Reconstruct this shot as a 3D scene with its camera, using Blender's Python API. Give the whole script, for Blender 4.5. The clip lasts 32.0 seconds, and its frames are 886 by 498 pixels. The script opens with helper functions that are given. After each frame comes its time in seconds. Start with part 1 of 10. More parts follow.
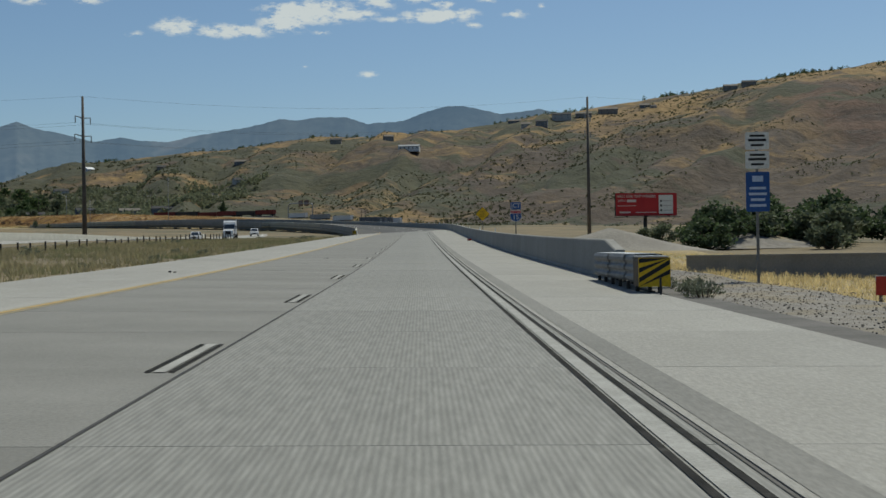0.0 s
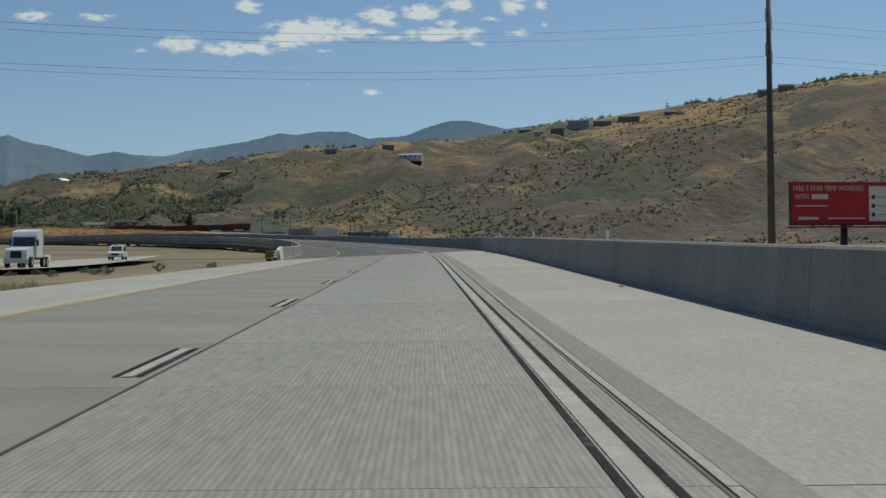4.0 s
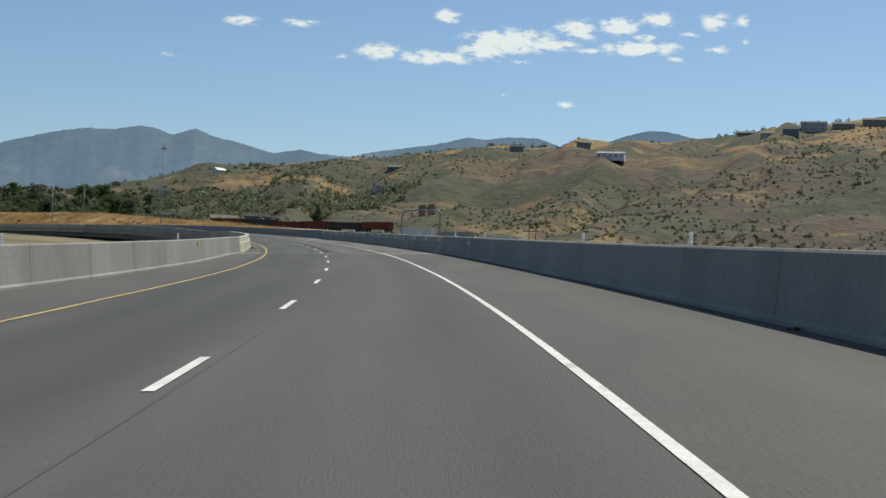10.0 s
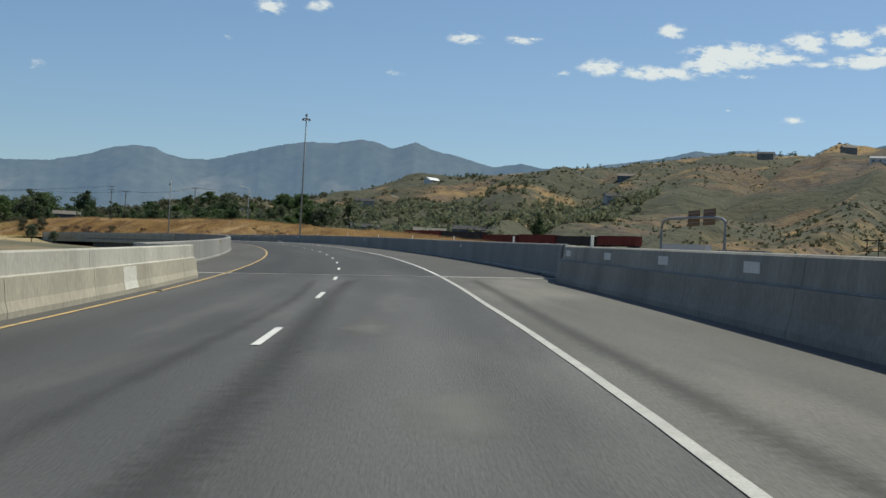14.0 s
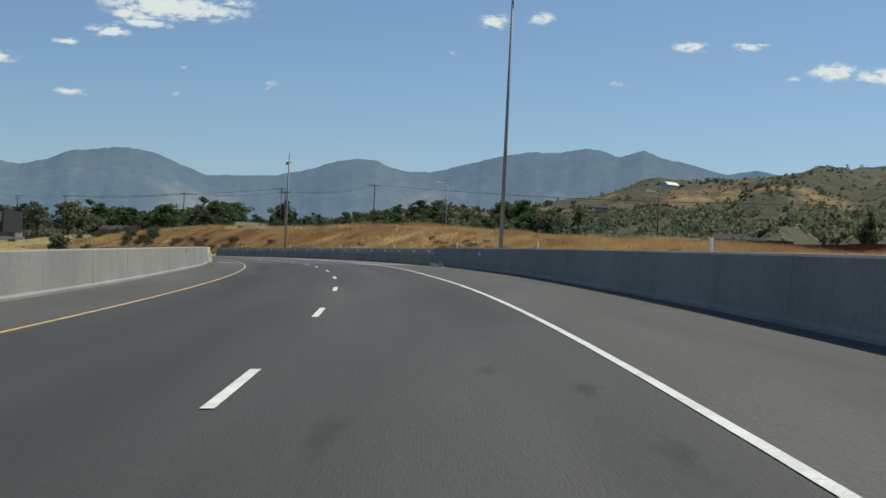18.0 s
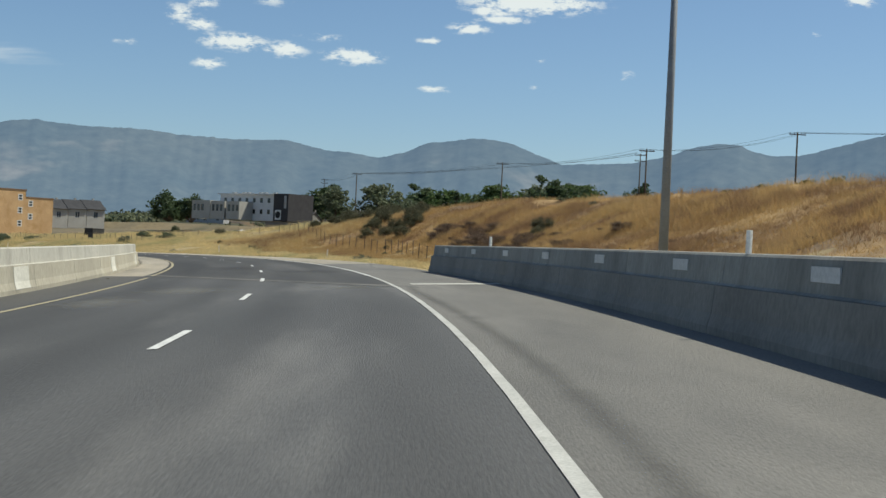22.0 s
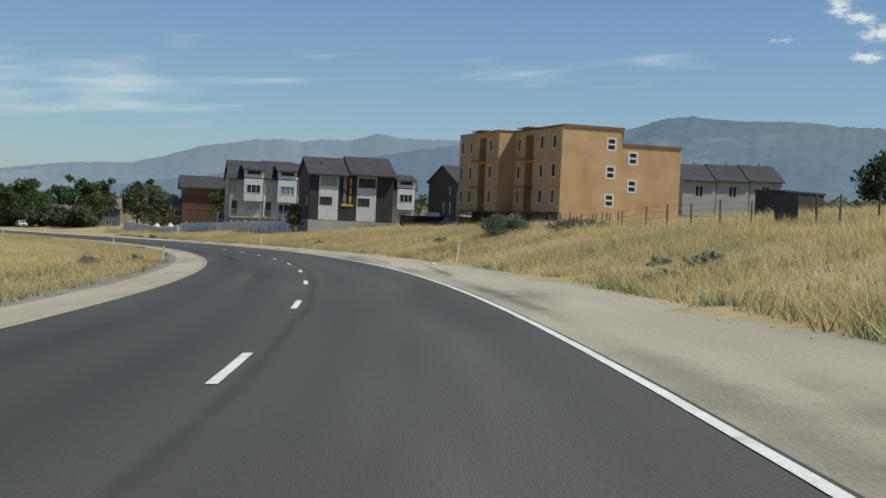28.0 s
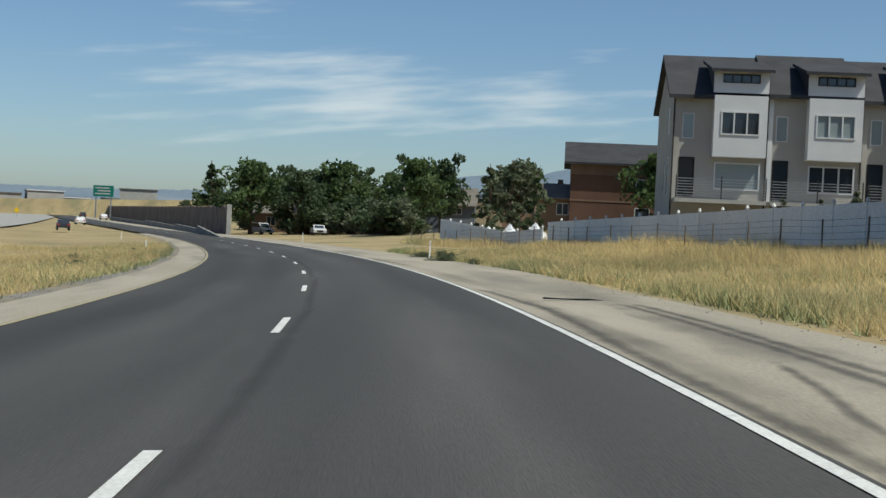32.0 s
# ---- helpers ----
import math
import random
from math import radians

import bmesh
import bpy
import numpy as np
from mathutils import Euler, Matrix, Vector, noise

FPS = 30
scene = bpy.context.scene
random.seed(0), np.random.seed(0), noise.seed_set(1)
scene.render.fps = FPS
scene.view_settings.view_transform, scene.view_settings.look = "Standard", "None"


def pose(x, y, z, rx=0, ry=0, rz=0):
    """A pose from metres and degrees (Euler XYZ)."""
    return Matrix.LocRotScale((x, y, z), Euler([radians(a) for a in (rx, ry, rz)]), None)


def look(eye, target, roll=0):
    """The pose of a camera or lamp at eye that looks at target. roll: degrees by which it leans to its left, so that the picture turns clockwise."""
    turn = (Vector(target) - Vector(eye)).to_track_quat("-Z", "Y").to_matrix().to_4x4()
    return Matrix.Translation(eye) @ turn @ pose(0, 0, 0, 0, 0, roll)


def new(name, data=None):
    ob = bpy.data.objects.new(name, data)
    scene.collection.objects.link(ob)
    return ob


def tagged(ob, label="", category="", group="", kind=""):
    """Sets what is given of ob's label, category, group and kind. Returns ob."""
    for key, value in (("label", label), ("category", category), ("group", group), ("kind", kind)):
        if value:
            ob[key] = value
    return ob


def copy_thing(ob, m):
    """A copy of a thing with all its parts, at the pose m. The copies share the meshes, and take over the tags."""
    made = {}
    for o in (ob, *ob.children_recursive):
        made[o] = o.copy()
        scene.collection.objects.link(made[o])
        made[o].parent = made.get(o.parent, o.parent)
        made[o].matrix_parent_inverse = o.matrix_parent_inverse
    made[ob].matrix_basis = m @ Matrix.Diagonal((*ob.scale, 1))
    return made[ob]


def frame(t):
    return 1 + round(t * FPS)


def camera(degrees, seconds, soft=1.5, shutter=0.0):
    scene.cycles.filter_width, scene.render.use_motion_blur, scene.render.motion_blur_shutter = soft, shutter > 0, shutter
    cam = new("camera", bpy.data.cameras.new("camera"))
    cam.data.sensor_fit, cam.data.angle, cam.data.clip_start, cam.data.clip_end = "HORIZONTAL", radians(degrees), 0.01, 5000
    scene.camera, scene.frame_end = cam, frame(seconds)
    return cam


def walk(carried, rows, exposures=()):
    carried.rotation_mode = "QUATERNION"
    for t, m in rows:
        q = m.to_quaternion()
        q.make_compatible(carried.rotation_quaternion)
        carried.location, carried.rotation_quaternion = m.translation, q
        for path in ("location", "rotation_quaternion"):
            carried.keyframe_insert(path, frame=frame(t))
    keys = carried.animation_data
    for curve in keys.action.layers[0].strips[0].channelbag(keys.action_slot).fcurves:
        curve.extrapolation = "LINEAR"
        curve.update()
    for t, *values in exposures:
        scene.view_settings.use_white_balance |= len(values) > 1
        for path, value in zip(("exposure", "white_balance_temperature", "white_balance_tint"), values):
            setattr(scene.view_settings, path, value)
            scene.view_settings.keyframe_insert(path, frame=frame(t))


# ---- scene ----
cam = camera(36.6, 32.0, soft=1.5)
# seconds, eye x y z, yaw, pitch, roll
ROWS = [
    (0.0, 0.02, 0.01, 1.198, -0.82, -0.11, 0.94),
    (0.5, 0.03, 16.65, 1.331, -0.85, -0.01, 0.79),
    (1.0, 0.03, 33.46, 1.495, -0.69, 0.22, 0.84),
    (1.5, 0.01, 50.37, 1.696, -0.79, 0.35, 0.83),
    (2.0, -0.0, 67.12, 1.929, -0.82, 0.45, 0.97),
    (2.5, -0.02, 83.84, 2.193, -0.64, 0.6, 0.8),
    (3.0, -0.07, 100.6, 2.48, -0.57, 0.58, 0.83),
    (3.5, -0.13, 117.2, 2.779, -0.71, 0.62, 0.82),
    (5.5, -0.19, 182.99, 4.084, -0.07, 0.97, -0.35),
    (6.0, -0.46, 199.08, 4.402, 0.14, 1.14, -1.0),
    (6.5, -0.76, 215.55, 4.715, 0.35, 1.11, -1.62),
    (7.0, -1.21, 232.1, 5.018, 0.97, 1.14, -2.34),
    (7.5, -1.83, 248.22, 5.308, 1.45, 0.63, -2.54),
    (8.0, -2.55, 264.03, 5.605, 2.02, 0.83, -2.52),
    (8.5, -3.61, 280.35, 5.927, 3.23, 1.15, -2.44),
    (9.0, -5.02, 296.89, 6.274, 4.32, 0.99, -2.04),
    (9.5, -6.64, 313.18, 6.64, 5.66, 1.0, -2.09),
    (10.0, -8.7, 329.5, 7.028, 7.2, 1.05, -2.28),
    (10.5, -11.15, 345.83, 7.437, 8.28, 0.78, -2.39),
    (11.0, -13.91, 361.88, 7.862, 9.57, 0.96, -2.26),
    (11.5, -16.91, 377.49, 8.296, 10.6, 1.02, -2.39),
    (12.0, -20.22, 393.13, 8.749, 11.91, 1.34, -2.46),
    (12.5, -24.05, 408.97, 9.217, 13.21, 1.37, -2.76),
    (13.0, -28.11, 424.64, 9.685, 14.3, 1.2, -2.92),
    (13.5, -32.44, 440.15, 10.147, 15.28, 1.4, -2.98),
    (14.0, -37.1, 455.55, 10.603, 16.58, 1.32, -3.13),
    (14.5, -42.11, 471.0, 11.06, 17.64, 1.32, -3.1),
    (16.5, -64.79, 531.11, 12.872, 22.35, 1.18, -2.88),
    (17.0, -71.05, 545.32, 13.31, 23.53, 1.3, -3.0),
    (17.5, -77.63, 559.43, 13.746, 24.8, 1.22, -3.18),
    (18.0, -84.65, 573.64, 14.179, 26.2, 1.36, -2.88),
    (18.5, -92.14, 587.68, 14.592, 27.51, 1.25, -3.14),
    (19.0, -99.85, 601.39, 14.979, 28.61, 1.18, -2.95),
    (19.5, -107.76, 614.91, 15.344, 29.74, 1.23, -2.59),
    (20.0, -116.02, 628.37, 15.685, 31.42, 1.35, -2.44),
    (20.5, -124.76, 641.71, 15.993, 33.62, 1.67, -3.52),
    (21.0, -134.01, 654.74, 16.26, 35.72, 0.41, -2.42),
    (21.5, -143.75, 667.31, 16.486, 38.46, 0.61, -2.8),
    (22.0, -154.11, 679.32, 16.666, 41.42, 0.22, -2.65),
    (22.5, -165.0, 690.77, 16.806, 44.05, -0.02, -2.73),
    (23.0, -176.06, 701.45, 16.904, 46.42, -0.16, -3.03),
    (23.5, -187.43, 711.5, 16.963, 48.91, 0.08, -2.67),
    (24.0, -199.63, 721.39, 16.978, 51.87, -0.12, -1.89),
    (24.5, -212.65, 730.76, 16.946, 54.17, -0.55, -2.53),
    (26.5, -265.02, 762.18, 16.515, 62.51, -0.7, -2.76),
    (27.0, -279.11, 768.89, 16.341, 64.76, -0.94, -2.54),
    (27.5, -293.47, 775.09, 16.149, 66.92, -1.02, -2.68),
    (28.0, -308.17, 780.8, 15.942, 68.96, -1.08, -2.68),
    (28.5, -323.23, 786.0, 15.721, 71.1, -1.17, -2.85),
    (29.0, -338.5, 790.65, 15.492, 73.2, -1.33, -2.72),
    (29.5, -353.89, 794.71, 15.259, 75.47, -1.45, -3.0),
    (30.0, -369.49, 798.16, 15.018, 77.86, -1.31, -2.92),
    (30.5, -385.32, 800.97, 14.77, 80.32, -1.37, -2.73),
    (31.0, -401.32, 803.13, 14.517, 82.59, -1.33, -2.64),
    (31.5, -417.52, 804.73, 14.262, 84.28, -1.27, -2.7),
    (32.0, -433.94, 805.75, 14.01, 86.39, -1.33, -2.65),
]
walk(cam, [(t, pose(x, y, z, 90 + p, r, w)) for t, x, y, z, w, p, r in ROWS], [(0.0, -0.42, 6620, 1), (6.5, -0.38, 6620, 1), (9.0, 0.05, 6780, 2), (13.0, -0.06, 6700, 2), (19.0, -0.06, 6700, 2), (21.2, 0.0, 6700, 2), (23.0, 0.12, 6700, 2), (26.5, -0.05, 6560, 2), (32.0, -0.09, 6480, 2)])

# ---- light ----
SUN_AZ, SUN_EL = radians(34.0), radians(58.0)   # clockwise from +y, above the horizon
world = bpy.data.worlds.new("world")
scene.world = world
world.use_nodes = True
wn, wl = world.node_tree.nodes, world.node_tree.links
wn.clear()
w_out = wn.new("ShaderNodeOutputWorld")
w_bg = wn.new("ShaderNodeBackground")
w_sky = wn.new("ShaderNodeTexSky")
w_sky.sky_type = "NISHITA"
w_sky.sun_disc = False
w_sky.sun_elevation, w_sky.sun_rotation = SUN_EL, SUN_AZ
w_sky.altitude, w_sky.air_density, w_sky.dust_density, w_sky.ozone_density = 1400, 1.0, 2.2, 5.5


def wmath(op, a, b=None):
    n = wn.new("ShaderNodeMath")
    n.operation = op
    for i, v in enumerate((a, b)):
        if v is None:
            continue
        if isinstance(v, (int, float)):
            n.inputs[i].default_value = v
        else:
            wl.new(v, n.inputs[i])
    return n.outputs[0]


# small fair-weather clouds: heading (left of +y), height, half width and half height in degrees, density
CLOUDS = []


def cloud(*shape):
    CLOUDS.append(shape)


cloud(16.16, 10.27, 0.63, 0.17, 0.70)
cloud(13.81, 10.31, 0.51, 0.14, 0.60)
cloud(16.27, 10.31, 0.63, 0.19, 0.80)
cloud(14.04, 10.39, 0.30, 0.11, 0.60)
cloud(13.22, 10.40, 0.30, 0.11, 0.60)
cloud(7.43, 10.90, 0.46, 0.25, 1.00)
cloud(10.31, 9.33, 0.81, 0.31, 0.90)
cloud(7.89, 9.16, 1.47, 0.25, 0.90)
cloud(5.85, 9.55, 0.96, 0.39, 0.90)
cloud(4.65, 9.97, 1.73, 0.44, 1.00)
cloud(2.95, 9.84, 1.22, 0.22, 0.80)
cloud(1.76, 10.49, 0.71, 0.39, 0.85)
cloud(2.57, 10.65, 0.30, 0.14, 0.70)
cloud(0.08, 10.71, 0.76, 0.31, 1.00)
cloud(-1.59, 10.98, 0.71, 0.25, 0.80)
cloud(-1.02, 10.22, 0.46, 0.19, 0.80)
cloud(-0.67, 9.77, 1.32, 0.25, 0.95)
cloud(-1.87, 9.81, 0.56, 0.22, 0.80)
cloud(1.13, 9.66, 0.63, 0.14, 0.60)
cloud(-3.98, 10.89, 0.61, 0.31, 0.80)
cloud(-5.05, 10.94, 0.25, 0.22, 0.60)
cloud(-2.93, 10.37, 0.38, 0.11, 0.50)
cloud(-4.02, 9.75, 0.46, 0.17, 0.60)
cloud(-5.19, 10.08, 0.15, 0.11, 0.50)
cloud(-2.25, 9.35, 0.36, 0.11, 0.60)
cloud(4.26, 9.11, 0.36, 0.11, 0.60)
cloud(2.26, 7.35, 0.41, 0.14, 0.60)
cloud(4.94, 7.71, 0.15, 0.06, 0.50)
cloud(19.07, 8.63, 0.30, 0.11, 0.40)
cloud(11.97, 9.00, 0.36, 0.11, 0.50)
cloud(24.54, 11.11, 0.56, 0.28, 0.80)
cloud(22.51, 11.29, 0.51, 0.22, 0.70)
cloud(26.29, 9.69, 0.18, 0.08, 0.50)
cloud(33.95, 7.91, 0.25, 0.14, 0.35)
cloud(19.34, 8.70, 0.18, 0.11, 0.35)
cloud(38.18, 10.76, 2.41, 0.42, 1.00)
cloud(39.80, 10.36, 0.89, 0.22, 0.80)
cloud(39.27, 10.02, 1.02, 0.14, 0.80)
cloud(40.74, 9.61, 0.76, 0.22, 0.75)
cloud(35.57, 11.12, 0.81, 0.17, 0.60)
cloud(42.39, 9.00, 0.51, 0.14, 0.65)
cloud(42.21, 7.00, 0.63, 0.14, 0.60)
cloud(37.69, 8.38, 0.20, 0.08, 0.50)
cloud(37.86, 7.26, 0.20, 0.08, 0.40)
cloud(34.14, 7.73, 0.20, 0.08, 0.40)
cloud(52.91, 9.52, 0.56, 0.39, 0.60)
cloud(52.11, 9.11, 0.61, 0.25, 0.70)
cloud(50.73, 8.50, 1.22, 0.31, 0.90)
cloud(48.55, 8.33, 0.81, 0.28, 0.80)
cloud(51.71, 7.55, 0.56, 0.22, 0.75)
cloud(46.96, 8.91, 0.89, 0.14, 0.40)
cloud(45.64, 8.19, 1.07, 0.28, 0.85)
cloud(52.06, 10.00, 0.63, 0.22, 0.50)
cloud(49.17, 10.31, 0.63, 0.22, 0.40)
cloud(55.14, 8.19, 0.51, 0.11, 0.40)
CIRRUS = []


def cirrus(*shape):
    CIRRUS.append(shape)


cirrus(66.60, 6.28, 2.03, 0.25, 0.40)
cirrus(60.60, 7.23, 1.14, 0.33, 0.30)
cirrus(83.25, 5.57, 4.31, 0.56, 0.55)
cirrus(83.65, 4.39, 3.05, 0.50, 0.55)
cirrus(79.84, 5.12, 2.03, 0.22, 0.50)
cirrus(78.97, 6.46, 0.56, 0.11, 0.30)
cirrus(65.87, 6.44, 1.65, 0.25, 0.40)
cirrus(75.02, 7.01, 0.89, 0.14, 0.30)
cirrus(80.60, 6.85, 1.52, 0.17, 0.25)
cirrus(95.52, 5.64, 4.19, 0.72, 0.75)
cirrus(90.82, 4.89, 6.34, 1.25, 0.70)
cirrus(84.86, 5.33, 5.33, 0.89, 0.60)
cirrus(79.55, 5.21, 2.79, 0.72, 0.45)
cirrus(80.35, 6.91, 1.52, 0.17, 0.30)
cirrus(75.34, 7.07, 1.52, 0.14, 0.25)
cirrus(95.15, 7.87, 1.52, 0.33, 0.30)
w_tc = wn.new("ShaderNodeTexCoord")
w_sep = wn.new("ShaderNodeSeparateXYZ")
wl.new(w_tc.outputs["Generated"], w_sep.inputs[0])
w_x, w_y, w_z = w_sep.outputs
w_az = wmath("MULTIPLY", wmath("ARCTAN2", wmath("MULTIPLY", w_x, -1.0), w_y), 180 / math.pi)
w_el = wmath("MULTIPLY", wmath("ARCSINE", w_z), 180 / math.pi)
w_cmb = wn.new("ShaderNodeCombineXYZ")
wl.new(w_az, w_cmb.inputs[0])
wl.new(wmath("MULTIPLY", w_el, 2.2), w_cmb.inputs[1])
w_noise = wn.new("ShaderNodeTexNoise")
w_noise.inputs["Scale"].default_value, w_noise.inputs["Detail"].default_value, w_noise.inputs["Roughness"].default_value = 1.5, 10.0, 0.66
wl.new(w_cmb.outputs[0], w_noise.inputs["Vector"])
w_pos = wn.new("ShaderNodeCombineXYZ")
wl.new(w_az, w_pos.inputs[0])
wl.new(w_el, w_pos.inputs[1])


def cloud_cover(shapes):
    """How deep a heading lies inside any of the clouds."""
    cover = None
    for c_az, c_el, c_w, c_h, c_d in shapes:
        n1 = wn.new("ShaderNodeVectorMath")
        n1.operation = "SUBTRACT"
        wl.new(w_pos.outputs[0], n1.inputs[0])
        n1.inputs[1].default_value = (c_az, c_el, 0)
        n2 = wn.new("ShaderNodeVectorMath")
        n2.operation = "MULTIPLY"
        wl.new(n1.outputs[0], n2.inputs[0])
        n2.inputs[1].default_value = (0.84 / c_w, 0.84 / c_h, 0)
        n3 = wn.new("ShaderNodeVectorMath")
        n3.operation = "LENGTH"
        wl.new(n2.outputs[0], n3.inputs[0])
        ramp = wmath("MULTIPLY", wmath("SUBTRACT", 1.35, n3.outputs["Value"]), c_d)
        cover = ramp if cover is None else wmath("MAXIMUM", cover, ramp)
    return cover


w_mask = cloud_cover(CLOUDS)
w_den = wn.new("ShaderNodeMapRange")
w_den.interpolation_type = "SMOOTHSTEP"
wl.new(wmath("ADD", wmath("MULTIPLY", w_mask, 0.62), wmath("MULTIPLY", wmath("SUBTRACT", w_noise.outputs["Fac"], 0.5), 2.5)), w_den.inputs["Value"])
w_den.inputs["From Min"].default_value, w_den.inputs["From Max"].default_value = 0.02, 0.56
w_fac = wmath("MULTIPLY", w_den.outputs[0], wmath("MULTIPLY", wmath("MINIMUM", wmath("MAXIMUM", wmath("MULTIPLY", w_mask, 1.6), 0.0), 1.0), 0.85))
# thin smooth streaks of high cloud
w_streak = wn.new("ShaderNodeCombineXYZ")
wl.new(wmath("MULTIPLY", w_az, 0.16), w_streak.inputs[0])
wl.new(wmath("ADD", wmath("MULTIPLY", w_el, 1.3), wmath("MULTIPLY", w_az, 0.12)), w_streak.inputs[1])
w_wisp = wn.new("ShaderNodeTexNoise")
w_wisp.inputs["Scale"].default_value, w_wisp.inputs["Detail"].default_value, w_wisp.inputs["Roughness"].default_value = 1.0, 5.0, 0.5
wl.new(w_streak.outputs[0], w_wisp.inputs["Vector"])
w_thin = wn.new("ShaderNodeMapRange")
w_thin.interpolation_type = "SMOOTHSTEP"
wl.new(wmath("ADD", wmath("MULTIPLY", cloud_cover(CIRRUS), 0.6), wmath("MULTIPLY", wmath("SUBTRACT", w_wisp.outputs["Fac"], 0.5), 2.2)), w_thin.inputs["Value"])
w_thin.inputs["From Min"].default_value, w_thin.inputs["From Max"].default_value, w_thin.inputs["To Max"].default_value = 0.0, 1.0, 0.6
w_fac = wmath("MAXIMUM", w_fac, w_thin.outputs[0])
w_mix = wn.new("ShaderNodeMix")
w_mix.data_type = "RGBA"
wl.new(w_fac, w_mix.inputs["Factor"])
wl.new(w_sky.outputs[0], w_mix.inputs["A"])
w_mix.inputs["B"].default_value = (8.0, 8.2, 8.3, 1)
wl.new(w_mix.outputs["Result"], w_bg.inputs[0])
w_bg.inputs[1].default_value = 0.106
wl.new(w_bg.outputs[0], w_out.inputs[0])
sun = new("sun", bpy.data.lights.new("sun", "SUN"))
sun.data.energy, sun.data.angle, sun.data.color = 5.0, radians(0.5), (1.0, 0.95, 0.87)
sun_dir = Vector((math.sin(SUN_AZ) * math.cos(SUN_EL), math.cos(SUN_AZ) * math.cos(SUN_EL), math.sin(SUN_EL)))
sun.matrix_world = look(sun_dir * 300, (0, 0, 0))

# ---- materials ----
def material(name, a, b, scale=1.0, fine=12.0, rough=0.85, metal=0.0, bump=0.15, mixat=(0.35, 0.65), stretch=(1, 1, 1), uv=False, vary=0.0, spec=0.3, c=None, cscale=0.2, cat=(0.5, 0.7), island=False, bumpdist=0.02):
    """Two colours mixed by coarse noise, darkened and lightened by fine grain, with bump. c: a third colour in patches. vary: shift between objects or islands."""
    m = bpy.data.materials.new(name)
    m.use_nodes = True
    nt = m.node_tree
    N, L = nt.nodes, nt.links
    bs = N["Principled BSDF"]
    bs.inputs["Roughness"].default_value = rough
    bs.inputs["Metallic"].default_value = metal
    bs.inputs["Specular IOR Level"].default_value = spec
    tc = N.new("ShaderNodeTexCoord")
    mp = N.new("ShaderNodeMapping")
    mp.inputs["Scale"].default_value = stretch
    L.new(tc.outputs["UV" if uv else "Object"], mp.inputs[0])

    def noise_node(sc, det, ro=0.55):
        n = N.new("ShaderNodeTexNoise")
        n.inputs["Scale"].default_value, n.inputs["Detail"].default_value, n.inputs["Roughness"].default_value = sc, det, ro
        L.new(mp.outputs[0], n.inputs["Vector"])
        return n.outputs["Fac"]

    def ranged(v, lo, hi, tlo=0.0, thi=1.0):
        r = N.new("ShaderNodeMapRange")
        L.new(v, r.inputs["Value"])
        r.inputs["From Min"].default_value, r.inputs["From Max"].default_value = lo, hi
        r.inputs["To Min"].default_value, r.inputs["To Max"].default_value = tlo, thi
        return r.outputs[0]

    def mixed(f, x, y, mode="MIX"):
        n = N.new("ShaderNodeMix")
        n.data_type, n.blend_type = "RGBA", mode
        L.new(f, n.inputs["Factor"])
        for k, v in (("A", x), ("B", y)):
            if isinstance(v, tuple):
                n.inputs[k].default_value = (*v, 1)
            else:
                L.new(v, n.inputs[k])
        return n.outputs["Result"]

    coarse, grain = noise_node(scale, 5.0), noise_node(fine, 4.0, 0.65)
    col = mixed(ranged(coarse, *mixat), a, b)
    if c:
        col = mixed(ranged(noise_node(cscale, 4.0, 0.6), *cat), col, c)
    g = N.new("ShaderNodeHueSaturation")
    L.new(ranged(grain, 0.25, 0.75, 0.78, 1.22), g.inputs["Value"])
    L.new(col, g.inputs["Color"])
    col = g.outputs[0]
    if vary:
        h = N.new("ShaderNodeHueSaturation")
        if island:
            r = N.new("ShaderNodeNewGeometry").outputs["Random Per Island"]
        else:
            r = N.new("ShaderNodeObjectInfo").outputs["Random"]
        L.new(ranged(r, 0, 1, 1 - vary, 1 + vary), h.inputs["Value"])
        L.new(col, h.inputs["Color"])
        col = h.outputs[0]
    L.new(col, bs.inputs["Base Color"])
    if bump:
        bn = N.new("ShaderNodeBump")
        bn.inputs["Strength"].default_value, bn.inputs["Distance"].default_value = bump, bumpdist
        L.new(grain, bn.inputs["Height"])
        L.new(bn.outputs[0], bs.inputs["Normal"])
    return m


def glass(name, tint=(0.03, 0.04, 0.05), rough=0.06):
    m = bpy.data.materials.new(name)
    m.use_nodes = True
    b = m.node_tree.nodes["Principled BSDF"]
    b.inputs["Base Color"].default_value = (*tint, 1)
    b.inputs["Roughness"].default_value, b.inputs["Metallic"].default_value, b.inputs["Specular IOR Level"].default_value = rough, 0.0, 0.8
    return m


M_CONC = material("pavement_concrete", (0.2587, 0.2513, 0.2277), (0.3179, 0.3105, 0.2861), 0.35, 30.0, 0.9, bump=0.35, vary=0.05, c=(0.2218, 0.2144, 0.1959), cscale=0.5, cat=(0.55, 0.75), stretch=(1.0, 0.25, 1.0))
M_CONCLANE = material("worn_lane_concrete", (0.1663, 0.1633, 0.1493), (0.2107, 0.2063, 0.19), 0.3, 34.0, 0.9, bump=0.4, vary=0.05, c=(0.1922, 0.1863, 0.1685), cscale=0.12, cat=(0.5, 0.7))
M_JOINT = material("pale_joint_concrete", (0.40, 0.39, 0.35), (0.48, 0.47, 0.43), 0.8, 30.0, 0.9, bump=0.4, c=(0.27, 0.262, 0.24), cscale=0.7, cat=(0.56, 0.72))
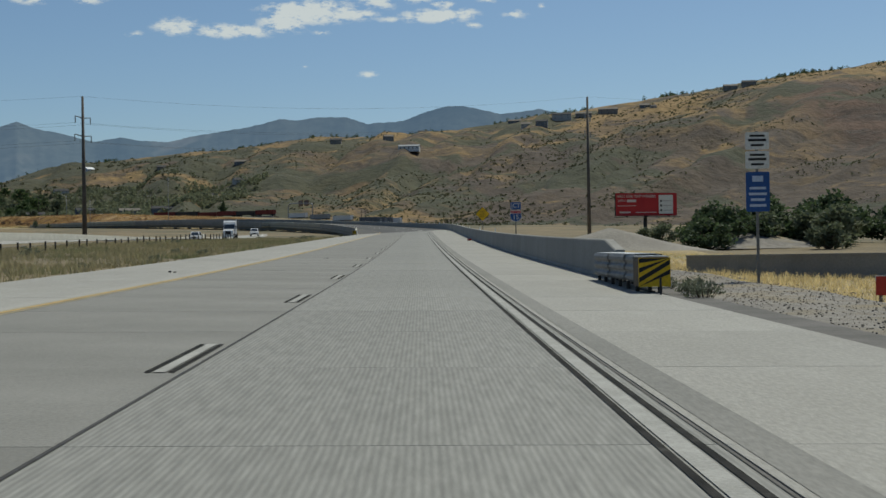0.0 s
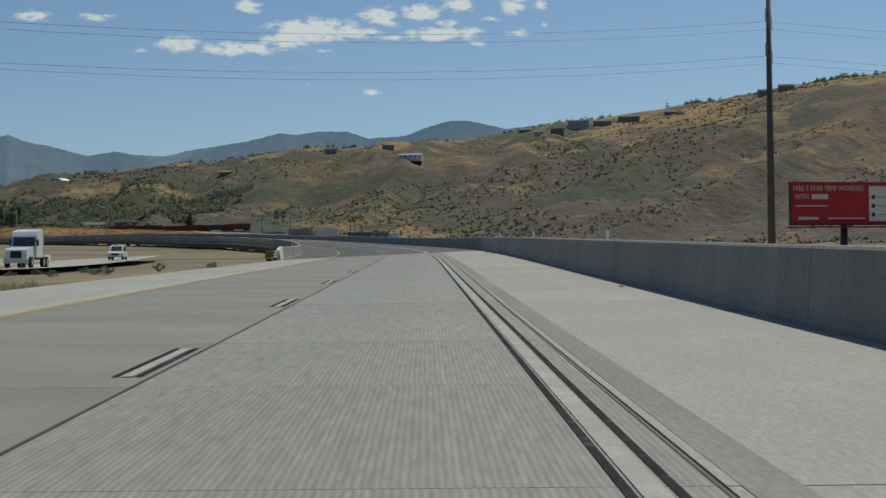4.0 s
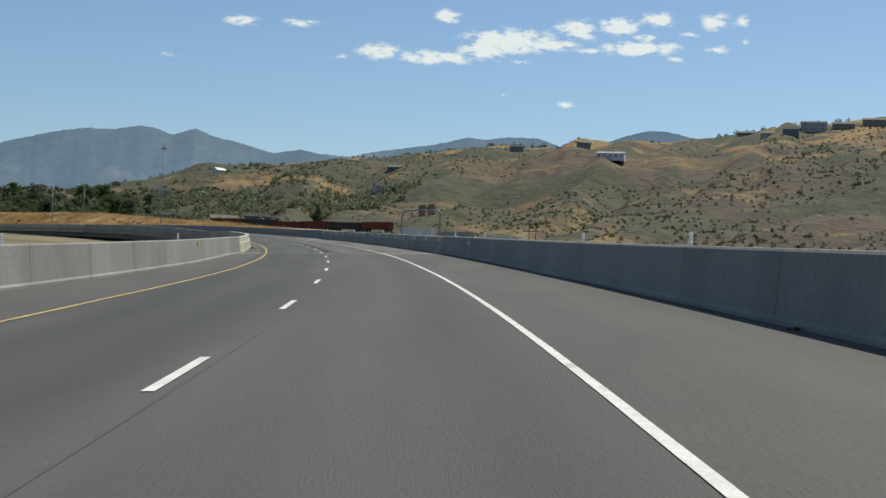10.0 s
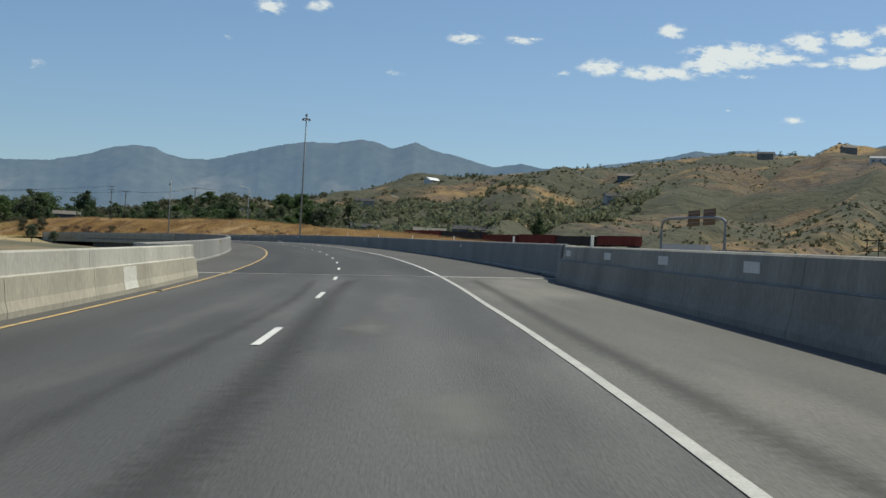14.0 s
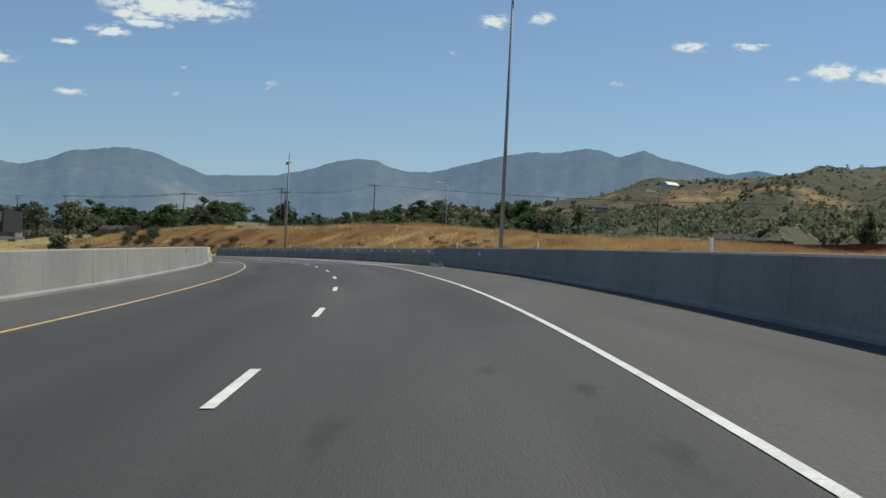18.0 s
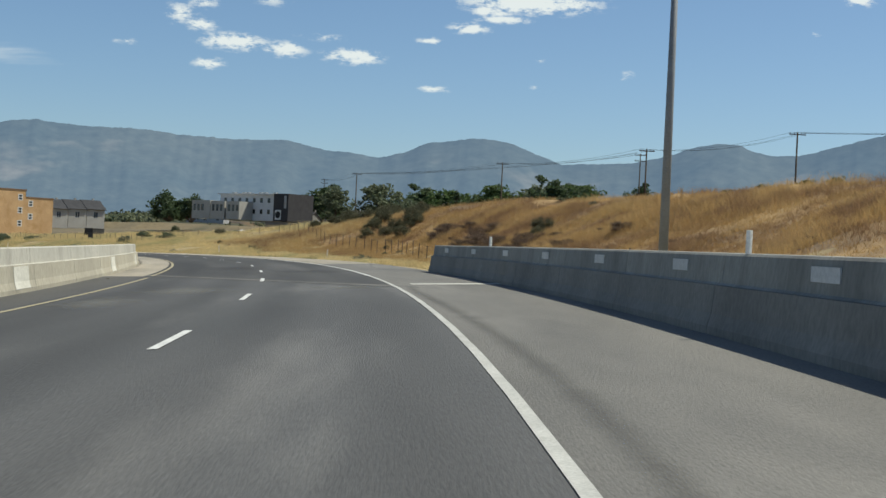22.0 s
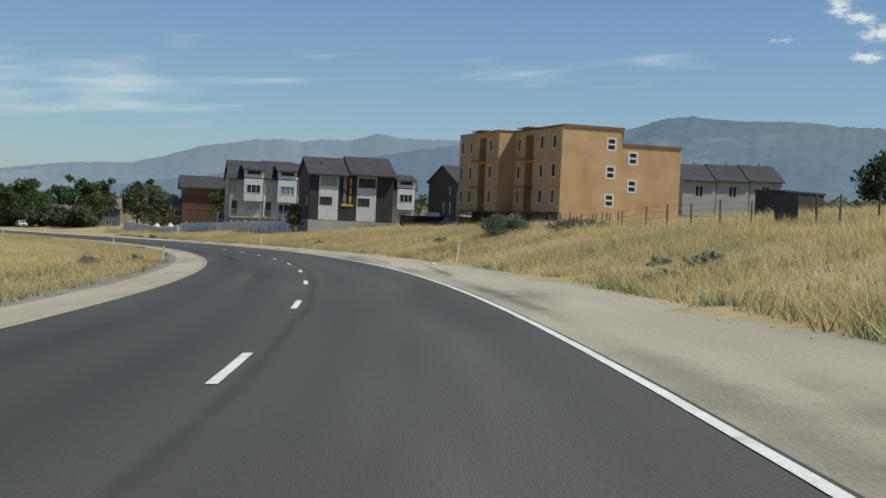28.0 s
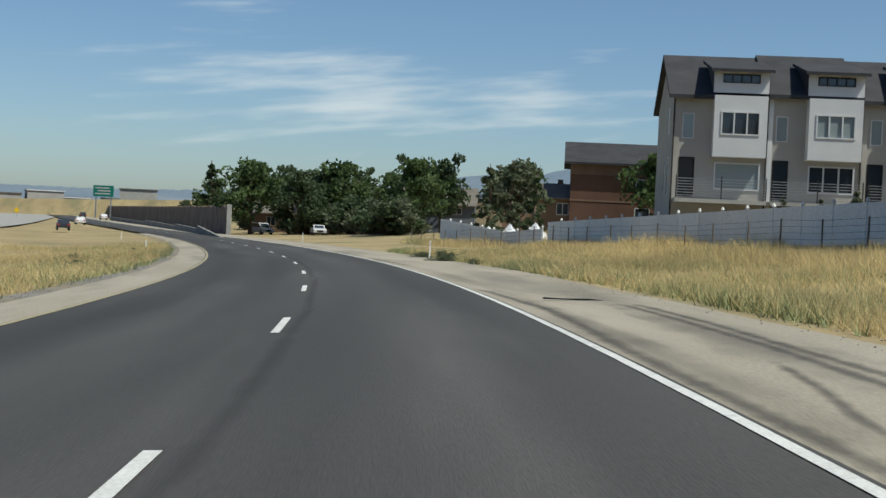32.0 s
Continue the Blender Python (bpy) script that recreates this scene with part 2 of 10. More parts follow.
M_TINED = material("tined_lane_concrete", (0.200, 0.199, 0.184), (0.246, 0.243, 0.226), 0.3, 14.0, 0.92, bump=0.25, vary=0.04, c=(0.212, 0.211, 0.193), cscale=0.8, cat=(0.5, 0.8), stretch=(1.0, 0.12, 1.0))
M_GROOVE = material("joint_sealant", (0.0294, 0.0286, 0.0269), (0.0504, 0.0487, 0.0454), 2.0, 20.0, 0.8)
M_SLABGAP = material("slab_bed", (0.0924, 0.0882, 0.0798), (0.1344, 0.126, 0.1176), 1.0, 20.0, 0.95)
M_ASPH = material("lane_asphalt", (0.0495, 0.0476, 0.0442), (0.0655, 0.0627, 0.0581), 0.5, 60.0, 0.80, bump=0.38, uv=True, stretch=(1.0, 0.08, 1.0), spec=0.35, c=(0.1016, 0.0975, 0.0911), cscale=0.35, cat=(0.52, 0.8))
M_ASPH_NEW = material("newer_lane_asphalt", (0.0396, 0.0389, 0.0370), (0.0540, 0.0527, 0.0499), 0.5, 60.0, 0.80, bump=0.38, uv=True, stretch=(1.0, 0.08, 1.0), spec=0.35, c=(0.0765, 0.0743, 0.0705), cscale=0.35, cat=(0.52, 0.8))
M_ASPH_OLD = material("worn_bridge_asphalt", (0.0668, 0.0668, 0.0664), (0.0955, 0.094, 0.0918), 0.45, 45.0, 0.85, bump=0.5, uv=True, stretch=(1.0, 0.12, 1.0), c=(0.1484, 0.1445, 0.1367), cscale=0.5, cat=(0.55, 0.8))
M_SHOULD = material("shoulder_asphalt", (0.06648, 0.06433, 0.05994), (0.08523, 0.08161, 0.07516), 0.6, 45.0, 0.86, bump=0.45, uv=True, stretch=(1.0, 0.12, 1.0), c=(0.1084, 0.1011, 0.0903), cscale=0.4, cat=(0.52, 0.85))
M_SAND = material("sandy_shoulder", (0.2805, 0.2500, 0.1947), (0.3468, 0.3100, 0.2470), 0.5, 40.0, 0.95, bump=0.6, uv=True, stretch=(1.0, 0.15, 1.0), c=(0.1938, 0.1780, 0.1472), cscale=0.45, cat=(0.5, 0.72))
M_SHOULD_PALE = material("pale_dusty_shoulder", (0.135, 0.130, 0.119), (0.178, 0.170, 0.154), 0.5, 45.0, 0.92, bump=0.6, uv=True, stretch=(1.0, 0.2, 1.0), c=(0.105, 0.102, 0.096), cscale=0.35, cat=(0.52, 0.75))
M_SHOULD_OLD = material("dusty_shoulder", (0.0991, 0.0958, 0.0882), (0.1327, 0.1277, 0.1159), 0.6, 45.0, 0.92, bump=0.5, uv=True, stretch=(1.0, 0.12, 1.0), c=(0.2184, 0.2058, 0.1806), cscale=0.45, cat=(0.5, 0.8))
M_WORNWHITE = material("worn_white_paint", (0.3763, 0.3716, 0.3438), (0.4516, 0.4469, 0.4112), 1.5, 35.0, 0.8, bump=0.2, c=(0.3387, 0.3340, 0.3049), cscale=2.0, cat=(0.5, 0.75))
M_DUST = material("dark_dusty_concrete_band", (0.175, 0.172, 0.158), (0.215, 0.21, 0.193), 0.6, 30.0, 0.95, stretch=(1.0, 0.2, 1.0))


def soft_stain(name, colour, strength, grain=0.9):
    """A stain whose edge thins out: UV x runs from 0 in the middle to 1 at the rim."""
    m = material(name, colour, tuple(c * 1.15 for c in colour), 1.0, 30.0, 0.85, bump=0.2)
    N, L = m.node_tree.nodes, m.node_tree.links
    tc, sp, ns = N.new("ShaderNodeTexCoord"), N.new("ShaderNodeSeparateXYZ"), N.new("ShaderNodeTexNoise")
    L.new(tc.outputs["UV"], sp.inputs[0])
    ns.inputs["Scale"].default_value, ns.inputs["Detail"].default_value = grain, 6.0
    L.new(tc.outputs["Object"], ns.inputs["Vector"])
    a = N.new("ShaderNodeMath")
    a.operation = "SUBTRACT"
    L.new(ns.outputs["Fac"], a.inputs[0])
    b = N.new("ShaderNodeMath")
    b.operation, b.inputs[1].default_value = "MULTIPLY", 0.75
    L.new(sp.outputs[0], b.inputs[0])
    L.new(b.outputs[0], a.inputs[1])
    r = N.new("ShaderNodeMapRange")
    r.inputs["From Min"].default_value, r.inputs["From Max"].default_value, r.inputs["To Max"].default_value = -0.2, 0.45, strength
    L.new(a.outputs[0], r.inputs["Value"])
    L.new(r.outputs[0], N["Principled BSDF"].inputs["Alpha"])
    return m


M_SOFTDARK = soft_stain("dark_road_stain", (0.042, 0.042, 0.042), 0.22)
M_SKID = soft_stain("dark_tyre_track", (0.05, 0.05, 0.05), 0.45, 2.5)
M_SEAM = soft_stain("coarse_open_seam", (0.036, 0.036, 0.036), 0.34, 7.0)
M_SOFTPALE = soft_stain("pale_road_wear", (0.1932, 0.189, 0.1722), 0.45)
M_TYRE = material("tyre_marks", (0.0521, 0.0521, 0.0521), (0.0739, 0.0731, 0.0722), 1.0, 30.0, 0.8, uv=True, stretch=(1.0, 0.1, 1.0))
M_PALEPATCH = material("pale_patch", (0.20, 0.197, 0.182), (0.26, 0.255, 0.238), 0.8, 30.0, 0.9, bump=0.4, c=(0.13, 0.128, 0.12), cscale=0.6, cat=(0.5, 0.7))
M_WALL = material("barrier_concrete", (0.22, 0.2156, 0.1989), (0.264, 0.2578, 0.2376), 0.35, 14.0, 0.9, bump=0.06, vary=0.05, c=(0.1737, 0.17, 0.1574), cscale=0.3, cat=(0.5, 0.85), stretch=(1, 1, 0.7))
# old parapet in pairs: right side darkened for shade, left lightened for sun
M_WALL_OLD = material("shaded_old_parapet_concrete", (0.27, 0.2592, 0.2268), (0.324, 0.3114, 0.27), 0.6, 14.0, 0.92, bump=0.1, stretch=(1, 1, 0.4), vary=0.07, c=(0.2192, 0.2079, 0.1777), cscale=0.5, cat=(0.55, 0.8))
M_WALL_SHADE_GRIME = material("shaded_grimy_lower_parapet", (0.205, 0.195, 0.172), (0.25, 0.238, 0.21), 0.5, 14.0, 0.93, bump=0.12, stretch=(1, 1, 0.6), vary=0.06, c=(0.155, 0.147, 0.13), cscale=0.4, cat=(0.5, 0.75))
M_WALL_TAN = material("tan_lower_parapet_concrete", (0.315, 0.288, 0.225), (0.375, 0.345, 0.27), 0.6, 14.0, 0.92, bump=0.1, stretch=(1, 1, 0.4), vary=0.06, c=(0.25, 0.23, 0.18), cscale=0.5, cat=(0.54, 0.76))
M_WALL_SUNLIT = material("sunlit_pale_parapet_concrete", (0.36, 0.345, 0.295), (0.43, 0.412, 0.355), 0.6, 14.0, 0.92, bump=0.1, stretch=(1, 1, 0.4), vary=0.06, c=(0.30, 0.285, 0.24), cscale=0.5, cat=(0.56, 0.76))
M_WALLCAP = material("pale_barrier_end", (0.4872, 0.4704, 0.4032), (0.5544, 0.5376, 0.4704), 1.0, 12.0, 0.9)
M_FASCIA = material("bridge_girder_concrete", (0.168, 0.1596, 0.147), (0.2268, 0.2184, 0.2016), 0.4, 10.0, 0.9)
M_WHITE = material("white_road_paint", (0.5208, 0.5208, 0.4956), (0.6216, 0.6216, 0.588), 2.0, 35.0, 0.7, bump=0.2, c=(0.336, 0.336, 0.3192), cscale=2.5, cat=(0.58, 0.75))
M_YEL = material("yellow_road_paint", (0.44, 0.30, 0.115), (0.50, 0.345, 0.14), 2.0, 35.0, 0.8, bump=0.2, c=(0.27, 0.22, 0.14), cscale=2.5, cat=(0.5, 0.7))
M_YELFADE = material("faded_yellow_paint", (0.3024, 0.2688, 0.1764), (0.3612, 0.3024, 0.168), 2.0, 30.0, 0.8, c=(0.2856, 0.2604, 0.2016), cscale=2.0, cat=(0.45, 0.7))
M_GRASS = material("dry_grass_ground", (0.34, 0.27, 0.14), (0.26, 0.20, 0.105), 0.12, 3.0, 0.95, bump=0.6, bumpdist=0.08, c=(0.20, 0.175, 0.095), cscale=0.11, cat=(0.54, 0.66))
M_PLAIN = material("scrub_plain", (0.1932, 0.1512, 0.0882), (0.126, 0.105, 0.0655), 0.04, 0.8, 0.95, bump=0.6, bumpdist=0.3, c=(0.084, 0.084, 0.0504), cscale=0.02, cat=(0.5, 0.66))
M_HILL = material("scrub_hillside", (0.0941, 0.0638, 0.0428), (0.0487, 0.0395, 0.0286), 0.0065, 0.10, 0.95, bump=0.7, bumpdist=4.0, c=(0.084, 0.0571, 0.0437), cscale=0.004, cat=(0.45, 0.55), mixat=(0.43, 0.56))
M_GOLD = material("golden_grass_bank", (0.37, 0.25, 0.115), (0.27, 0.175, 0.085), 0.16, 4.0, 0.95, bump=0.7, bumpdist=0.1, c=(0.18, 0.125, 0.075), cscale=0.12, cat=(0.5, 0.66))
M_GRAVEL = material("roadside_gravel", (0.2268, 0.21, 0.1848), (0.1596, 0.147, 0.1302), 1.2, 9.0, 0.95, bump=0.9, bumpdist=0.05, c=(0.252, 0.2016, 0.1092), cscale=0.3, cat=(0.5, 0.7))
M_PILE = material("gravel_heap", (0.2604, 0.2436, 0.21), (0.21, 0.1932, 0.168), 0.3, 4.0, 0.95, bump=0.7, bumpdist=0.08)


# distance haze is put into the slopes as a faint blue glow
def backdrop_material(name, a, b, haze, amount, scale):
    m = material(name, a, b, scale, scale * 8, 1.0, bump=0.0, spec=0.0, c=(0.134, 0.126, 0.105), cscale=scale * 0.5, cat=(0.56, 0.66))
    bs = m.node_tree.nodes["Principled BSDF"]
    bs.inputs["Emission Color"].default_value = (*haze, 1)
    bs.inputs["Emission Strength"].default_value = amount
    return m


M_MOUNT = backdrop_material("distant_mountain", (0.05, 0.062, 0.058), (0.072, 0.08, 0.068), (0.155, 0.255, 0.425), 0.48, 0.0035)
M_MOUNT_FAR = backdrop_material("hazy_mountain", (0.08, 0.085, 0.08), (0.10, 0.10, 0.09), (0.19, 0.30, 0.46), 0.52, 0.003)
M_GALV = material("galvanised_steel", (0.3528, 0.3612, 0.3612), (0.462, 0.4704, 0.4704), 3.0, 40.0, 0.45, 0.75, bump=0.05)
M_WSTEEL = material("weathered_steel_pole", (0.075, 0.068, 0.062), (0.11, 0.10, 0.092), 1.0, 20.0, 0.8, 0.1, bump=0.2)
M_GREYPOLE = material("grey_painted_pole", (0.2016, 0.2184, 0.2352), (0.2604, 0.2772, 0.294), 0.8, 20.0, 0.6, 0.05, bump=0.05)
M_WOODPOLE = material("creosoted_pole", (0.0588, 0.0462, 0.0353), (0.0924, 0.0739, 0.0554), 2.0, 30.0, 0.9, stretch=(1, 1, 0.1))
M_POST = material("weathered_fence_wood", (0.1092, 0.0882, 0.0672), (0.1596, 0.1302, 0.1008), 3.0, 30.0, 0.95, stretch=(1, 1, 0.15), vary=0.2)
M_WIRE = material("wire", (0.084, 0.084, 0.084), (0.1176, 0.1176, 0.1176), 5.0, 20.0, 0.6, 0.3, bump=0)
M_CABLE = material("dark_cable", (0.0252, 0.0252, 0.0294), (0.0336, 0.0336, 0.0378), 5.0, 20.0, 0.6, bump=0)
M_BLACKLINE = material("black_contrast_paint", (0.022, 0.022, 0.021), (0.04, 0.039, 0.037), 2.0, 30.0, 0.97, bump=0.3, spec=0.05, c=(0.09, 0.088, 0.08), cscale=3.0, cat=(0.6, 0.75))
M_FADEWHITE = material("faded_white_paint", (0.275, 0.272, 0.252), (0.33, 0.326, 0.305), 1.5, 35.0, 0.9, bump=0.2, c=(0.25, 0.247, 0.228), cscale=2.0, cat=(0.45, 0.7))
M_BLACK = material("black_paint", (0.0118, 0.0118, 0.0118), (0.0202, 0.0193, 0.0185), 4.0, 30.0, 0.6)
M_DARK = material("dark_steel", (0.0336, 0.0336, 0.0336), (0.0546, 0.0529, 0.0504), 2.0, 30.0, 0.7, 0.2)
M_SIGNWHITE = material("white_sign_face", (0.5544, 0.5628, 0.546), (0.6048, 0.6132, 0.5964), 2.0, 20.0, 0.5, bump=0.02)
M_SIGNBLUE = material("blue_sign_face", (0.0126, 0.063, 0.2268), (0.0168, 0.0756, 0.2604), 2.0, 20.0, 0.45, bump=0.02)
M_SIGNRED = material("red_sign_face", (0.3528, 0.0252, 0.0294), (0.4032, 0.0336, 0.0378), 2.0, 20.0, 0.5, bump=0.02)
M_SIGNYEL = material("yellow_sign_face", (0.6048, 0.378, 0.0126), (0.6552, 0.42, 0.0168), 2.0, 20.0, 0.5, bump=0.02)
M_SIGNGREEN = material("green_sign_face", (0.0084, 0.168, 0.1176), (0.0126, 0.2016, 0.1428), 2.0, 20.0, 0.5, bump=0.02)
M_BILLRED = material("billboard_red", (0.336, 0.0185, 0.0252), (0.378, 0.0252, 0.0294), 0.3, 6.0, 0.6, bump=0.02)
M_BAR = material("print_white", (0.5208, 0.4704, 0.4536), (0.5712, 0.5208, 0.504), 2.0, 20.0, 0.6, bump=0.0)
M_GREYPRINT = material("print_grey", (0.336, 0.3276, 0.3192), (0.3864, 0.378, 0.3696), 2.0, 20.0, 0.6, bump=0.0)
M_BLUEPRINT = material("print_pale_blue", (0.378, 0.462, 0.6048), (0.4368, 0.504, 0.6384), 2.0, 20.0, 0.6, bump=0.0)
M_ORANGEPRINT = material("print_orange", (0.5208, 0.3024, 0.0672), (0.5712, 0.336, 0.084), 2.0, 20.0, 0.6, bump=0.0)
M_REDPL = material("red_plastic", (0.336, 0.0252, 0.0168), (0.4032, 0.0378, 0.0252), 5.0, 20.0, 0.5)
M_WHITEPL = material("white_plastic", (0.80, 0.80, 0.77), (0.86, 0.86, 0.83), 3.0, 20.0, 0.5)
M_PLATE = material("reflector_plate", (0.504, 0.504, 0.4872), (0.5712, 0.5712, 0.5544), 3.0, 20.0, 0.4)
M_OSB = material("osb_sheathing", (0.47, 0.305, 0.16), (0.54, 0.36, 0.195), 0.5, 40.0, 0.85, bump=0.1, vary=0.04, c=(0.42, 0.26, 0.12), cscale=0.4, cat=(0.5, 0.7))
# darker copy of the sheathing: shade of recesses and rooms put into its colour
M_OSBDARK = material("osb_shade_tone", (0.252, 0.1512, 0.0672), (0.3024, 0.1848, 0.084), 0.5, 9.0, 0.85, bump=0.15)
M_WRAP = material("white_window_flashing", (0.5712, 0.5712, 0.5544), (0.6216, 0.6216, 0.6048), 2.0, 10.0, 0.7)
M_GLASS = glass("window_glass")
M_GLASSPALE = glass("curtained_window_glass", (0.26, 0.31, 0.32), 0.12)
M_SHINGLE = material("charcoal_shingle", (0.0353, 0.0353, 0.0386), (0.0504, 0.0504, 0.0538), 0.6, 12.0, 0.9, bump=0.4, vary=0.06)
M_BROWNSHINGLE = material("brown_grey_shingle", (0.126, 0.1134, 0.0966), (0.168, 0.1512, 0.1302), 0.5, 8.0, 0.9, bump=0.4)
M_DARKSIDE = material("charcoal_lap_siding", (0.042, 0.0395, 0.0412), (0.0538, 0.0504, 0.0521), 0.6, 70.0, 0.8, bump=0.1)
M_WHITEPANEL = material("white_wall_panel", (0.5544, 0.5628, 0.5712), (0.6132, 0.6216, 0.6216), 0.5, 90.0, 0.75, bump=0.05)
M_BEIGE = material("greige_stucco", (0.3528, 0.336, 0.3024), (0.4116, 0.3948, 0.357), 0.4, 90.0, 0.9, bump=0.15)
M_FOUND = material("foundation_concrete", (0.3192, 0.3108, 0.294), (0.3864, 0.378, 0.3528), 0.6, 60.0, 0.9, bump=0.2)
M_BROWNBRICK = material("dark_brown_brick", (0.105, 0.058, 0.04), (0.135, 0.074, 0.05), 0.5, 60.0, 0.85, bump=0.2)
M_BROWNTRIM = material("brown_trim", (0.16, 0.105, 0.072), (0.20, 0.135, 0.09), 0.5, 60.0, 0.85)
M_BARNRED = material("barn_red_siding", (0.2016, 0.0336, 0.0252), (0.2436, 0.0462, 0.0336), 0.5, 10.0, 0.85)
M_BLUEGREY = material("blue_grey_siding", (0.1008, 0.1176, 0.1428), (0.1344, 0.1512, 0.1764), 0.5, 10.0, 0.85)
M_VINYL = material("white_vinyl_fence", (0.6048, 0.6132, 0.6216), (0.6552, 0.6594, 0.6636), 0.5, 10.0, 0.55, bump=0.03, vary=0.05)
M_NOISEWALL = material("brown_noise_wall", (0.168, 0.1302, 0.105), (0.2184, 0.1722, 0.1386), 0.4, 8.0, 0.9, bump=0.3, vary=0.12)
M_TRAIN = material("rust_red_wagon", (0.1344, 0.0252, 0.021), (0.1764, 0.0378, 0.0294), 0.4, 5.0, 0.75, vary=0.1)
M_TRAINDK = material("dark_wagon", (0.0378, 0.0336, 0.0336), (0.0588, 0.0521, 0.0504), 0.4, 5.0, 0.75)
M_TRUNK = material("tree_bark", (0.084, 0.063, 0.0437), (0.126, 0.0966, 0.0672), 3.0, 20.0, 0.95, stretch=(1, 1, 0.2))
M_LEAF = material("tree_leaves", (0.066, 0.106, 0.036), (0.098, 0.14, 0.052), 0.5, 4.0, 0.7, bump=0, vary=0.35, island=True)
M_LEAFDARK = material("dark_tree_leaves", (0.052, 0.080, 0.036), (0.078, 0.108, 0.050), 0.5, 4.0, 0.7, bump=0, vary=0.35, island=True)
M_LEAFGREY = material("grey_green_leaves", (0.1008, 0.126, 0.0714), (0.1386, 0.1554, 0.0924), 0.5, 4.0, 0.75, bump=0, vary=0.3, island=True)
M_SAGE = material("sagebrush_leaves", (0.1344, 0.1512, 0.105), (0.1764, 0.189, 0.1344), 0.8, 6.0, 0.85, bump=0, vary=0.35, island=True)
M_SHRUB = material("hill_shrub_leaves", (0.078, 0.084, 0.045), (0.115, 0.112, 0.062), 0.05, 0.5, 0.9, bump=0, vary=0.3, island=True)
M_BLADE = material("straw_grass_blades", (0.66, 0.54, 0.285), (0.55, 0.43, 0.215), 0.12, 3.0, 0.85, bump=0, vary=0.25, island=True, c=(0.43, 0.40, 0.205), cscale=0.11, cat=(0.54, 0.66))
M_BLADEGOLD = material("golden_grass_blades", (0.50, 0.35, 0.16), (0.40, 0.262, 0.115), 0.1, 3.0, 0.85, bump=0, vary=0.2, island=True, c=(0.27, 0.17, 0.095), cscale=0.16, cat=(0.46, 0.60))
M_SCRAP = material("bent_sheet_metal", (0.62, 0.63, 0.64), (0.72, 0.73, 0.74), 4.0, 20.0, 0.3, 0.7, bump=0.15)
M_GREENBLADE = material("grey_green_weed_blades", (0.25, 0.275, 0.125), (0.19, 0.215, 0.105), 0.12, 3.0, 0.85, bump=0, vary=0.25, island=True)
M_WEED = material("dusty_weed_blades", (0.3192, 0.2772, 0.1596), (0.2268, 0.21, 0.1176), 0.1, 3.0, 0.85, bump=0, vary=0.16, island=True, c=(0.168, 0.1848, 0.0924), cscale=0.15, cat=(0.5, 0.64))
M_RUST = material("rusty_steel_post", (0.10, 0.06, 0.038), (0.15, 0.09, 0.055), 3.0, 20.0, 0.9, 0.2, bump=0.3)
M_BELT = material("belt_tree_leaves", (0.14, 0.16, 0.095), (0.19, 0.20, 0.12), 0.1, 1.0, 0.85, bump=0, vary=0.3, island=True)
M_BANKLEAF = material("dark_scrub_leaves", (0.085, 0.088, 0.052), (0.125, 0.12, 0.072), 0.8, 6.0, 0.85, bump=0, vary=0.35, island=True)
M_DEADBRUSH = material("dead_brush_twigs", (0.12, 0.085, 0.062), (0.17, 0.12, 0.085), 0.8, 6.0, 0.9, bump=0, vary=0.35, island=True)
M_STONE = material("stones", (0.20, 0.18, 0.15), (0.30, 0.265, 0.215), 2.0, 9.0, 0.95, vary=0.3, island=True)
M_CARWHITE = material("white_car_paint", (0.588, 0.588, 0.588), (0.6216, 0.6216, 0.6216), 1.0, 10.0, 0.25, bump=0, spec=0.6)
M_CARDARK = material("dark_car_paint", (0.0252, 0.0294, 0.0378), (0.0336, 0.0378, 0.0462), 1.0, 10.0, 0.25, bump=0, spec=0.6)
M_TYRERUB = material("tyre_rubber", (0.0168, 0.0168, 0.0168), (0.0252, 0.0252, 0.0252), 4.0, 20.0, 0.85)
M_FOAM = material("white_tarpaulin", (0.588, 0.5964, 0.6048), (0.6384, 0.6468, 0.6552), 0.5, 6.0, 0.6, bump=0.3)


def thin(m, share):
    """Lets part of the light through, as leaves and dry stalks do."""
    nt = m.node_tree
    bs, out = nt.nodes["Principled BSDF"], nt.nodes["Material Output"]
    tr, mx = nt.nodes.new("ShaderNodeBsdfTranslucent"), nt.nodes.new("ShaderNodeMixShader")
    mx.inputs[0].default_value = share
    nt.links.new(bs.inputs["Base Color"].links[0].from_socket, tr.inputs["Color"])
    nt.links.new(bs.outputs[0], mx.inputs[1])
    nt.links.new(tr.outputs[0], mx.inputs[2])
    nt.links.new(mx.outputs[0], out.inputs["Surface"])


for m_ in (M_LEAF, M_LEAFDARK, M_LEAFGREY, M_SAGE, M_SHRUB, M_BELT, M_BANKLEAF, M_DEADBRUSH):
    thin(m_, 0.4)
for m_ in (M_BLADE, M_BLADEGOLD, M_WEED):
    thin(m_, 0.5)
thin(M_WHITEPL, 0.35)


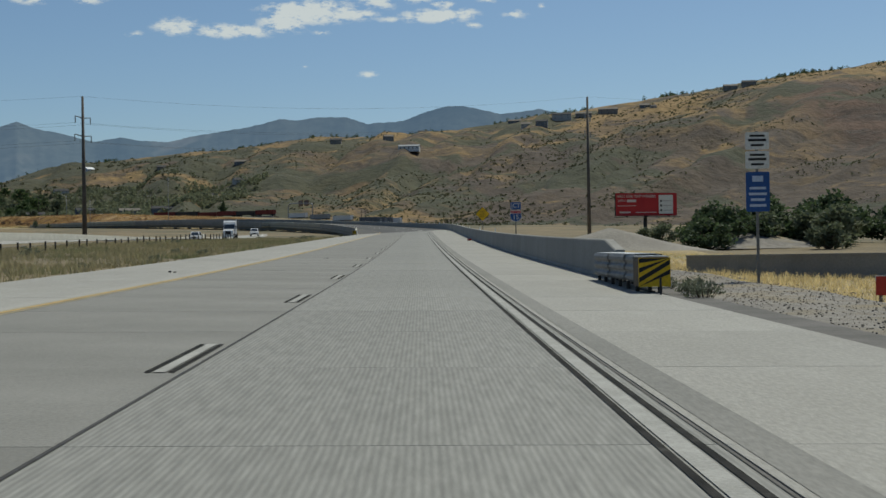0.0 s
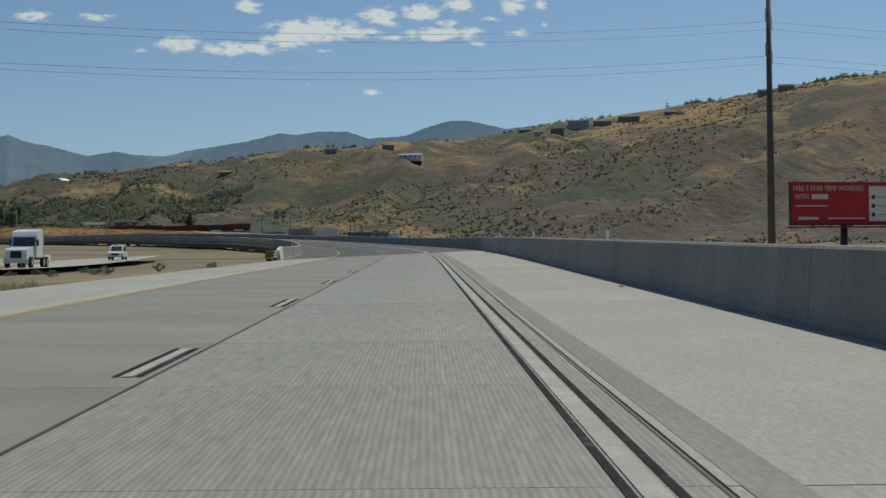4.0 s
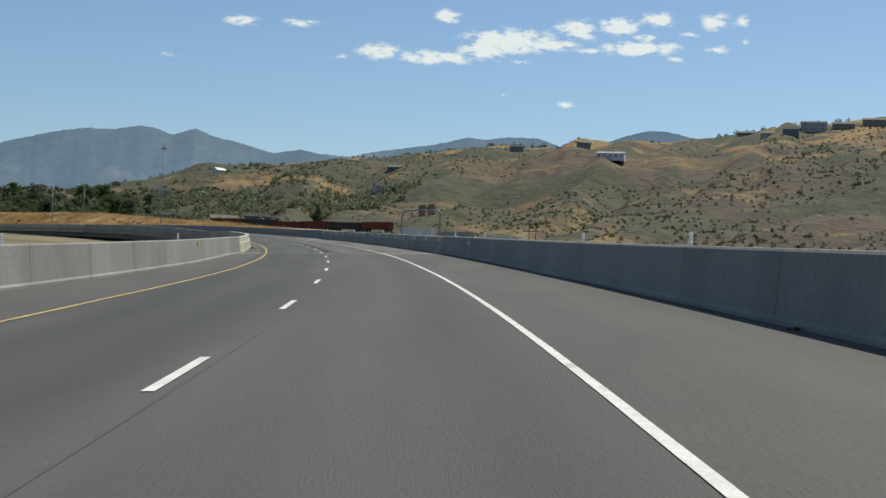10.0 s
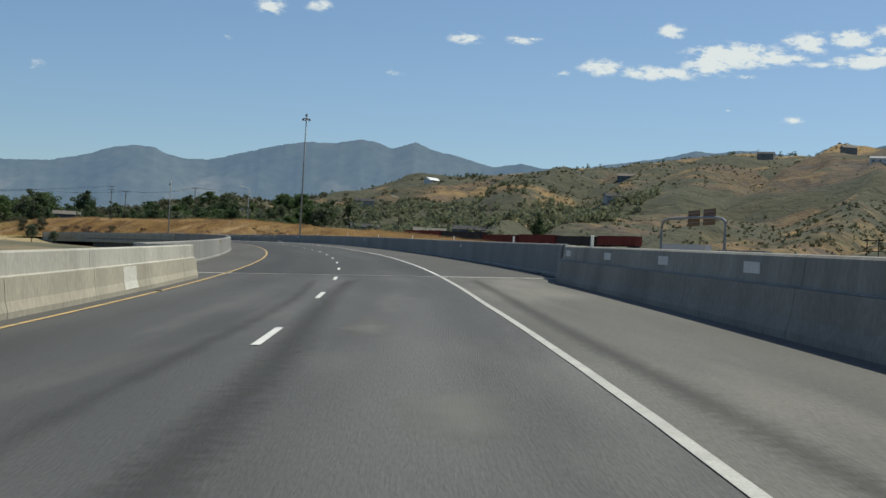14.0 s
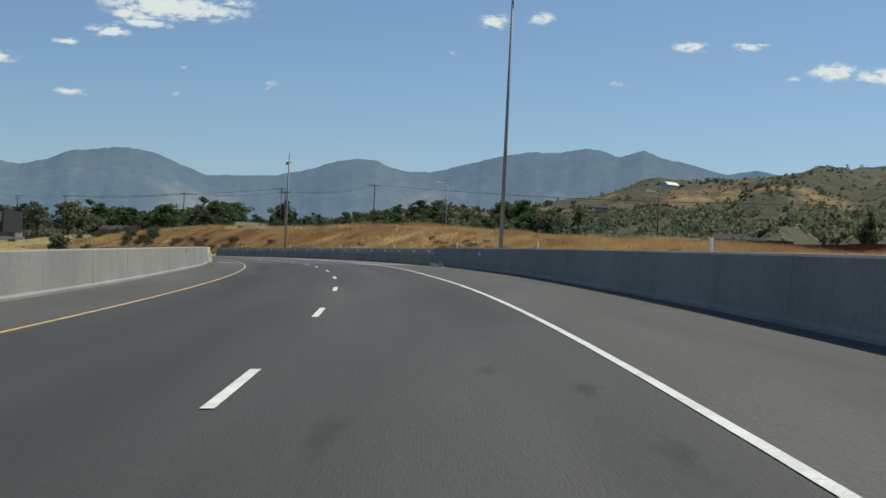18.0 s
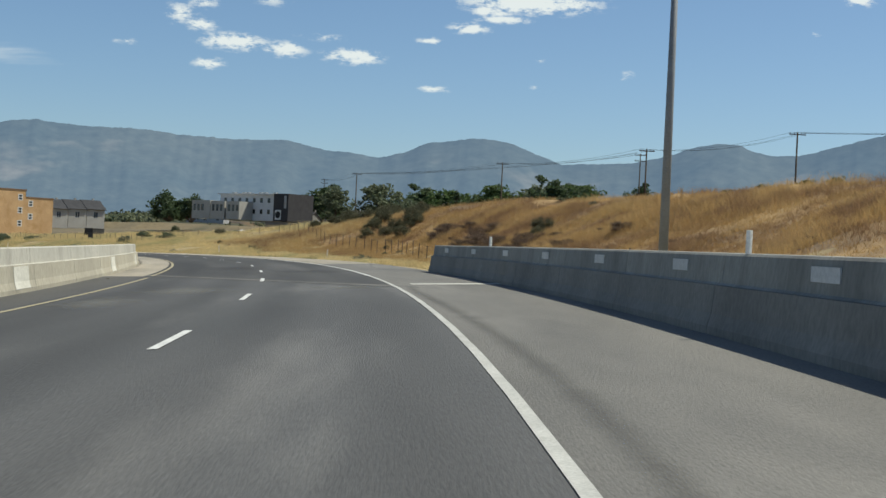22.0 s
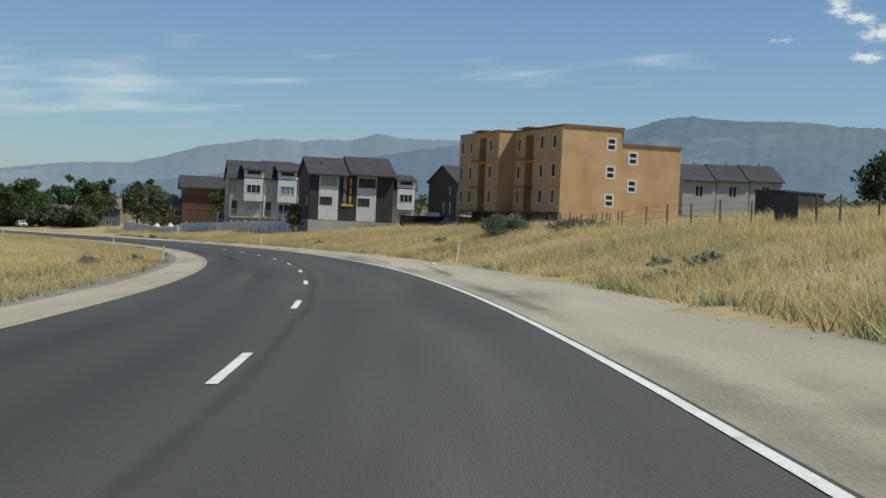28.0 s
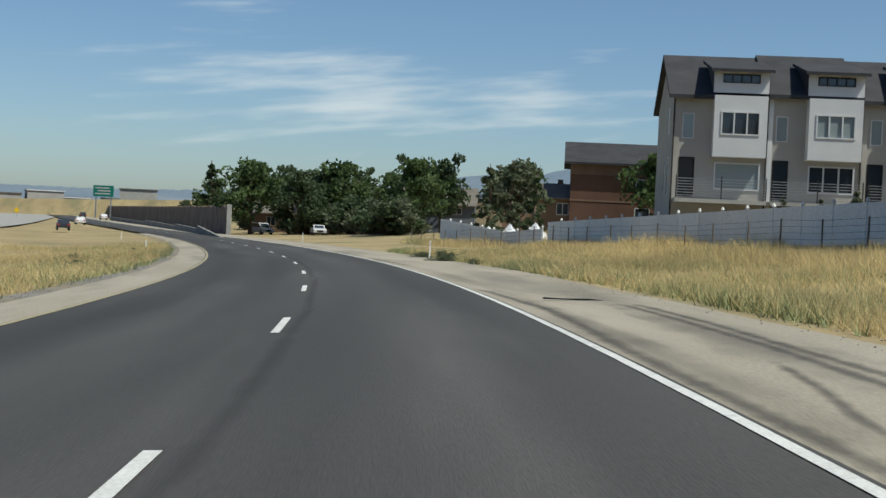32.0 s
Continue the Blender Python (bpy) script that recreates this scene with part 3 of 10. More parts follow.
def hillside(m):
    """Dry grass, oak and sage scrub, rock and bare cut earth on the bluff, by place and height."""
    N, L = m.node_tree.nodes, m.node_tree.links
    bs = N["Principled BSDF"]
    tc, sp = N.new("ShaderNodeTexCoord"), N.new("ShaderNodeSeparateXYZ")
    L.new(tc.outputs["Object"], sp.inputs[0])
    hx, hy, hz = sp.outputs

    def speckle(scale, detail, rough=0.6, stretch=(1, 1, 1), warp=0.0):
        mp, n = N.new("ShaderNodeMapping"), N.new("ShaderNodeTexNoise")
        mp.inputs["Scale"].default_value = stretch
        L.new(tc.outputs["Object"], mp.inputs[0])
        L.new(mp.outputs[0], n.inputs["Vector"])
        n.inputs["Scale"].default_value, n.inputs["Detail"].default_value, n.inputs["Roughness"].default_value, n.inputs["Distortion"].default_value = scale, detail, rough, warp
        return n.outputs["Fac"]

    def span(v, lo, hi, tlo=0.0, thi=1.0):
        r = N.new("ShaderNodeMapRange")
        r.interpolation_type = "SMOOTHSTEP"
        L.new(v, r.inputs["Value"])
        for k, q in (("From Min", lo), ("From Max", hi), ("To Min", tlo), ("To Max", thi)):
            r.inputs[k].default_value = q
        return r.outputs[0]

    def calc(kind, u, v):
        n = N.new("ShaderNodeMath")
        n.operation = kind
        for i, q in enumerate((u, v)):
            if isinstance(q, (int, float)):
                n.inputs[i].default_value = q
            else:
                L.new(q, n.inputs[i])
        return n.outputs[0]

    def over(f, under, colour):
        n = N.new("ShaderNodeMix")
        n.data_type = "RGBA"
        L.new(f, n.inputs["Factor"])
        for k, q in (("A", under), ("B", colour)):
            if isinstance(q, tuple):
                n.inputs[k].default_value = (*q, 1)
            else:
                L.new(q, n.inputs[k])
        return n.outputs["Result"]

    broad, clumps, fine = speckle(0.0045, 8.0), speckle(0.021, 11.0, 0.66, warp=0.6), speckle(0.12, 8.0, 0.7)
    col = over(span(broad, 0.40, 0.58), (0.145, 0.098, 0.050), (0.096, 0.068, 0.038))
    # golden grass on the shoulders under the crest
    gold = calc("ADD", calc("MULTIPLY", span(hz, 95, 170), 0.16), speckle(0.011, 7.0, 0.6, (1, 1, 2.2)))
    col = over(span(gold, 0.47, 0.62, 0.0, 0.9), col, (0.225, 0.148, 0.060))
    # terraced reddish cut in the east
    bands = speckle(0.035, 5.0, 0.55, (0.25, 0.25, 3.2))
    red = over(span(bands, 0.42, 0.6), (0.094, 0.058, 0.044), (0.062, 0.042, 0.035))
    east = calc("MULTIPLY", span(calc("ADD", hx, calc("MULTIPLY", fine, 60.0)), 330, 395), span(hz, 165, 150))
    col = over(calc("MULTIPLY", east, 0.9), col, red)
    # grey-violet rock and brush on the lower middle slope
    mid = calc("MULTIPLY", calc("MULTIPLY", span(hx, -60, 60), span(hx, 360, 250)), span(hz, 125, 60))
    rock = calc("ADD", calc("MULTIPLY", mid, 0.16), clumps)
    col = over(span(rock, 0.50, 0.62, 0.0, 0.85), col, (0.056, 0.045, 0.038))
    # green scrub, thicker towards the west
    west = span(hx, 300, -420, 0.0, 0.09)
    green = calc("ADD", speckle(0.010, 12.0, 0.62, warp=0.6), west)
    col = over(span(green, 0.51, 0.59, 0.0, 0.9), col, (0.044, 0.049, 0.028))
    # pale outcrops and paths
    pale = calc("MULTIPLY", span(speckle(0.05, 9.0, 0.72, warp=1.2), 0.63, 0.70), span(hz, 140, 30))
    col = over(calc("MULTIPLY", pale, 0.7), col, (0.165, 0.125, 0.088))
    hs = N.new("ShaderNodeHueSaturation")
    L.new(span(fine, 0.3, 0.7, 0.68, 1.3), hs.inputs["Value"])
    L.new(col, hs.inputs["Color"])
    L.new(hs.outputs[0], bs.inputs["Base Color"])


hillside(M_HILL)


def run_marks(m, dark, pale, amount):
    """Rain streaks down an upright face: dark grime and pale lime, drawn out along z."""
    N, L = m.node_tree.nodes, m.node_tree.links
    bs = N["Principled BSDF"]
    src = bs.inputs["Base Color"].links[0].from_socket
    tc = N.new("ShaderNodeTexCoord")
    for colour, scale, lo, hi, k in ((dark, 1.1, 0.5, 0.72, amount), (pale, 1.9, 0.6, 0.78, amount * 0.8), (dark, 0.22, 0.48, 0.66, amount * 0.7)):
        mp, n, r, mx = N.new("ShaderNodeMapping"), N.new("ShaderNodeTexNoise"), N.new("ShaderNodeMapRange"), N.new("ShaderNodeMix")
        mp.inputs["Scale"].default_value = (1, 1, 0.12)
        L.new(tc.outputs["Object"], mp.inputs[0])
        L.new(mp.outputs[0], n.inputs["Vector"])
        n.inputs["Scale"].default_value, n.inputs["Detail"].default_value, n.inputs["Roughness"].default_value = scale, 6.0, 0.62
        r.inputs["From Min"].default_value, r.inputs["From Max"].default_value, r.inputs["To Max"].default_value = lo, hi, k
        L.new(n.outputs["Fac"], r.inputs["Value"])
        mx.data_type = "RGBA"
        L.new(r.outputs[0], mx.inputs["Factor"])
        L.new(src, mx.inputs["A"])
        mx.inputs["B"].default_value = (*colour, 1)
        src = mx.outputs["Result"]
    L.new(src, bs.inputs["Base Color"])


run_marks(M_WALL, (0.115, 0.112, 0.105), (0.34, 0.33, 0.31), 0.18)
run_marks(M_WALL_OLD, (0.12, 0.113, 0.10), (0.34, 0.325, 0.29), 0.45)
run_marks(M_OSB, (0.33, 0.20, 0.095), (0.56, 0.40, 0.24), 0.3)
run_marks(M_WALL_SUNLIT, (0.20, 0.19, 0.16), (0.48, 0.46, 0.40), 0.35)


def wheel_tracks(m, depth, phase=1.83, period=1.8):
    """Faint long bands where wheels polish or darken the lanes, over a darker left side; UV x is the offset in metres.
    """
    N, L = m.node_tree.nodes, m.node_tree.links
    bs = N["Principled BSDF"]
    src = bs.inputs["Base Color"].links[0].from_socket
    tc, sp, ns = N.new("ShaderNodeTexCoord"), N.new("ShaderNodeSeparateXYZ"), N.new("ShaderNodeTexNoise")
    mp = N.new("ShaderNodeMapping")
    mp.inputs["Scale"].default_value = (0.6, 0.05, 1)
    L.new(tc.outputs["UV"], sp.inputs[0])
    L.new(tc.outputs["UV"], mp.inputs[0])
    L.new(mp.outputs[0], ns.inputs["Vector"])
    ns.inputs["Scale"].default_value, ns.inputs["Detail"].default_value = 1.0, 4.0

    def op(kind, a, b):
        n = N.new("ShaderNodeMath")
        n.operation = kind
        for i, v in enumerate((a, b)):
            if isinstance(v, float):
                n.inputs[i].default_value = v
            elif v is not None:
                L.new(v, n.inputs[i])
        return n.outputs[0]

    wave = op("COSINE", op("MULTIPLY", op("SUBTRACT", sp.outputs[0], phase), 2 * math.pi / period), None)
    val = op("ADD", 1.0, op("MULTIPLY", op("ADD", op("MULTIPLY", wave, 0.6), op("MULTIPLY", op("SUBTRACT", ns.outputs["Fac"], 0.5), 3.0)), depth))
    # darker on the left, rising to full value right of the lane line
    lane = N.new("ShaderNodeMapRange")
    L.new(sp.outputs[0], lane.inputs["Value"])
    for k, q in (("From Min", -2.2), ("From Max", 1.2), ("To Min", 0.76), ("To Max", 1.0)):
        lane.inputs[k].default_value = q
    val = op("MULTIPLY", val, lane.outputs[0])
    hs = N.new("ShaderNodeHueSaturation")
    L.new(val, hs.inputs["Value"])
    L.new(src, hs.inputs["Color"])
    L.new(hs.outputs[0], bs.inputs["Base Color"])


wheel_tracks(M_ASPH, 0.13)
wheel_tracks(M_ASPH_NEW, 0.13)
wheel_tracks(M_ASPH_OLD, 0.17)


def tines(m, period, depth):
    """Fine grooves along the lane, raked into the concrete."""
    N, L = m.node_tree.nodes, m.node_tree.links
    bs = N["Principled BSDF"]
    src = bs.inputs["Base Color"].links[0].from_socket
    tc, wv = N.new("ShaderNodeTexCoord"), N.new("ShaderNodeTexWave")
    wv.wave_type, wv.bands_direction = "BANDS", "X"
    wv.inputs["Scale"].default_value, wv.inputs["Distortion"].default_value, wv.inputs["Detail Scale"].default_value = 0.314 / period, 0.5, 0.3
    L.new(tc.outputs["Object"], wv.inputs["Vector"])
    mr, hs = N.new("ShaderNodeMapRange"), N.new("ShaderNodeHueSaturation")
    mr.inputs["To Min"].default_value, mr.inputs["To Max"].default_value = 1 - depth, 1 + depth * 0.6
    L.new(wv.outputs["Fac"], mr.inputs["Value"])
    L.new(mr.outputs[0], hs.inputs["Value"])
    L.new(src, hs.inputs["Color"])
    L.new(hs.outputs[0], bs.inputs["Base Color"])


tines(M_TINED, 0.046, 0.14)

# ---- the ramp's alignment: a lane line with heading, grade and bank by chainage ----
HEAD = [(-600, 0.2), (0, 0.2), (120, 0.2), (160, 0.22), (200, 0.03), (240, 1.41), (280, 4.18), (320, 7.11), (360, 10.21), (400, 12.97), (440, 15.72), (480, 18.71), (520, 21.66), (560, 24.4), (600, 27.69), (640, 32.35), (680, 37.34), (720, 43.42), (760, 49.46), (800, 55.91), (840, 61.68), (880, 67.23), (920, 72.77), (960, 78.39), (1000, 84.03), (1040, 89.6), (1100, 97.0), (1180, 103.0), (1300, 106.0), (2600, 106.0)]
GRADE = [(-600, 0.2), (0, 0.38), (80, 0.95), (160, 1.13), (240, 0.98), (320, 1.34), (400, 1.68), (480, 1.6), (560, 1.65), (600, 1.53), (640, 1.21), (680, 0.84), (720, 0.53), (760, 0.18), (800, -0.27), (840, -0.56), (880, -0.73), (920, -0.83), (960, -0.87), (1000, -0.89), (1060, -0.9), (1200, -0.6), (1400, 0.0), (2600, 0.0)]
BANK = [(-600, 0.85), (80, 0.88), (120, 0.69), (160, 0.03), (200, -1.08), (240, -2.13), (280, -2.35), (320, -2.22), (400, -2.63), (480, -3.16), (560, -2.99), (640, -2.85), (720, -2.71), (800, -2.35), (880, -2.73), (960, -2.82), (1040, -2.6), (1150, -1.8), (1250, -1.0), (2600, -0.8)]
S0, S1 = -600.0, 2600.0
ST = np.arange(S0, S1 + 0.5, 1.0)


def eased(table, width=14):
    v = np.interp(ST, [a for a, b in table], [b for a, b in table])
    k = np.exp(-0.5 * (np.arange(-3 * width, 3 * width + 1) / width) ** 2)
    return np.convolve(np.pad(v, 3 * width, "edge"), k / k.sum(), "valid")


A_HEAD, A_GRADE, A_BANK = np.radians(eased(HEAD)), np.radians(eased(GRADE)), np.radians(eased(BANK))
A_X = np.cumsum(-np.sin(A_HEAD))
A_Y = np.cumsum(np.cos(A_HEAD))
A_Z = np.cumsum(np.tan(A_GRADE))
_i = int(-S0)
A_X, A_Y, A_Z = A_X - A_X[_i] - 2.28, A_Y - A_Y[_i], A_Z - A_Z[_i] + 0.035


def ref(s, u=0.0, h=0.0):
    """A place at chainage s, u metres right of the lane line, h above the pavement's plane."""
    hd, bk = float(np.interp(s, ST, A_HEAD)), float(np.interp(s, ST, A_BANK))
    c, w = math.cos(hd), math.sin(hd)
    return Vector((float(np.interp(s, ST, A_X)) + u * c, float(np.interp(s, ST, A_Y)) + u * w, float(np.interp(s, ST, A_Z)) - u * math.tan(bk) + h))


def heading(s):
    return float(np.interp(s, ST, A_HEAD))


def mesh_of(name, verts, faces, mats, smooth=False):
    me = bpy.data.meshes.new(name)
    me.from_pydata([tuple(v) for v in verts], [], faces)
    for m in mats if isinstance(mats, (list, tuple)) else [mats]:
        me.materials.append(m)
    if smooth:
        me.polygons.foreach_set("use_smooth", [True] * len(me.polygons))
    me.update()
    return me


def ribbon_geo(s0, s1, profile, step=5.0, closed=False, caps=False, off=None):
    """A profile of (u, h) swept along the chainage; off(s) shifts u."""
    n = max(1, int(math.ceil((s1 - s0) / step)))
    k = len(profile)
    vs, fs = [], []
    for i in range(n + 1):
        s = s0 + (s1 - s0) * i / n
        d = off(s) if off else 0.0
        vs += [ref(s, u + d, h) for u, h in profile]
    m = k if closed else k - 1
    for i in range(n):
        for j in range(m):
            a, b = i * k + j, i * k + (j + 1) % k
            fs.append((a, b, b + k, a + k))
    if caps and closed:
        fs.append(tuple(range(k - 1, -1, -1)))
        fs.append(tuple(range(n * k, n * k + k)))
    return vs, fs


# ---- builders ----
class Geo:
    """Vertices and faces of one mesh, in metres."""

    def __init__(self):
        self.v, self.f, self.m = [], [], []

    def add(self, vs, fs, mi=0):
        o = len(self.v)
        self.v += [tuple(q) for q in vs]
        self.f += [tuple(o + i for i in q) for q in fs]
        self.m += [mi] * len(fs)
        return self

    def box(self, x0, x1, y0, y1, z0, z1, mi=0):
        return self.add([(x0, y0, z0), (x1, y0, z0), (x1, y1, z0), (x0, y1, z0), (x0, y0, z1), (x1, y0, z1), (x1, y1, z1), (x0, y1, z1)],
                        [(0, 3, 2, 1), (4, 5, 6, 7), (0, 1, 5, 4), (1, 2, 6, 5), (2, 3, 7, 6), (3, 0, 4, 7)], mi)

    def rod(self, p0, p1, r0, r1=None, n=8, mi=0):
        p0, p1 = Vector(p0), Vector(p1)
        r1 = r0 if r1 is None else r1
        d = (p1 - p0).normalized()
        a = d.orthogonal().normalized()
        b = d.cross(a)
        vs = [p0 + (a * math.cos(k) + b * math.sin(k)) * r0 for k in np.arange(n) * 2 * math.pi / n] + [p1 + (a * math.cos(k) + b * math.sin(k)) * r1 for k in np.arange(n) * 2 * math.pi / n]
        fs = [(i, (i + 1) % n, n + (i + 1) % n, n + i) for i in range(n)] + [tuple(range(n - 1, -1, -1)), tuple(range(n, 2 * n))]
        return self.add(vs, fs, mi)

    def tube(self, pts, r, n=6, mi=0):
        """A bent rod along a line of points, as one skin."""
        pts = [Vector(q) for q in pts]
        vs, fs = [], []
        for i, q in enumerate(pts):
            d = (pts[min(i + 1, len(pts) - 1)] - pts[max(i - 1, 0)]).normalized()
            a = d.cross(Vector((0, 0, 1))) if abs(d.z) < 0.95 else d.cross(Vector((1, 0, 0)))
            a.normalize()
            b = a.cross(d)
            vs += [q + (a * math.cos(k) + b * math.sin(k)) * r for k in np.arange(n) * 2 * math.pi / n]
        for i in range(len(pts) - 1):
            fs += [(i * n + j, i * n + (j + 1) % n, i * n + n + (j + 1) % n, i * n + n + j) for j in range(n)]
        fs += [tuple(range(n - 1, -1, -1)), tuple(range(len(vs) - n, len(vs)))]
        return self.add(vs, fs, mi)

    def prism(self, poly, y0, y1, mi=0):
        """A polygon in x and z, from y0 to y1 (counter-clockwise seen from -y)."""
        k = len(poly)
        vs = [(x, y0, z) for x, z in poly] + [(x, y1, z) for x, z in poly]
        fs = [tuple(range(k)), tuple(range(2 * k - 1, k - 1, -1))] + [(i, i + k, (i + 1) % k + k, (i + 1) % k) for i in range(k)]
        return self.add(vs, fs, mi)

    def weld(self):
        """Joins corners that lie on one another."""
        seen, to, keep = {}, [], []
        for q in self.v:
            k = (round(q[0], 4), round(q[1], 4), round(q[2], 4))
            if k not in seen:
                seen[k] = len(keep)
                keep.append(q)
            to.append(seen[k])
        self.v = keep
        self.f = [tuple(to[i] for i in f) for f in self.f]
        return self

    def mesh(self, name, mats, smooth=False):
        me = mesh_of(name, self.v, self.f, mats, smooth)
        if any(self.m):
            me.polygons.foreach_set("material_index", self.m)
        return me


def thing(name, m=None, label="", category="", group="", kind=""):
    ob = new(name)
    ob.empty_display_size = 0.5
    if m is not None:
        ob.matrix_world = m
    return tagged(ob, label, category, group, kind)


def part(name, geo, mat, parent, label="", smooth=False):
    me = geo.mesh(name, mat, smooth) if isinstance(geo, Geo) else geo
    ob = new(name, me)
    ob.parent = parent
    if label:
        ob["label"] = label
    return ob


def solo(name, geo, mat, label="", category="", group="", kind="", m=None, smooth=False):
    ob = new(name, geo.mesh(name, mat, smooth) if isinstance(geo, Geo) else geo)
    if m is not None:
        ob.matrix_world = m
    return tagged(ob, label, category, group, kind)


def uv_ribbon(name, s0, s1, left, right, h, mat, step=4.0, cols=2, skew=(0.0, 0.0)):
    """A paved strip between two offsets, numbers or functions of chainage, with (offset, chainage) as its UV in metres."""
    n = max(1, int(math.ceil((s1 - s0) / step)))
    vs, fs, uv = [], [], []
    for i in range(n + 1):
        s = s0 + (s1 - s0) * i / n
        a = left(s) if callable(left) else left
        b = right(s) if callable(right) else right
        for j in range(cols + 1):
            u = a + (b - a) * j / cols
            sk = s + (skew[0] * (1 - i / n) + skew[1] * i / n) * u
            vs.append(ref(sk, u, h))
            uv.append((u, sk))
    k = cols + 1
    for i in range(n):
        for j in range(cols):
            a = i * k + j
            fs.append((a, a + 1, a + 1 + k, a + k))
    me = mesh_of(name, vs, fs, mat)
    lay = me.uv_layers.new(name="UVMap")
    idx = np.empty(len(me.loops), dtype=np.int32)
    me.loops.foreach_get("vertex_index", idx)
    lay.data.foreach_set("uv", np.array(uv, dtype=np.float32)[idx].ravel())
    return me


def written(text, size, mat, parent, m, name="lettering", label="", depth=0.006, squeeze=1.0):
    cu = bpy.data.curves.new(name, "FONT")
    cu.body, cu.size, cu.extrude = text, size, depth
    cu.align_x, cu.align_y = "CENTER", "CENTER"
    cu.materials.append(mat)
    cu.resolution_u = 2
    tmp = bpy.data.objects.new(name, cu)
    scene.collection.objects.link(tmp)
    dg = bpy.context.evaluated_depsgraph_get()
    me = bpy.data.meshes.new_from_object(tmp.evaluated_get(dg))
    bpy.data.objects.remove(tmp)
    me.transform(Matrix.Diagonal((squeeze, 1, 1, 1)))
    me.transform(m)
    if not me.materials:
        me.materials.append(mat)
    ob = part(name, me, mat, parent, label)
    return ob


# ---- the land ----
_ST8 = np.arange(S0, S1 + 1, 8.0)
_SX, _SY, _SH = np.interp(_ST8, ST, A_X), np.interp(_ST8, ST, A_Y), np.interp(_ST8, ST, A_HEAD)


def locate(x, y):
    """Chainage and offset of places given as arrays."""
    x, y = np.atleast_1d(np.asarray(x, float)), np.atleast_1d(np.asarray(y, float))
    s, u = np.empty_like(x), np.empty_like(x)
    for i in range(0, len(x), 20000):
        xs, ys = x[i:i + 20000], y[i:i + 20000]
        k = np.argmin((xs[:, None] - _SX) ** 2 + (ys[:, None] - _SY) ** 2, axis=1)
        dx, dy = xs - _SX[k], ys - _SY[k]
        along = -dx * np.sin(_SH[k]) + dy * np.cos(_SH[k])
        s1 = _ST8[k] + np.clip(along, -8, 8)
        hx, hy, hh = np.interp(s1, ST, A_X), np.interp(s1, ST, A_Y), np.interp(s1, ST, A_HEAD)
        s[i:i + 20000] = s1
        u[i:i + 20000] = (xs - hx) * np.cos(hh) + (ys - hy) * np.sin(hh)
    return s, u


_rs = np.random.RandomState(5)
_LAT = _rs.rand(256, 256)


def vnoise(x, y):
    x, y = np.asarray(x, float), np.asarray(y, float)
    xi, yi = np.floor(x).astype(int), np.floor(y).astype(int)
    fx, fy = x - xi, y - yi
    fx, fy = fx * fx * (3 - 2 * fx), fy * fy * (3 - 2 * fy)
    g = lambda a, b: _LAT[a % 256, b % 256]
    return (g(xi, yi) * (1 - fx) + g(xi + 1, yi) * fx) * (1 - fy) + (g(xi, yi + 1) * (1 - fx) + g(xi + 1, yi + 1) * fx) * fy


def fbm(x, y, octaves=4):
    t, a, n = 0.0, 1.0, 0.0
    for i in range(octaves):
        t = t + a * (vnoise(x * 2 ** i + 17 * i, y * 2 ** i + 31 * i) - 0.5)
        n += a
        a *= 0.5
    return t / n * 2


# ground beside the ramp, relative to the pavement's edge, by chainage (rows) and offset (columns)
U_R = [6.9, 9, 14, 20, 26, 36, 60, 150]
G_R = {
    -600: [-0.25, -0.4, -0.9, -1.27, -1.47, -1.62, -1.8, -1.5],
    205: [-0.25, -0.4, -0.9, -1.27, -1.47, -1.62, -1.8, -1.5],
    255: [-4.0, -5.0, -6.0, -6.0, -6.0, -5.89, -5.0, -2.0],
    480: [-5.0, -6.0, -6.0, -6.0, -6.0, -6.0, -6.0, -5.0],
    600: [-5.0, -5.0, -4.0, -2.88, -2.14, -1.72, -3.5, -4.0],
    665: [-3.0, -2.5, -1.8, -0.4, 1.2, 1.8, -0.5, 0.0],
    720: [-2.0, -1.6, -1.0, 0.2, 2.2, 3.6, 3.2, 3.0],
    745: [-1.0, -0.8, -0.5, 0.0, 2.0, 4.5, 4.5, 4.0],
    775: [-0.25, -0.2, -0.3, -0.6, 1.7, 6.0, 5.8, 4.6],
    812: [-0.25, -0.2, -0.4, -0.75, 2.0, 6.5, 6.6, 5.4],
    845: [-0.25, -0.1, 0, 0.1, 1.6, 6.7, 7.0, 6.2],
    900: [-0.25, 0.1, 1.0, 2.0, 2.8, 5.0, 5.5, 5.0],
    925: [-0.25, 0.2, 1.5, 2.1, 2.6, 3.8, 4.2, 4.0],
    950: [-0.25, 0.2, 1.5, 2.1, 2.6, 3.5, 3.8, 3.4],
    1080: [-0.25, -0.1, 0.3, 0.97, 1.64, 2.46, 2.9, 3.0],
    1250: [-0.25, -0.2, 0.0, 0.22, 0.55, 1.06, 1.5, 1.5],
    2600: [-0.25, -0.2, -0.2, -0.05, 0.18, 0.56, 1.0, 1.0],
}
U_L = [5.4, 8, 14, 28, 45, 90]
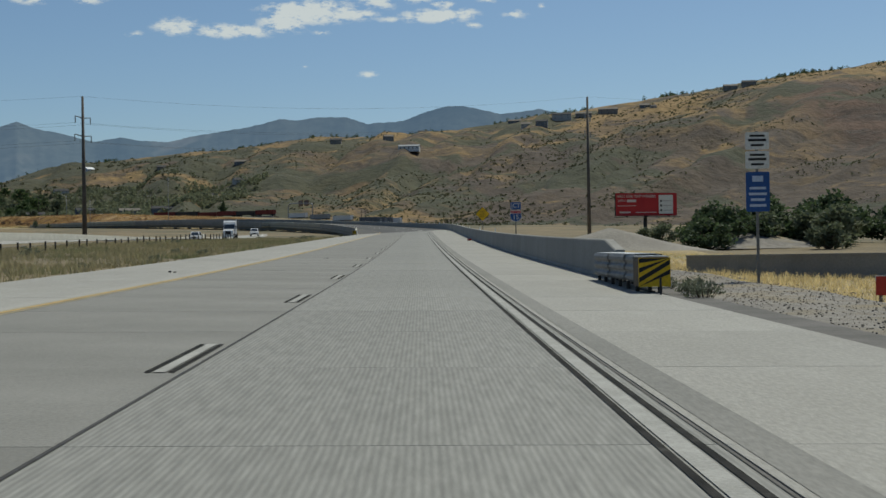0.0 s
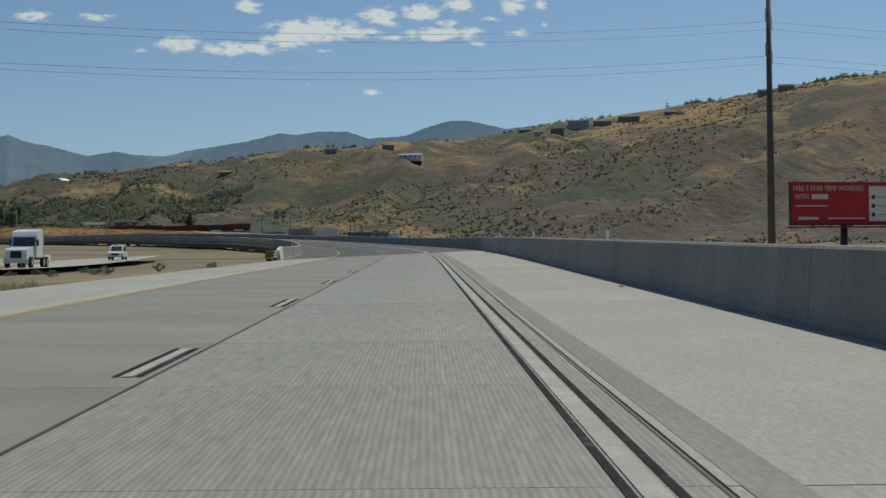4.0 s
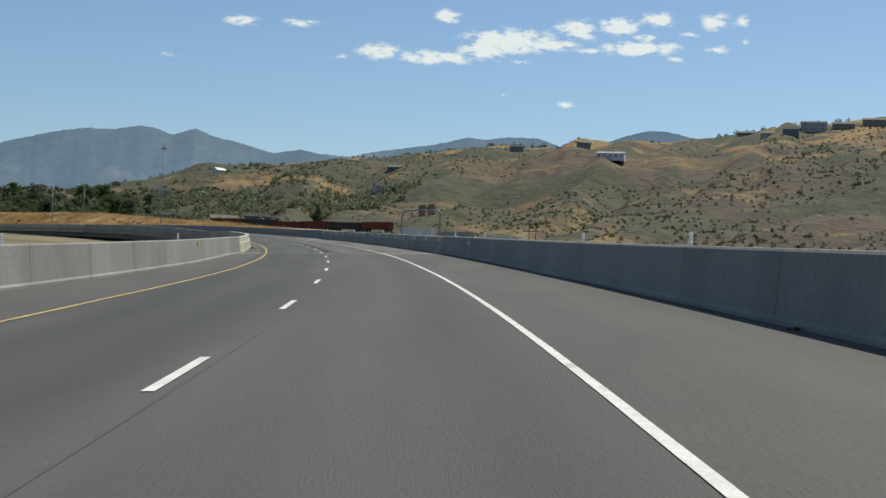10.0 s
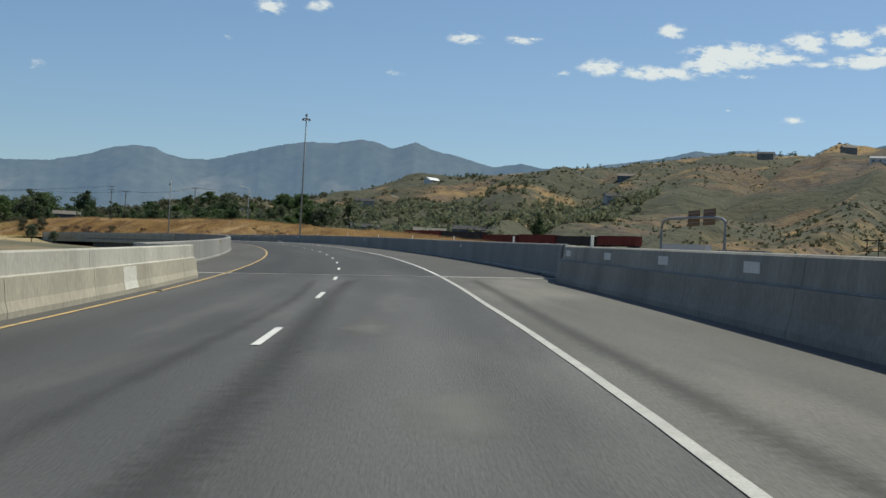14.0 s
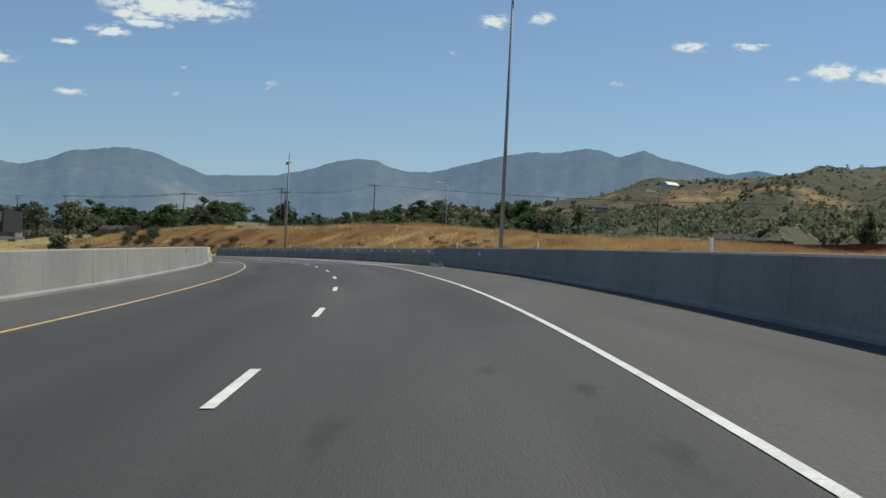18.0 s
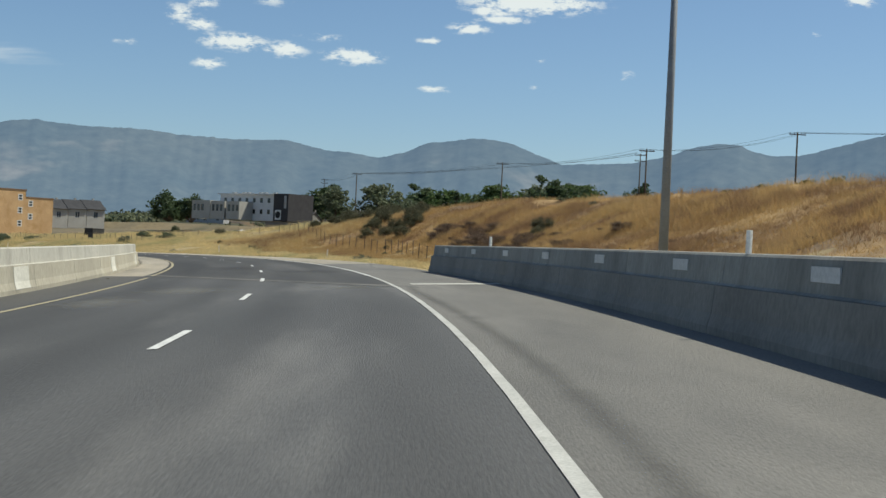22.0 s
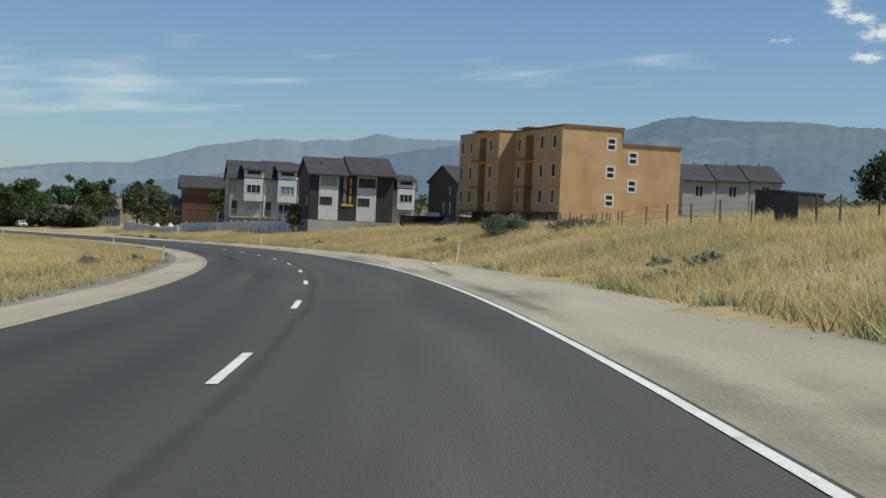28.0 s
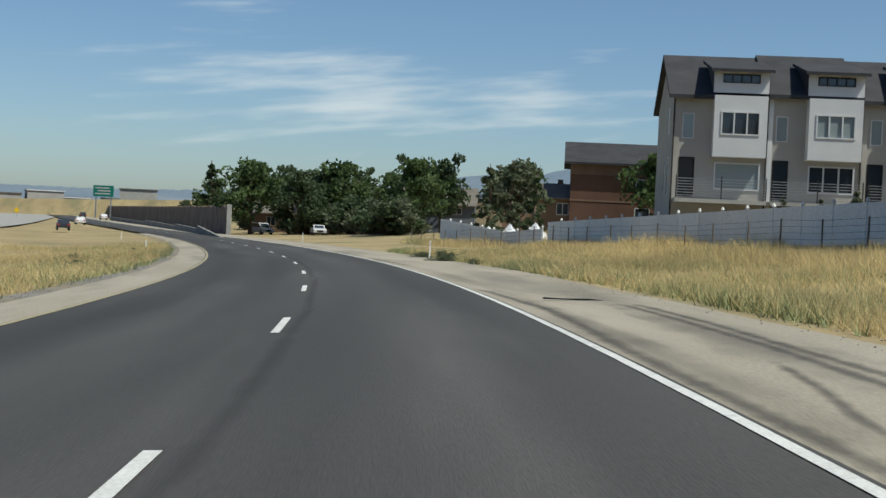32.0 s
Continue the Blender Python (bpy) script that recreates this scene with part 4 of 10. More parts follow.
G_L = {
    -600: [-.3, -.3, -.35, -.5, -.4, -.2], 205: [-.3, -.3, -.35, -.5, -.4, -.2], 255: [-.8, -.9, -1, -1, -.8, -.6], 480: [-2.2, -2.2, -2.2, -2.2, -2, -2], 640: [-2.6, -2.6, -2.6, -2.6, -2.6, -2.4],
    760: [-2, -1.8, -1.5, -1.5, -1.5, -2], 790: [-.25, -.25, -.35, -.5, -.8, -1.5], 1080: [-.25, -.3, -.45, -.6, -.9, -1.2], 2600: [-.25, -.3, -.4, -.5, -.6, -.6],
}


def table2(s, u, cols, rows):
    ks = sorted(rows)
    vals = np.array([rows[k] for k in ks])
    i = np.clip(np.searchsorted(ks, s) - 1, 0, len(ks) - 2)
    f = np.clip((s - np.array(ks)[i]) / (np.array(ks)[i + 1] - np.array(ks)[i]), 0, 1)
    f = f * f * (3 - 2 * f)
    j = np.clip(np.searchsorted(cols, u) - 1, 0, len(cols) - 2)
    c = np.array(cols)
    g = np.clip((u - c[j]) / (c[j + 1] - c[j]), 0, 1)
    return (vals[i, j] * (1 - g) + vals[i, j + 1] * g) * (1 - f) + (vals[i + 1, j] * (1 - g) + vals[i + 1, j + 1] * g) * f


# the bluff: crest places and heights
CREST = [(1500, 500, 120), (1250, 900, 190), (900, 1250, 215), (511, 1464, 199), (414, 1494, 189), (352, 1520, 182), (300, 1640, 180), (220, 1640, 170), (132, 1740, 167), (45, 1700, 151), (-41, 1740, 148), (-149, 1880, 157), (-241, 1910, 147), (-344, 1942, 142), (-430, 1990, 140), (-548, 1960, 124), (-587, 1873, 100), (-700, 1850, 84), (-950, 1800, 62), (-1500, 1500, 36), (-1900, 800, 5), (-1900, -200, 2)]
HC = (-150.0, 500.0)
_caz = np.array([math.atan2(-(x - HC[0]), y - HC[1]) for x, y, z in CREST])
_cd = np.array([math.hypot(x - HC[0], y - HC[1]) for x, y, z in CREST])
_cz = np.array([z for x, y, z in CREST], float)
_FAZ = [radians(a) for a in (-90, -60, -30, -10, 5, 20, 40, 60, 90, 115)]
_FD = [500, 430, 380, 400, 430, 480, 600, 700, 800, 800]
_PZ = [6, 9, 13, 19.5, 22, 23, 23, 19, 9, 5]


def ground_z(x, y):
    x, y = np.atleast_1d(np.asarray(x, float)), np.atleast_1d(np.asarray(y, float))
    s, u = locate(x, y)
    zr, bk = np.interp(s, ST, A_Z), np.interp(s, ST, A_BANK)
    edge = zr - np.clip(u, -9, 9) * np.tan(bk)
    off = np.where(u > 0, table2(s, np.abs(u), U_R, G_R), table2(s, np.abs(u), U_L, G_L))
    z = edge + off
    rough_ = fbm(x / 14, y / 14, 3) * np.clip((np.abs(u) - 8) / 12, 0, 1)
    z = z + rough_ * np.where(u > 14, 0.55, 0.2)
    # away from the ramp the plain takes over, then the bluff
    dx, dy = x - HC[0], y - HC[1]
    r, az = np.hypot(dx, dy), np.arctan2(-dx, dy)
    fd, pz = np.interp(az, _FAZ, _FD), np.interp(az, _FAZ, _PZ)
    behind = np.clip((np.abs(az) - radians(115)) / radians(30), 0, 1)
    pz = pz * (1 - behind) - 1.0 * behind
    w = np.clip((np.abs(u) - 70) / 130, 0, 1)
    w = w * w * (3 - 2 * w)
    z = z * (1 - w) + (pz + fbm(x / 60, y / 60, 3) * 1.2) * w
    order = np.argsort(_caz)
    cd, cz = np.interp(az, _caz[order], _cd[order]), np.interp(az, _caz[order], _cz[order])
    cz, t = cz * (1 - behind) + pz * behind, np.clip((r - fd) / np.maximum(cd - fd, 50), 0, 1.6)
    tt = np.clip(t, 0, 1)
    prof = 0.55 * tt + 0.45 * tt * tt * (3 - 2 * tt)
    gul = fbm(x / 120 + 3, y / 120, 4) * 17 * np.sin(np.pi * np.clip(tt, 0, 1)) + fbm(x / 30, y / 30, 3) * 3.5 * np.clip(tt * 4, 0, 1) * np.clip((1.04 - tt) * 6, 0.12, 1)
    ridge = np.abs(fbm(az * 16 + 0.35 * fbm(x / 90, y / 90, 2), r / 520 + 7, 3))
    gul = gul - (0.42 - ridge) * 28 * np.sin(np.pi * np.clip(tt * 0.96, 0, 1)) ** 0.8
    hill = pz + (cz - pz) * prof + gul * np.clip((cz - pz) / 90, 0, 1) - np.clip(t - 1, 0, 1) * 60
    return np.where(r > fd, np.maximum(z * (t <= 0.001) + hill * (t > 0.001), -5), z)


def gz(x, y):
    return float(land_z(np.array([x]), np.array([y]))[0])


def graded(lo, hi, step, far, grow=1.05, cap=22):
    mid = list(np.arange(lo, hi + 0.1, step))
    a, d = [], step
    v = hi
    while v < far[1]:
        d = min(d * grow, cap)
        v += d
        a.append(v)
    b, d = [], step
    v = lo
    while v > far[0]:
        d = min(d * grow, cap)
        v -= d
        b.append(v)
    return np.array(b[::-1] + mid + a)


GX = graded(-980, 170, 5.0, (-3400, 2600))
GY = graded(-120, 960, 5.0, (-1500, 2700))
_X, _Y = np.meshgrid(GX, GY)
_Z = ground_z(_X.ravel(), _Y.ravel())
_G = _Z.reshape(_X.shape)
_S, _U = locate(_X.ravel(), _Y.ravel())


def land_z(x, y):
    """Height of the ground's own mesh."""
    i, j = np.clip(np.searchsorted(GX, x) - 1, 0, len(GX) - 2), np.clip(np.searchsorted(GY, y) - 1, 0, len(GY) - 2)
    a, b = (x - GX[i]) / (GX[i + 1] - GX[i]), (y - GY[j]) / (GY[j + 1] - GY[j])
    return (_G[j, i] * (1 - a) + _G[j, i + 1] * a) * (1 - b) + (_G[j + 1, i] * (1 - a) + _G[j + 1, i + 1] * a) * b


nx, ny = len(GX), len(GY)
_ii = (np.arange(ny - 1)[:, None] * nx + np.arange(nx - 1)).ravel()
_faces = np.stack([_ii, _ii + 1, _ii + 1 + nx, _ii + nx], 1)
g_me = bpy.data.meshes.new("ground")
g_me.vertices.add(nx * ny)
g_me.vertices.foreach_set("co", np.stack([_X.ravel(), _Y.ravel(), _Z], 1).astype(np.float32).ravel())
g_me.loops.add(len(_faces) * 4)
g_me.loops.foreach_set("vertex_index", _faces.astype(np.int32).ravel())
g_me.polygons.add(len(_faces))
g_me.polygons.foreach_set("loop_start", (np.arange(len(_faces)) * 4).astype(np.int32))
g_me.update(calc_edges=True)
for m_ in (M_GRASS, M_PLAIN, M_HILL, M_GOLD):
    g_me.materials.append(m_)
_fx, _fy = _X.ravel()[_ii], _Y.ravel()[_ii]
_r = np.hypot(_fx - HC[0], _fy - HC[1])
_fdd = np.interp(np.arctan2(-(_fx - HC[0]), _fy - HC[1]), _FAZ, _FD)
_mi = np.where(np.abs(_U[_ii]) > 75, 1, 0)
_mi = np.where((_r > _fdd * 1.02), 2, _mi)
_mi = np.where((_U[_ii] > 19) & (_U[_ii] < 75) & (_S[_ii] > 560) & (_S[_ii] < 880), 3, _mi)
_mi = np.where((_U[_ii] > 6) & (_S[_ii] < 240), np.where(_U[_ii] < 24, 0, 1), _mi)
_mi = np.where((_U[_ii] < -6) & (_S[_ii] > 150) & (_S[_ii] < 770), 1, _mi)
_mi = np.where((_U[_ii] < -44) & (_S[_ii] <= 150), 1, _mi)
g_me.polygons.foreach_set("material_index", _mi.astype(np.int32))
g_me.polygons.foreach_set("use_smooth", np.ones(len(_faces), dtype=bool))
tagged(new("ground", g_me), "dry golden grassland rising to a brown scrub-covered bluff", "ground", kind="structure")

# far ranges: heading left of +y and height above the horizon, in degrees, seen from the middle of the ramp
RANGE = [(-34, 2.35), (-20, 3.75), (-11, 5.6), (-8.8, 6.2), (-7.9, 6.4), (-7.2, 6.28), (-6.1, 6.18), (-5.3, 6.4), (-4.2, 6.65), (-3.4, 6.62), (-2.3, 6.31), (-1.3, 5.95), (0.4, 5.85), (1.4, 6.17), (2.8, 6.2), (3.8, 6.05), (4.6, 6.12), (6.2, 5.73), (7.2, 5.55), (8.4, 5.4), (9.9, 5.05), (11.2, 5.1), (12.2, 5.27), (13.4, 5.05), (14.0, 5.2), (14.9, 5.45), (15.9, 5.62), (16.9, 5.97), (17.9, 5.63), (18.7, 5.92), (19.4, 5.94), (20.4, 5.74), (21.8, 5.7), (23.1, 5.45), (24.2, 5.12), (25.0, 4.9)]
RANGE += [(25.8, 4.68), (26.9, 4.62), (27.7, 4.8), (28.3, 5.06), (29.1, 5.08), (29.9, 4.95), (31.0, 4.55), (32.6, 4.17), (34.2, 4.08), (35.5, 4.02), (36.7, 4.45), (37.5, 4.76), (38.3, 4.92), (39.1, 4.96), (40.2, 4.8), (41.2, 4.65), (42.0, 4.26), (43.1, 3.96), (44.3, 4.12), (45.3, 4.15), (46.2, 4.36), (47.1, 4.53), (48.3, 4.44), (49.4, 4.42), (50.3, 4.47), (51.4, 4.47), (52.3, 4.58), (53.5, 4.63), (54.9, 4.6), (56.2, 4.64), (57.1, 4.75), (58.1, 4.6), (59.3, 4.22), (60.5, 3.94), (61.9, 3.85), (63.2, 3.7), (65, 3.5), (67, 3.15), (70.5, 2.5), (75, 1.8), (80, 1.0), (85, 0.4), (89, 0.1)]
RANGE_FAR = [(62, 3.3), (64.4, 3.6), (66.3, 3.76), (68.0, 3.64), (69.3, 3.6), (70.7, 3.58), (71.8, 3.76), (72.9, 3.4), (74.1, 3.4), (75.0, 3.24), (75.7, 3.31), (77.1, 3.23), (77.8, 3.07), (79.2, 2.85), (80.8, 2.33), (82, 2.0), (84.6, 1.86), (88, 1.35), (93, 0.8), (100, 0.55), (118, 0.5)]


def mountain_range(name, table, centre, dist, base, mat, a0, a1, label):
    vs, fs = [], []
    az_ = np.arange(a0, a1, 0.12)
    el_ = np.interp(az_, [a for a, e in table], [e for a, e in table])
    rows = [0.0, 0.1, 0.22, 0.36, 0.5, 0.64, 0.76, 0.86, 0.93, 0.975, 1.0]
    el_ = el_ + 0.03 * fbm(az_ * 5, az_ * 0 + 3, 3) + 0.018 * fbm(az_ * 14, az_ * 0 + 9, 2)
    for j, q in enumerate(rows):
        for a, e in zip(az_, el_):
            top = centre[2] + dist * math.tan(radians(e))
            spur = float(fbm(a * 0.8 + 5 + q * 1.5, q * 3.4 + a * 0.12, 4)) if 0 < q < 1 else 0.0
            rr = dist * (0.80 + 0.20 * q) + spur * 90 * math.sin(math.pi * q)
            z = base + (top - base) * (q ** 1.15) + spur * 12 * math.sin(math.pi * q)
            vs.append((centre[0] - math.sin(radians(a)) * rr, centre[1] + math.cos(radians(a)) * rr, z))
    n = len(az_)
    for j in range(len(rows) - 1):
        for i in range(n - 1):
            fs.append((j * n + i + 1, j * n + i, j * n + n + i, j * n + n + i + 1))
    ob = new(name, mesh_of(name, vs, fs, mat, True))
    return tagged(ob, label, "mountains", kind="structure")


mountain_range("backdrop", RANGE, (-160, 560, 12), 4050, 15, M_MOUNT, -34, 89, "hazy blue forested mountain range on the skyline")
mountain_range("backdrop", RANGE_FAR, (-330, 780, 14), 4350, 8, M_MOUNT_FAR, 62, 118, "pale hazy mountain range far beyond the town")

# ---- the ramp ----
RW_T = [(34, 7.35), (90, 7.4), (120, 7.55), (215, 7.75), (250, 7.85), (290, 7.6), (380, 7.0), (407, 6.9), (409, 6.75), (428, 6.35), (498, 6.3), (500, 7.1), (601, 7.0), (625, 7.15), (663, 7.55), (665, 7.0), (700, 6.8), (764, 6.5)]
LW_T = [(243, -8.4), (300, -8.3), (334, -8.0), (389, -5.75), (409, -5.4), (411, -4.95), (480, -4.25), (502, -4.25), (504, -6.9), (583, -6.75), (647, -6.5), (660, -6.15), (681, -5.75), (683, -5.4), (709, -4.9), (745, -5.1), (781, -5.4)]


def rw(s):
    return float(np.interp(s, [a for a, b in RW_T], [b for a, b in RW_T]))


def lw(s):
    return float(np.interp(s, [a for a, b in LW_T], [b for a, b in LW_T]))


EDGE_R = [(-70, 3.80), (60, 3.75), (150, 3.66), (222, 3.5), (243, 3.52), (275, 3.74), (303, 3.61), (379, 3.55), (400, 3.6), (411, 3.55), (433, 3.42), (465, 3.42), (484, 3.26), (500, 3.32), (540, 3.56), (587, 3.55), (636, 3.62), (655, 3.93), (670, 4.1), (677, 3.8), (686, 3.6), (700, 3.5), (718, 3.5), (735, 3.5), (775, 3.61), (1500, 3.61)]
EDGE_L = [(-70, -4.2), (240, -4.26), (283, -4.15), (316, -3.75), (356, -3.8), (381, -3.45), (402, -3.4), (440, -3.6), (520, -3.95), (589, -4.05), (644, -3.85), (700, -3.65), (755, -3.6), (757, -3.66), (790, -3.76), (1400, -3.76)]


def edge_r(s):
    return float(np.interp(s, [a for a, b in EDGE_R], [b for a, b in EDGE_R]))


def edge_l(s):
    return float(np.interp(s, [a for a, b in EDGE_L], [b for a, b in EDGE_L]))


def beside(f, d):
    return lambda s: f(s) + d


road = thing("road", None, "two-lane curving highway ramp of pale concrete then dark asphalt", "road", kind="structure")
J0, J1, J2, J3, J4 = 240.8, 411.5, 503.5, 672.0, 751.6     # joints
SK = {J0: 0.1, J1: -0.5, J2: -0.6, J3: -0.95, J4: -1.5, 757.0: -0.9}
part("slab_bed", uv_ribbon("slab_bed", -70, J0, -8.4, 8.0, -0.03, M_SLABGAP), M_SLABGAP, road, "dark bedding between slabs")
part("lane_surface", uv_ribbon("lane_surface", J0, J1, -3.9, beside(edge_r, 0.06), 0.0, M_ASPH, skew=(SK[J0], SK[J1])), M_ASPH, road, "smooth dark grey asphalt")
part("lane_surface", uv_ribbon("lane_surface", J1, J2, -3.9, beside(edge_r, 0.06), 0.0, M_ASPH_OLD, skew=(SK[J1], SK[J2])), M_ASPH_OLD, road, "worn patchy grey asphalt")
part("lane_surface", uv_ribbon("lane_surface", J2, J3, -3.9, beside(edge_r, 0.06), 0.0, M_ASPH_NEW, skew=(SK[J2], SK[J3])), M_ASPH_NEW, road, "smooth dark asphalt of newer date")
part("lane_surface", uv_ribbon("lane_surface", J3, J4, -3.9, beside(edge_r, 0.06), 0.0, M_ASPH_OLD, skew=(SK[J3], SK[J4])), M_ASPH_OLD, road, "worn patchy grey asphalt")
part("lane_surface", uv_ribbon("lane_surface", 753.1, 784, -3.9, beside(edge_r, 0.06), 0.0, M_ASPH, 4.0, skew=(-1.5, 0.0)), M_ASPH, road, "dark grey asphalt with tyre wear")
part("lane_surface", uv_ribbon("lane_surface", 784, 1500, -3.85, 3.72, 0.0, M_ASPH, 5.0), M_ASPH, road, "dark grey asphalt with tyre wear")
part("shoulder", uv_ribbon("shoulder", J0, J1, beside(edge_r, 0.06), lambda s: rw(s) + 0.1, 0.0, M_SHOULD, skew=(0.0, SK[J1])), M_SHOULD, road)
part("shoulder", uv_ribbon("shoulder", J1, J2, beside(edge_r, 0.06), lambda s: rw(s) + 0.1, 0.0, M_SHOULD_OLD, skew=(SK[J1], SK[J2])), M_SHOULD_OLD, road)
part("shoulder", uv_ribbon("shoulder", J2, J3, beside(edge_r, 0.06), lambda s: rw(s) + 0.1, 0.0, M_SHOULD, skew=(SK[J2], SK[J3])), M_SHOULD, road)
part("shoulder", uv_ribbon("shoulder", J3, 784, beside(edge_r, 0.06), lambda s: rw(s) + 0.1 + max(0, (s - 764) / 20) * 0.5, 0.0, M_SHOULD_PALE, skew=(SK[J3], 0.0)), M_SHOULD_PALE, road, "pale dusty shoulder towards the end of the bridge")
part("shoulder", uv_ribbon("shoulder", J0, 757, lambda s: lw(s) - 0.1, -3.9, 0.0, M_SHOULD), M_SHOULD, road)


def verge_r(s):
    return 7.0 + 0.35 * float(fbm(s / 11, 0.5, 3)) + 0.5 * math.exp(-((s - 800) / 30) ** 2)


def verge_l(s):
    return -5.3 + 0.15 * float(fbm(s / 9, 3.5, 3))


part("shoulder", uv_ribbon("shoulder", 784, 1130, 3.72, verge_r, -0.004, M_SAND, 2.0), M_SAND, road, "sandy pale shoulder with dark skid stains")
part("shoulder", uv_ribbon("shoulder", 1130, 1500, 3.72, 7.0, -0.004, M_SAND, 5.0), M_SAND, road, "sandy pale shoulder")
part("shoulder", uv_ribbon("shoulder", 757, 1200, verge_l, -3.85, -0.004, M_SAND, 2.0), M_SAND, road, "pale worn shoulder")
for s_, w_ in ((J1, 0.5), (J2, 0.5), (J3, 0.6)):
    for a_, b_ in ((lambda s: lw(s), lambda s: -3.7), (lambda s: 3.3, lambda s: rw(s))):
        part("expansion_joint", uv_ribbon("expansion_joint", s_ - w_, s_ + w_, a_, b_, 0.006, M_JOINT, 0.5, 4, (SK[s_], SK[s_])), M_JOINT, road, "pale concrete expansion joint")
    part("expansion_joint", uv_ribbon("expansion_joint", s_ - w_ * 0.7, s_ + w_ * 0.7, lambda s: -3.7, lambda s: 3.3, 0.006, M_PALEPATCH, 0.5, 6, (SK[s_], SK[s_])), M_PALEPATCH, road, "worn concrete expansion joint")
    for d_ in (-0.34, 0.3):
        part("joint_seal", uv_ribbon("joint_seal", s_ + d_ - 0.05, s_ + d_ + 0.05, lambda s: lw(s), lambda s: rw(s), 0.010, M_GROOVE, 0.1, 6, (SK[s_], SK[s_])), M_GROOVE, road, "black rubber seal")
part("crack", uv_ribbon("crack", 660.935, 660.955, -3.9, 7.3, 0.004, M_GROOVE, 0.1, 6), M_GROOVE, road, "dark transverse seam")
part("expansion_joint", uv_ribbon("expansion_joint", 748.0, 749.0, 4.1, lambda s: rw(s), 0.006, M_JOINT, 0.5, 4), M_JOINT, road, "pale concrete expansion joint")
part("joint_seal", uv_ribbon("joint_seal", J4 - 0.13, J4 + 0.13, -3.9, 3.6, 0.006, M_GROOVE, 0.1, 6, (SK[J4], SK[J4])), M_GROOVE, road, "wide open black joint")
part("approach_slab", uv_ribbon("approach_slab", J4, 753.1, -3.9, 4.1, 0.0, M_SHOULD_OLD, 2.0, 4, (SK[J4], -1.5)), M_SHOULD_OLD, road, "rough grey approach slab")
part("crack", uv_ribbon("crack", 753.07, 753.13, -3.9, 3.4, 0.004, M_GROOVE, 0.1, 6, (-1.5, -1.5)), M_GROOVE, road, "open black crack")


def lane_line(name, s0, s1, u0, u1, mat, h=0.008, gaps=()):
    part(name, uv_ribbon(name, s0, s1, u0, u1, h, mat, 4.0, 1), mat, road)


for s0_, s1_, mt_ in ((J0, J1, M_WHITE), (J1, J2, M_WORNWHITE), (J2, J3, M_WHITE), (J3, 757, M_WORNWHITE), (757, 1130, M_WHITE), (1130, 1480, M_WHITE)):
    lane_line("edge_line", s0_, s1_, beside(edge_r, -0.052), beside(edge_r, 0.052), mt_)
lane_line("edge_line", J0, 636, beside(edge_l, -0.05), beside(edge_l, 0.05), M_YEL)
lane_line("edge_line", 636, J3, beside(edge_l, -0.05), beside(edge_l, 0.05), M_YELFADE)
lane_line("edge_line", J3, 755, beside(edge_l, -0.055), beside(edge_l, 0.055), M_YELFADE)
lane_line("edge_line", 757, 1300, beside(edge_l, -0.055), beside(edge_l, 0.055), M_YELFADE)
lane_line("edge_line", -70, J0, beside(edge_r, -0.07), beside(edge_r, 0.07), M_FADEWHITE)
for d_ in (-0.165, 0.08):
    lane_line("black_contrast_line", -70, J0, beside(edge_r, d_ + 0.015), beside(edge_r, d_ + 0.07), M_BLACKLINE, 0.007)
lane_line("edge_line", -70, J0, beside(edge_l, -0.05), beside(edge_l, 0.05), M_YEL)
for d_ in (-0.16, 0.09):
    lane_line("worn_contrast_line", -70, J0, beside(edge_l, d_), beside(edge_l, d_ + 0.08), M_YELFADE, 0.006)
lane_line("lane_seam", -70, J0, 0.20, 0.235, M_GROOVE, 0.006)
lane_line("lane_seam", J0, J1, 0.14, 0.19, M_TYRE, 0.004)
lane_line("shoulder_seam", -70, J0, 4.0, 4.025, M_SLABGAP, 0.006)
lane_line("dusty_strip", -70, J0, 4.12, 4.42, M_DUST, 0.004)
for k_ in range(124):
    s_ = 11.8 + (k_ - 6) * 12.16
    s_ = s_ if s_ < 668 else (s_ - 2.56 if s_ < 757 else s_ - 3.2)
    h_ = 0.010
    part("lane_dash", uv_ribbon("lane_dash", s_, s_ + 3.05, -0.055, 0.055, h_, M_FADEWHITE if s_ < J0 - 3 else M_WHITE, 1.6, 1), M_FADEWHITE if s_ < J0 - 3 else M_WHITE, road)
    if s_ < J0 - 3:
        for u_ in (-0.15, 0.06):
            part("black_contrast_dash", uv_ribbon("black_contrast_dash", s_, s_ + 3.05, u_ + 0.015, u_ + 0.07, h_ - 0.001, M_BLACKLINE, 1.6, 1), M_BLACKLINE, road)

# wear with its own shape: skid marks, patches, dust
_rp = random.Random(11)


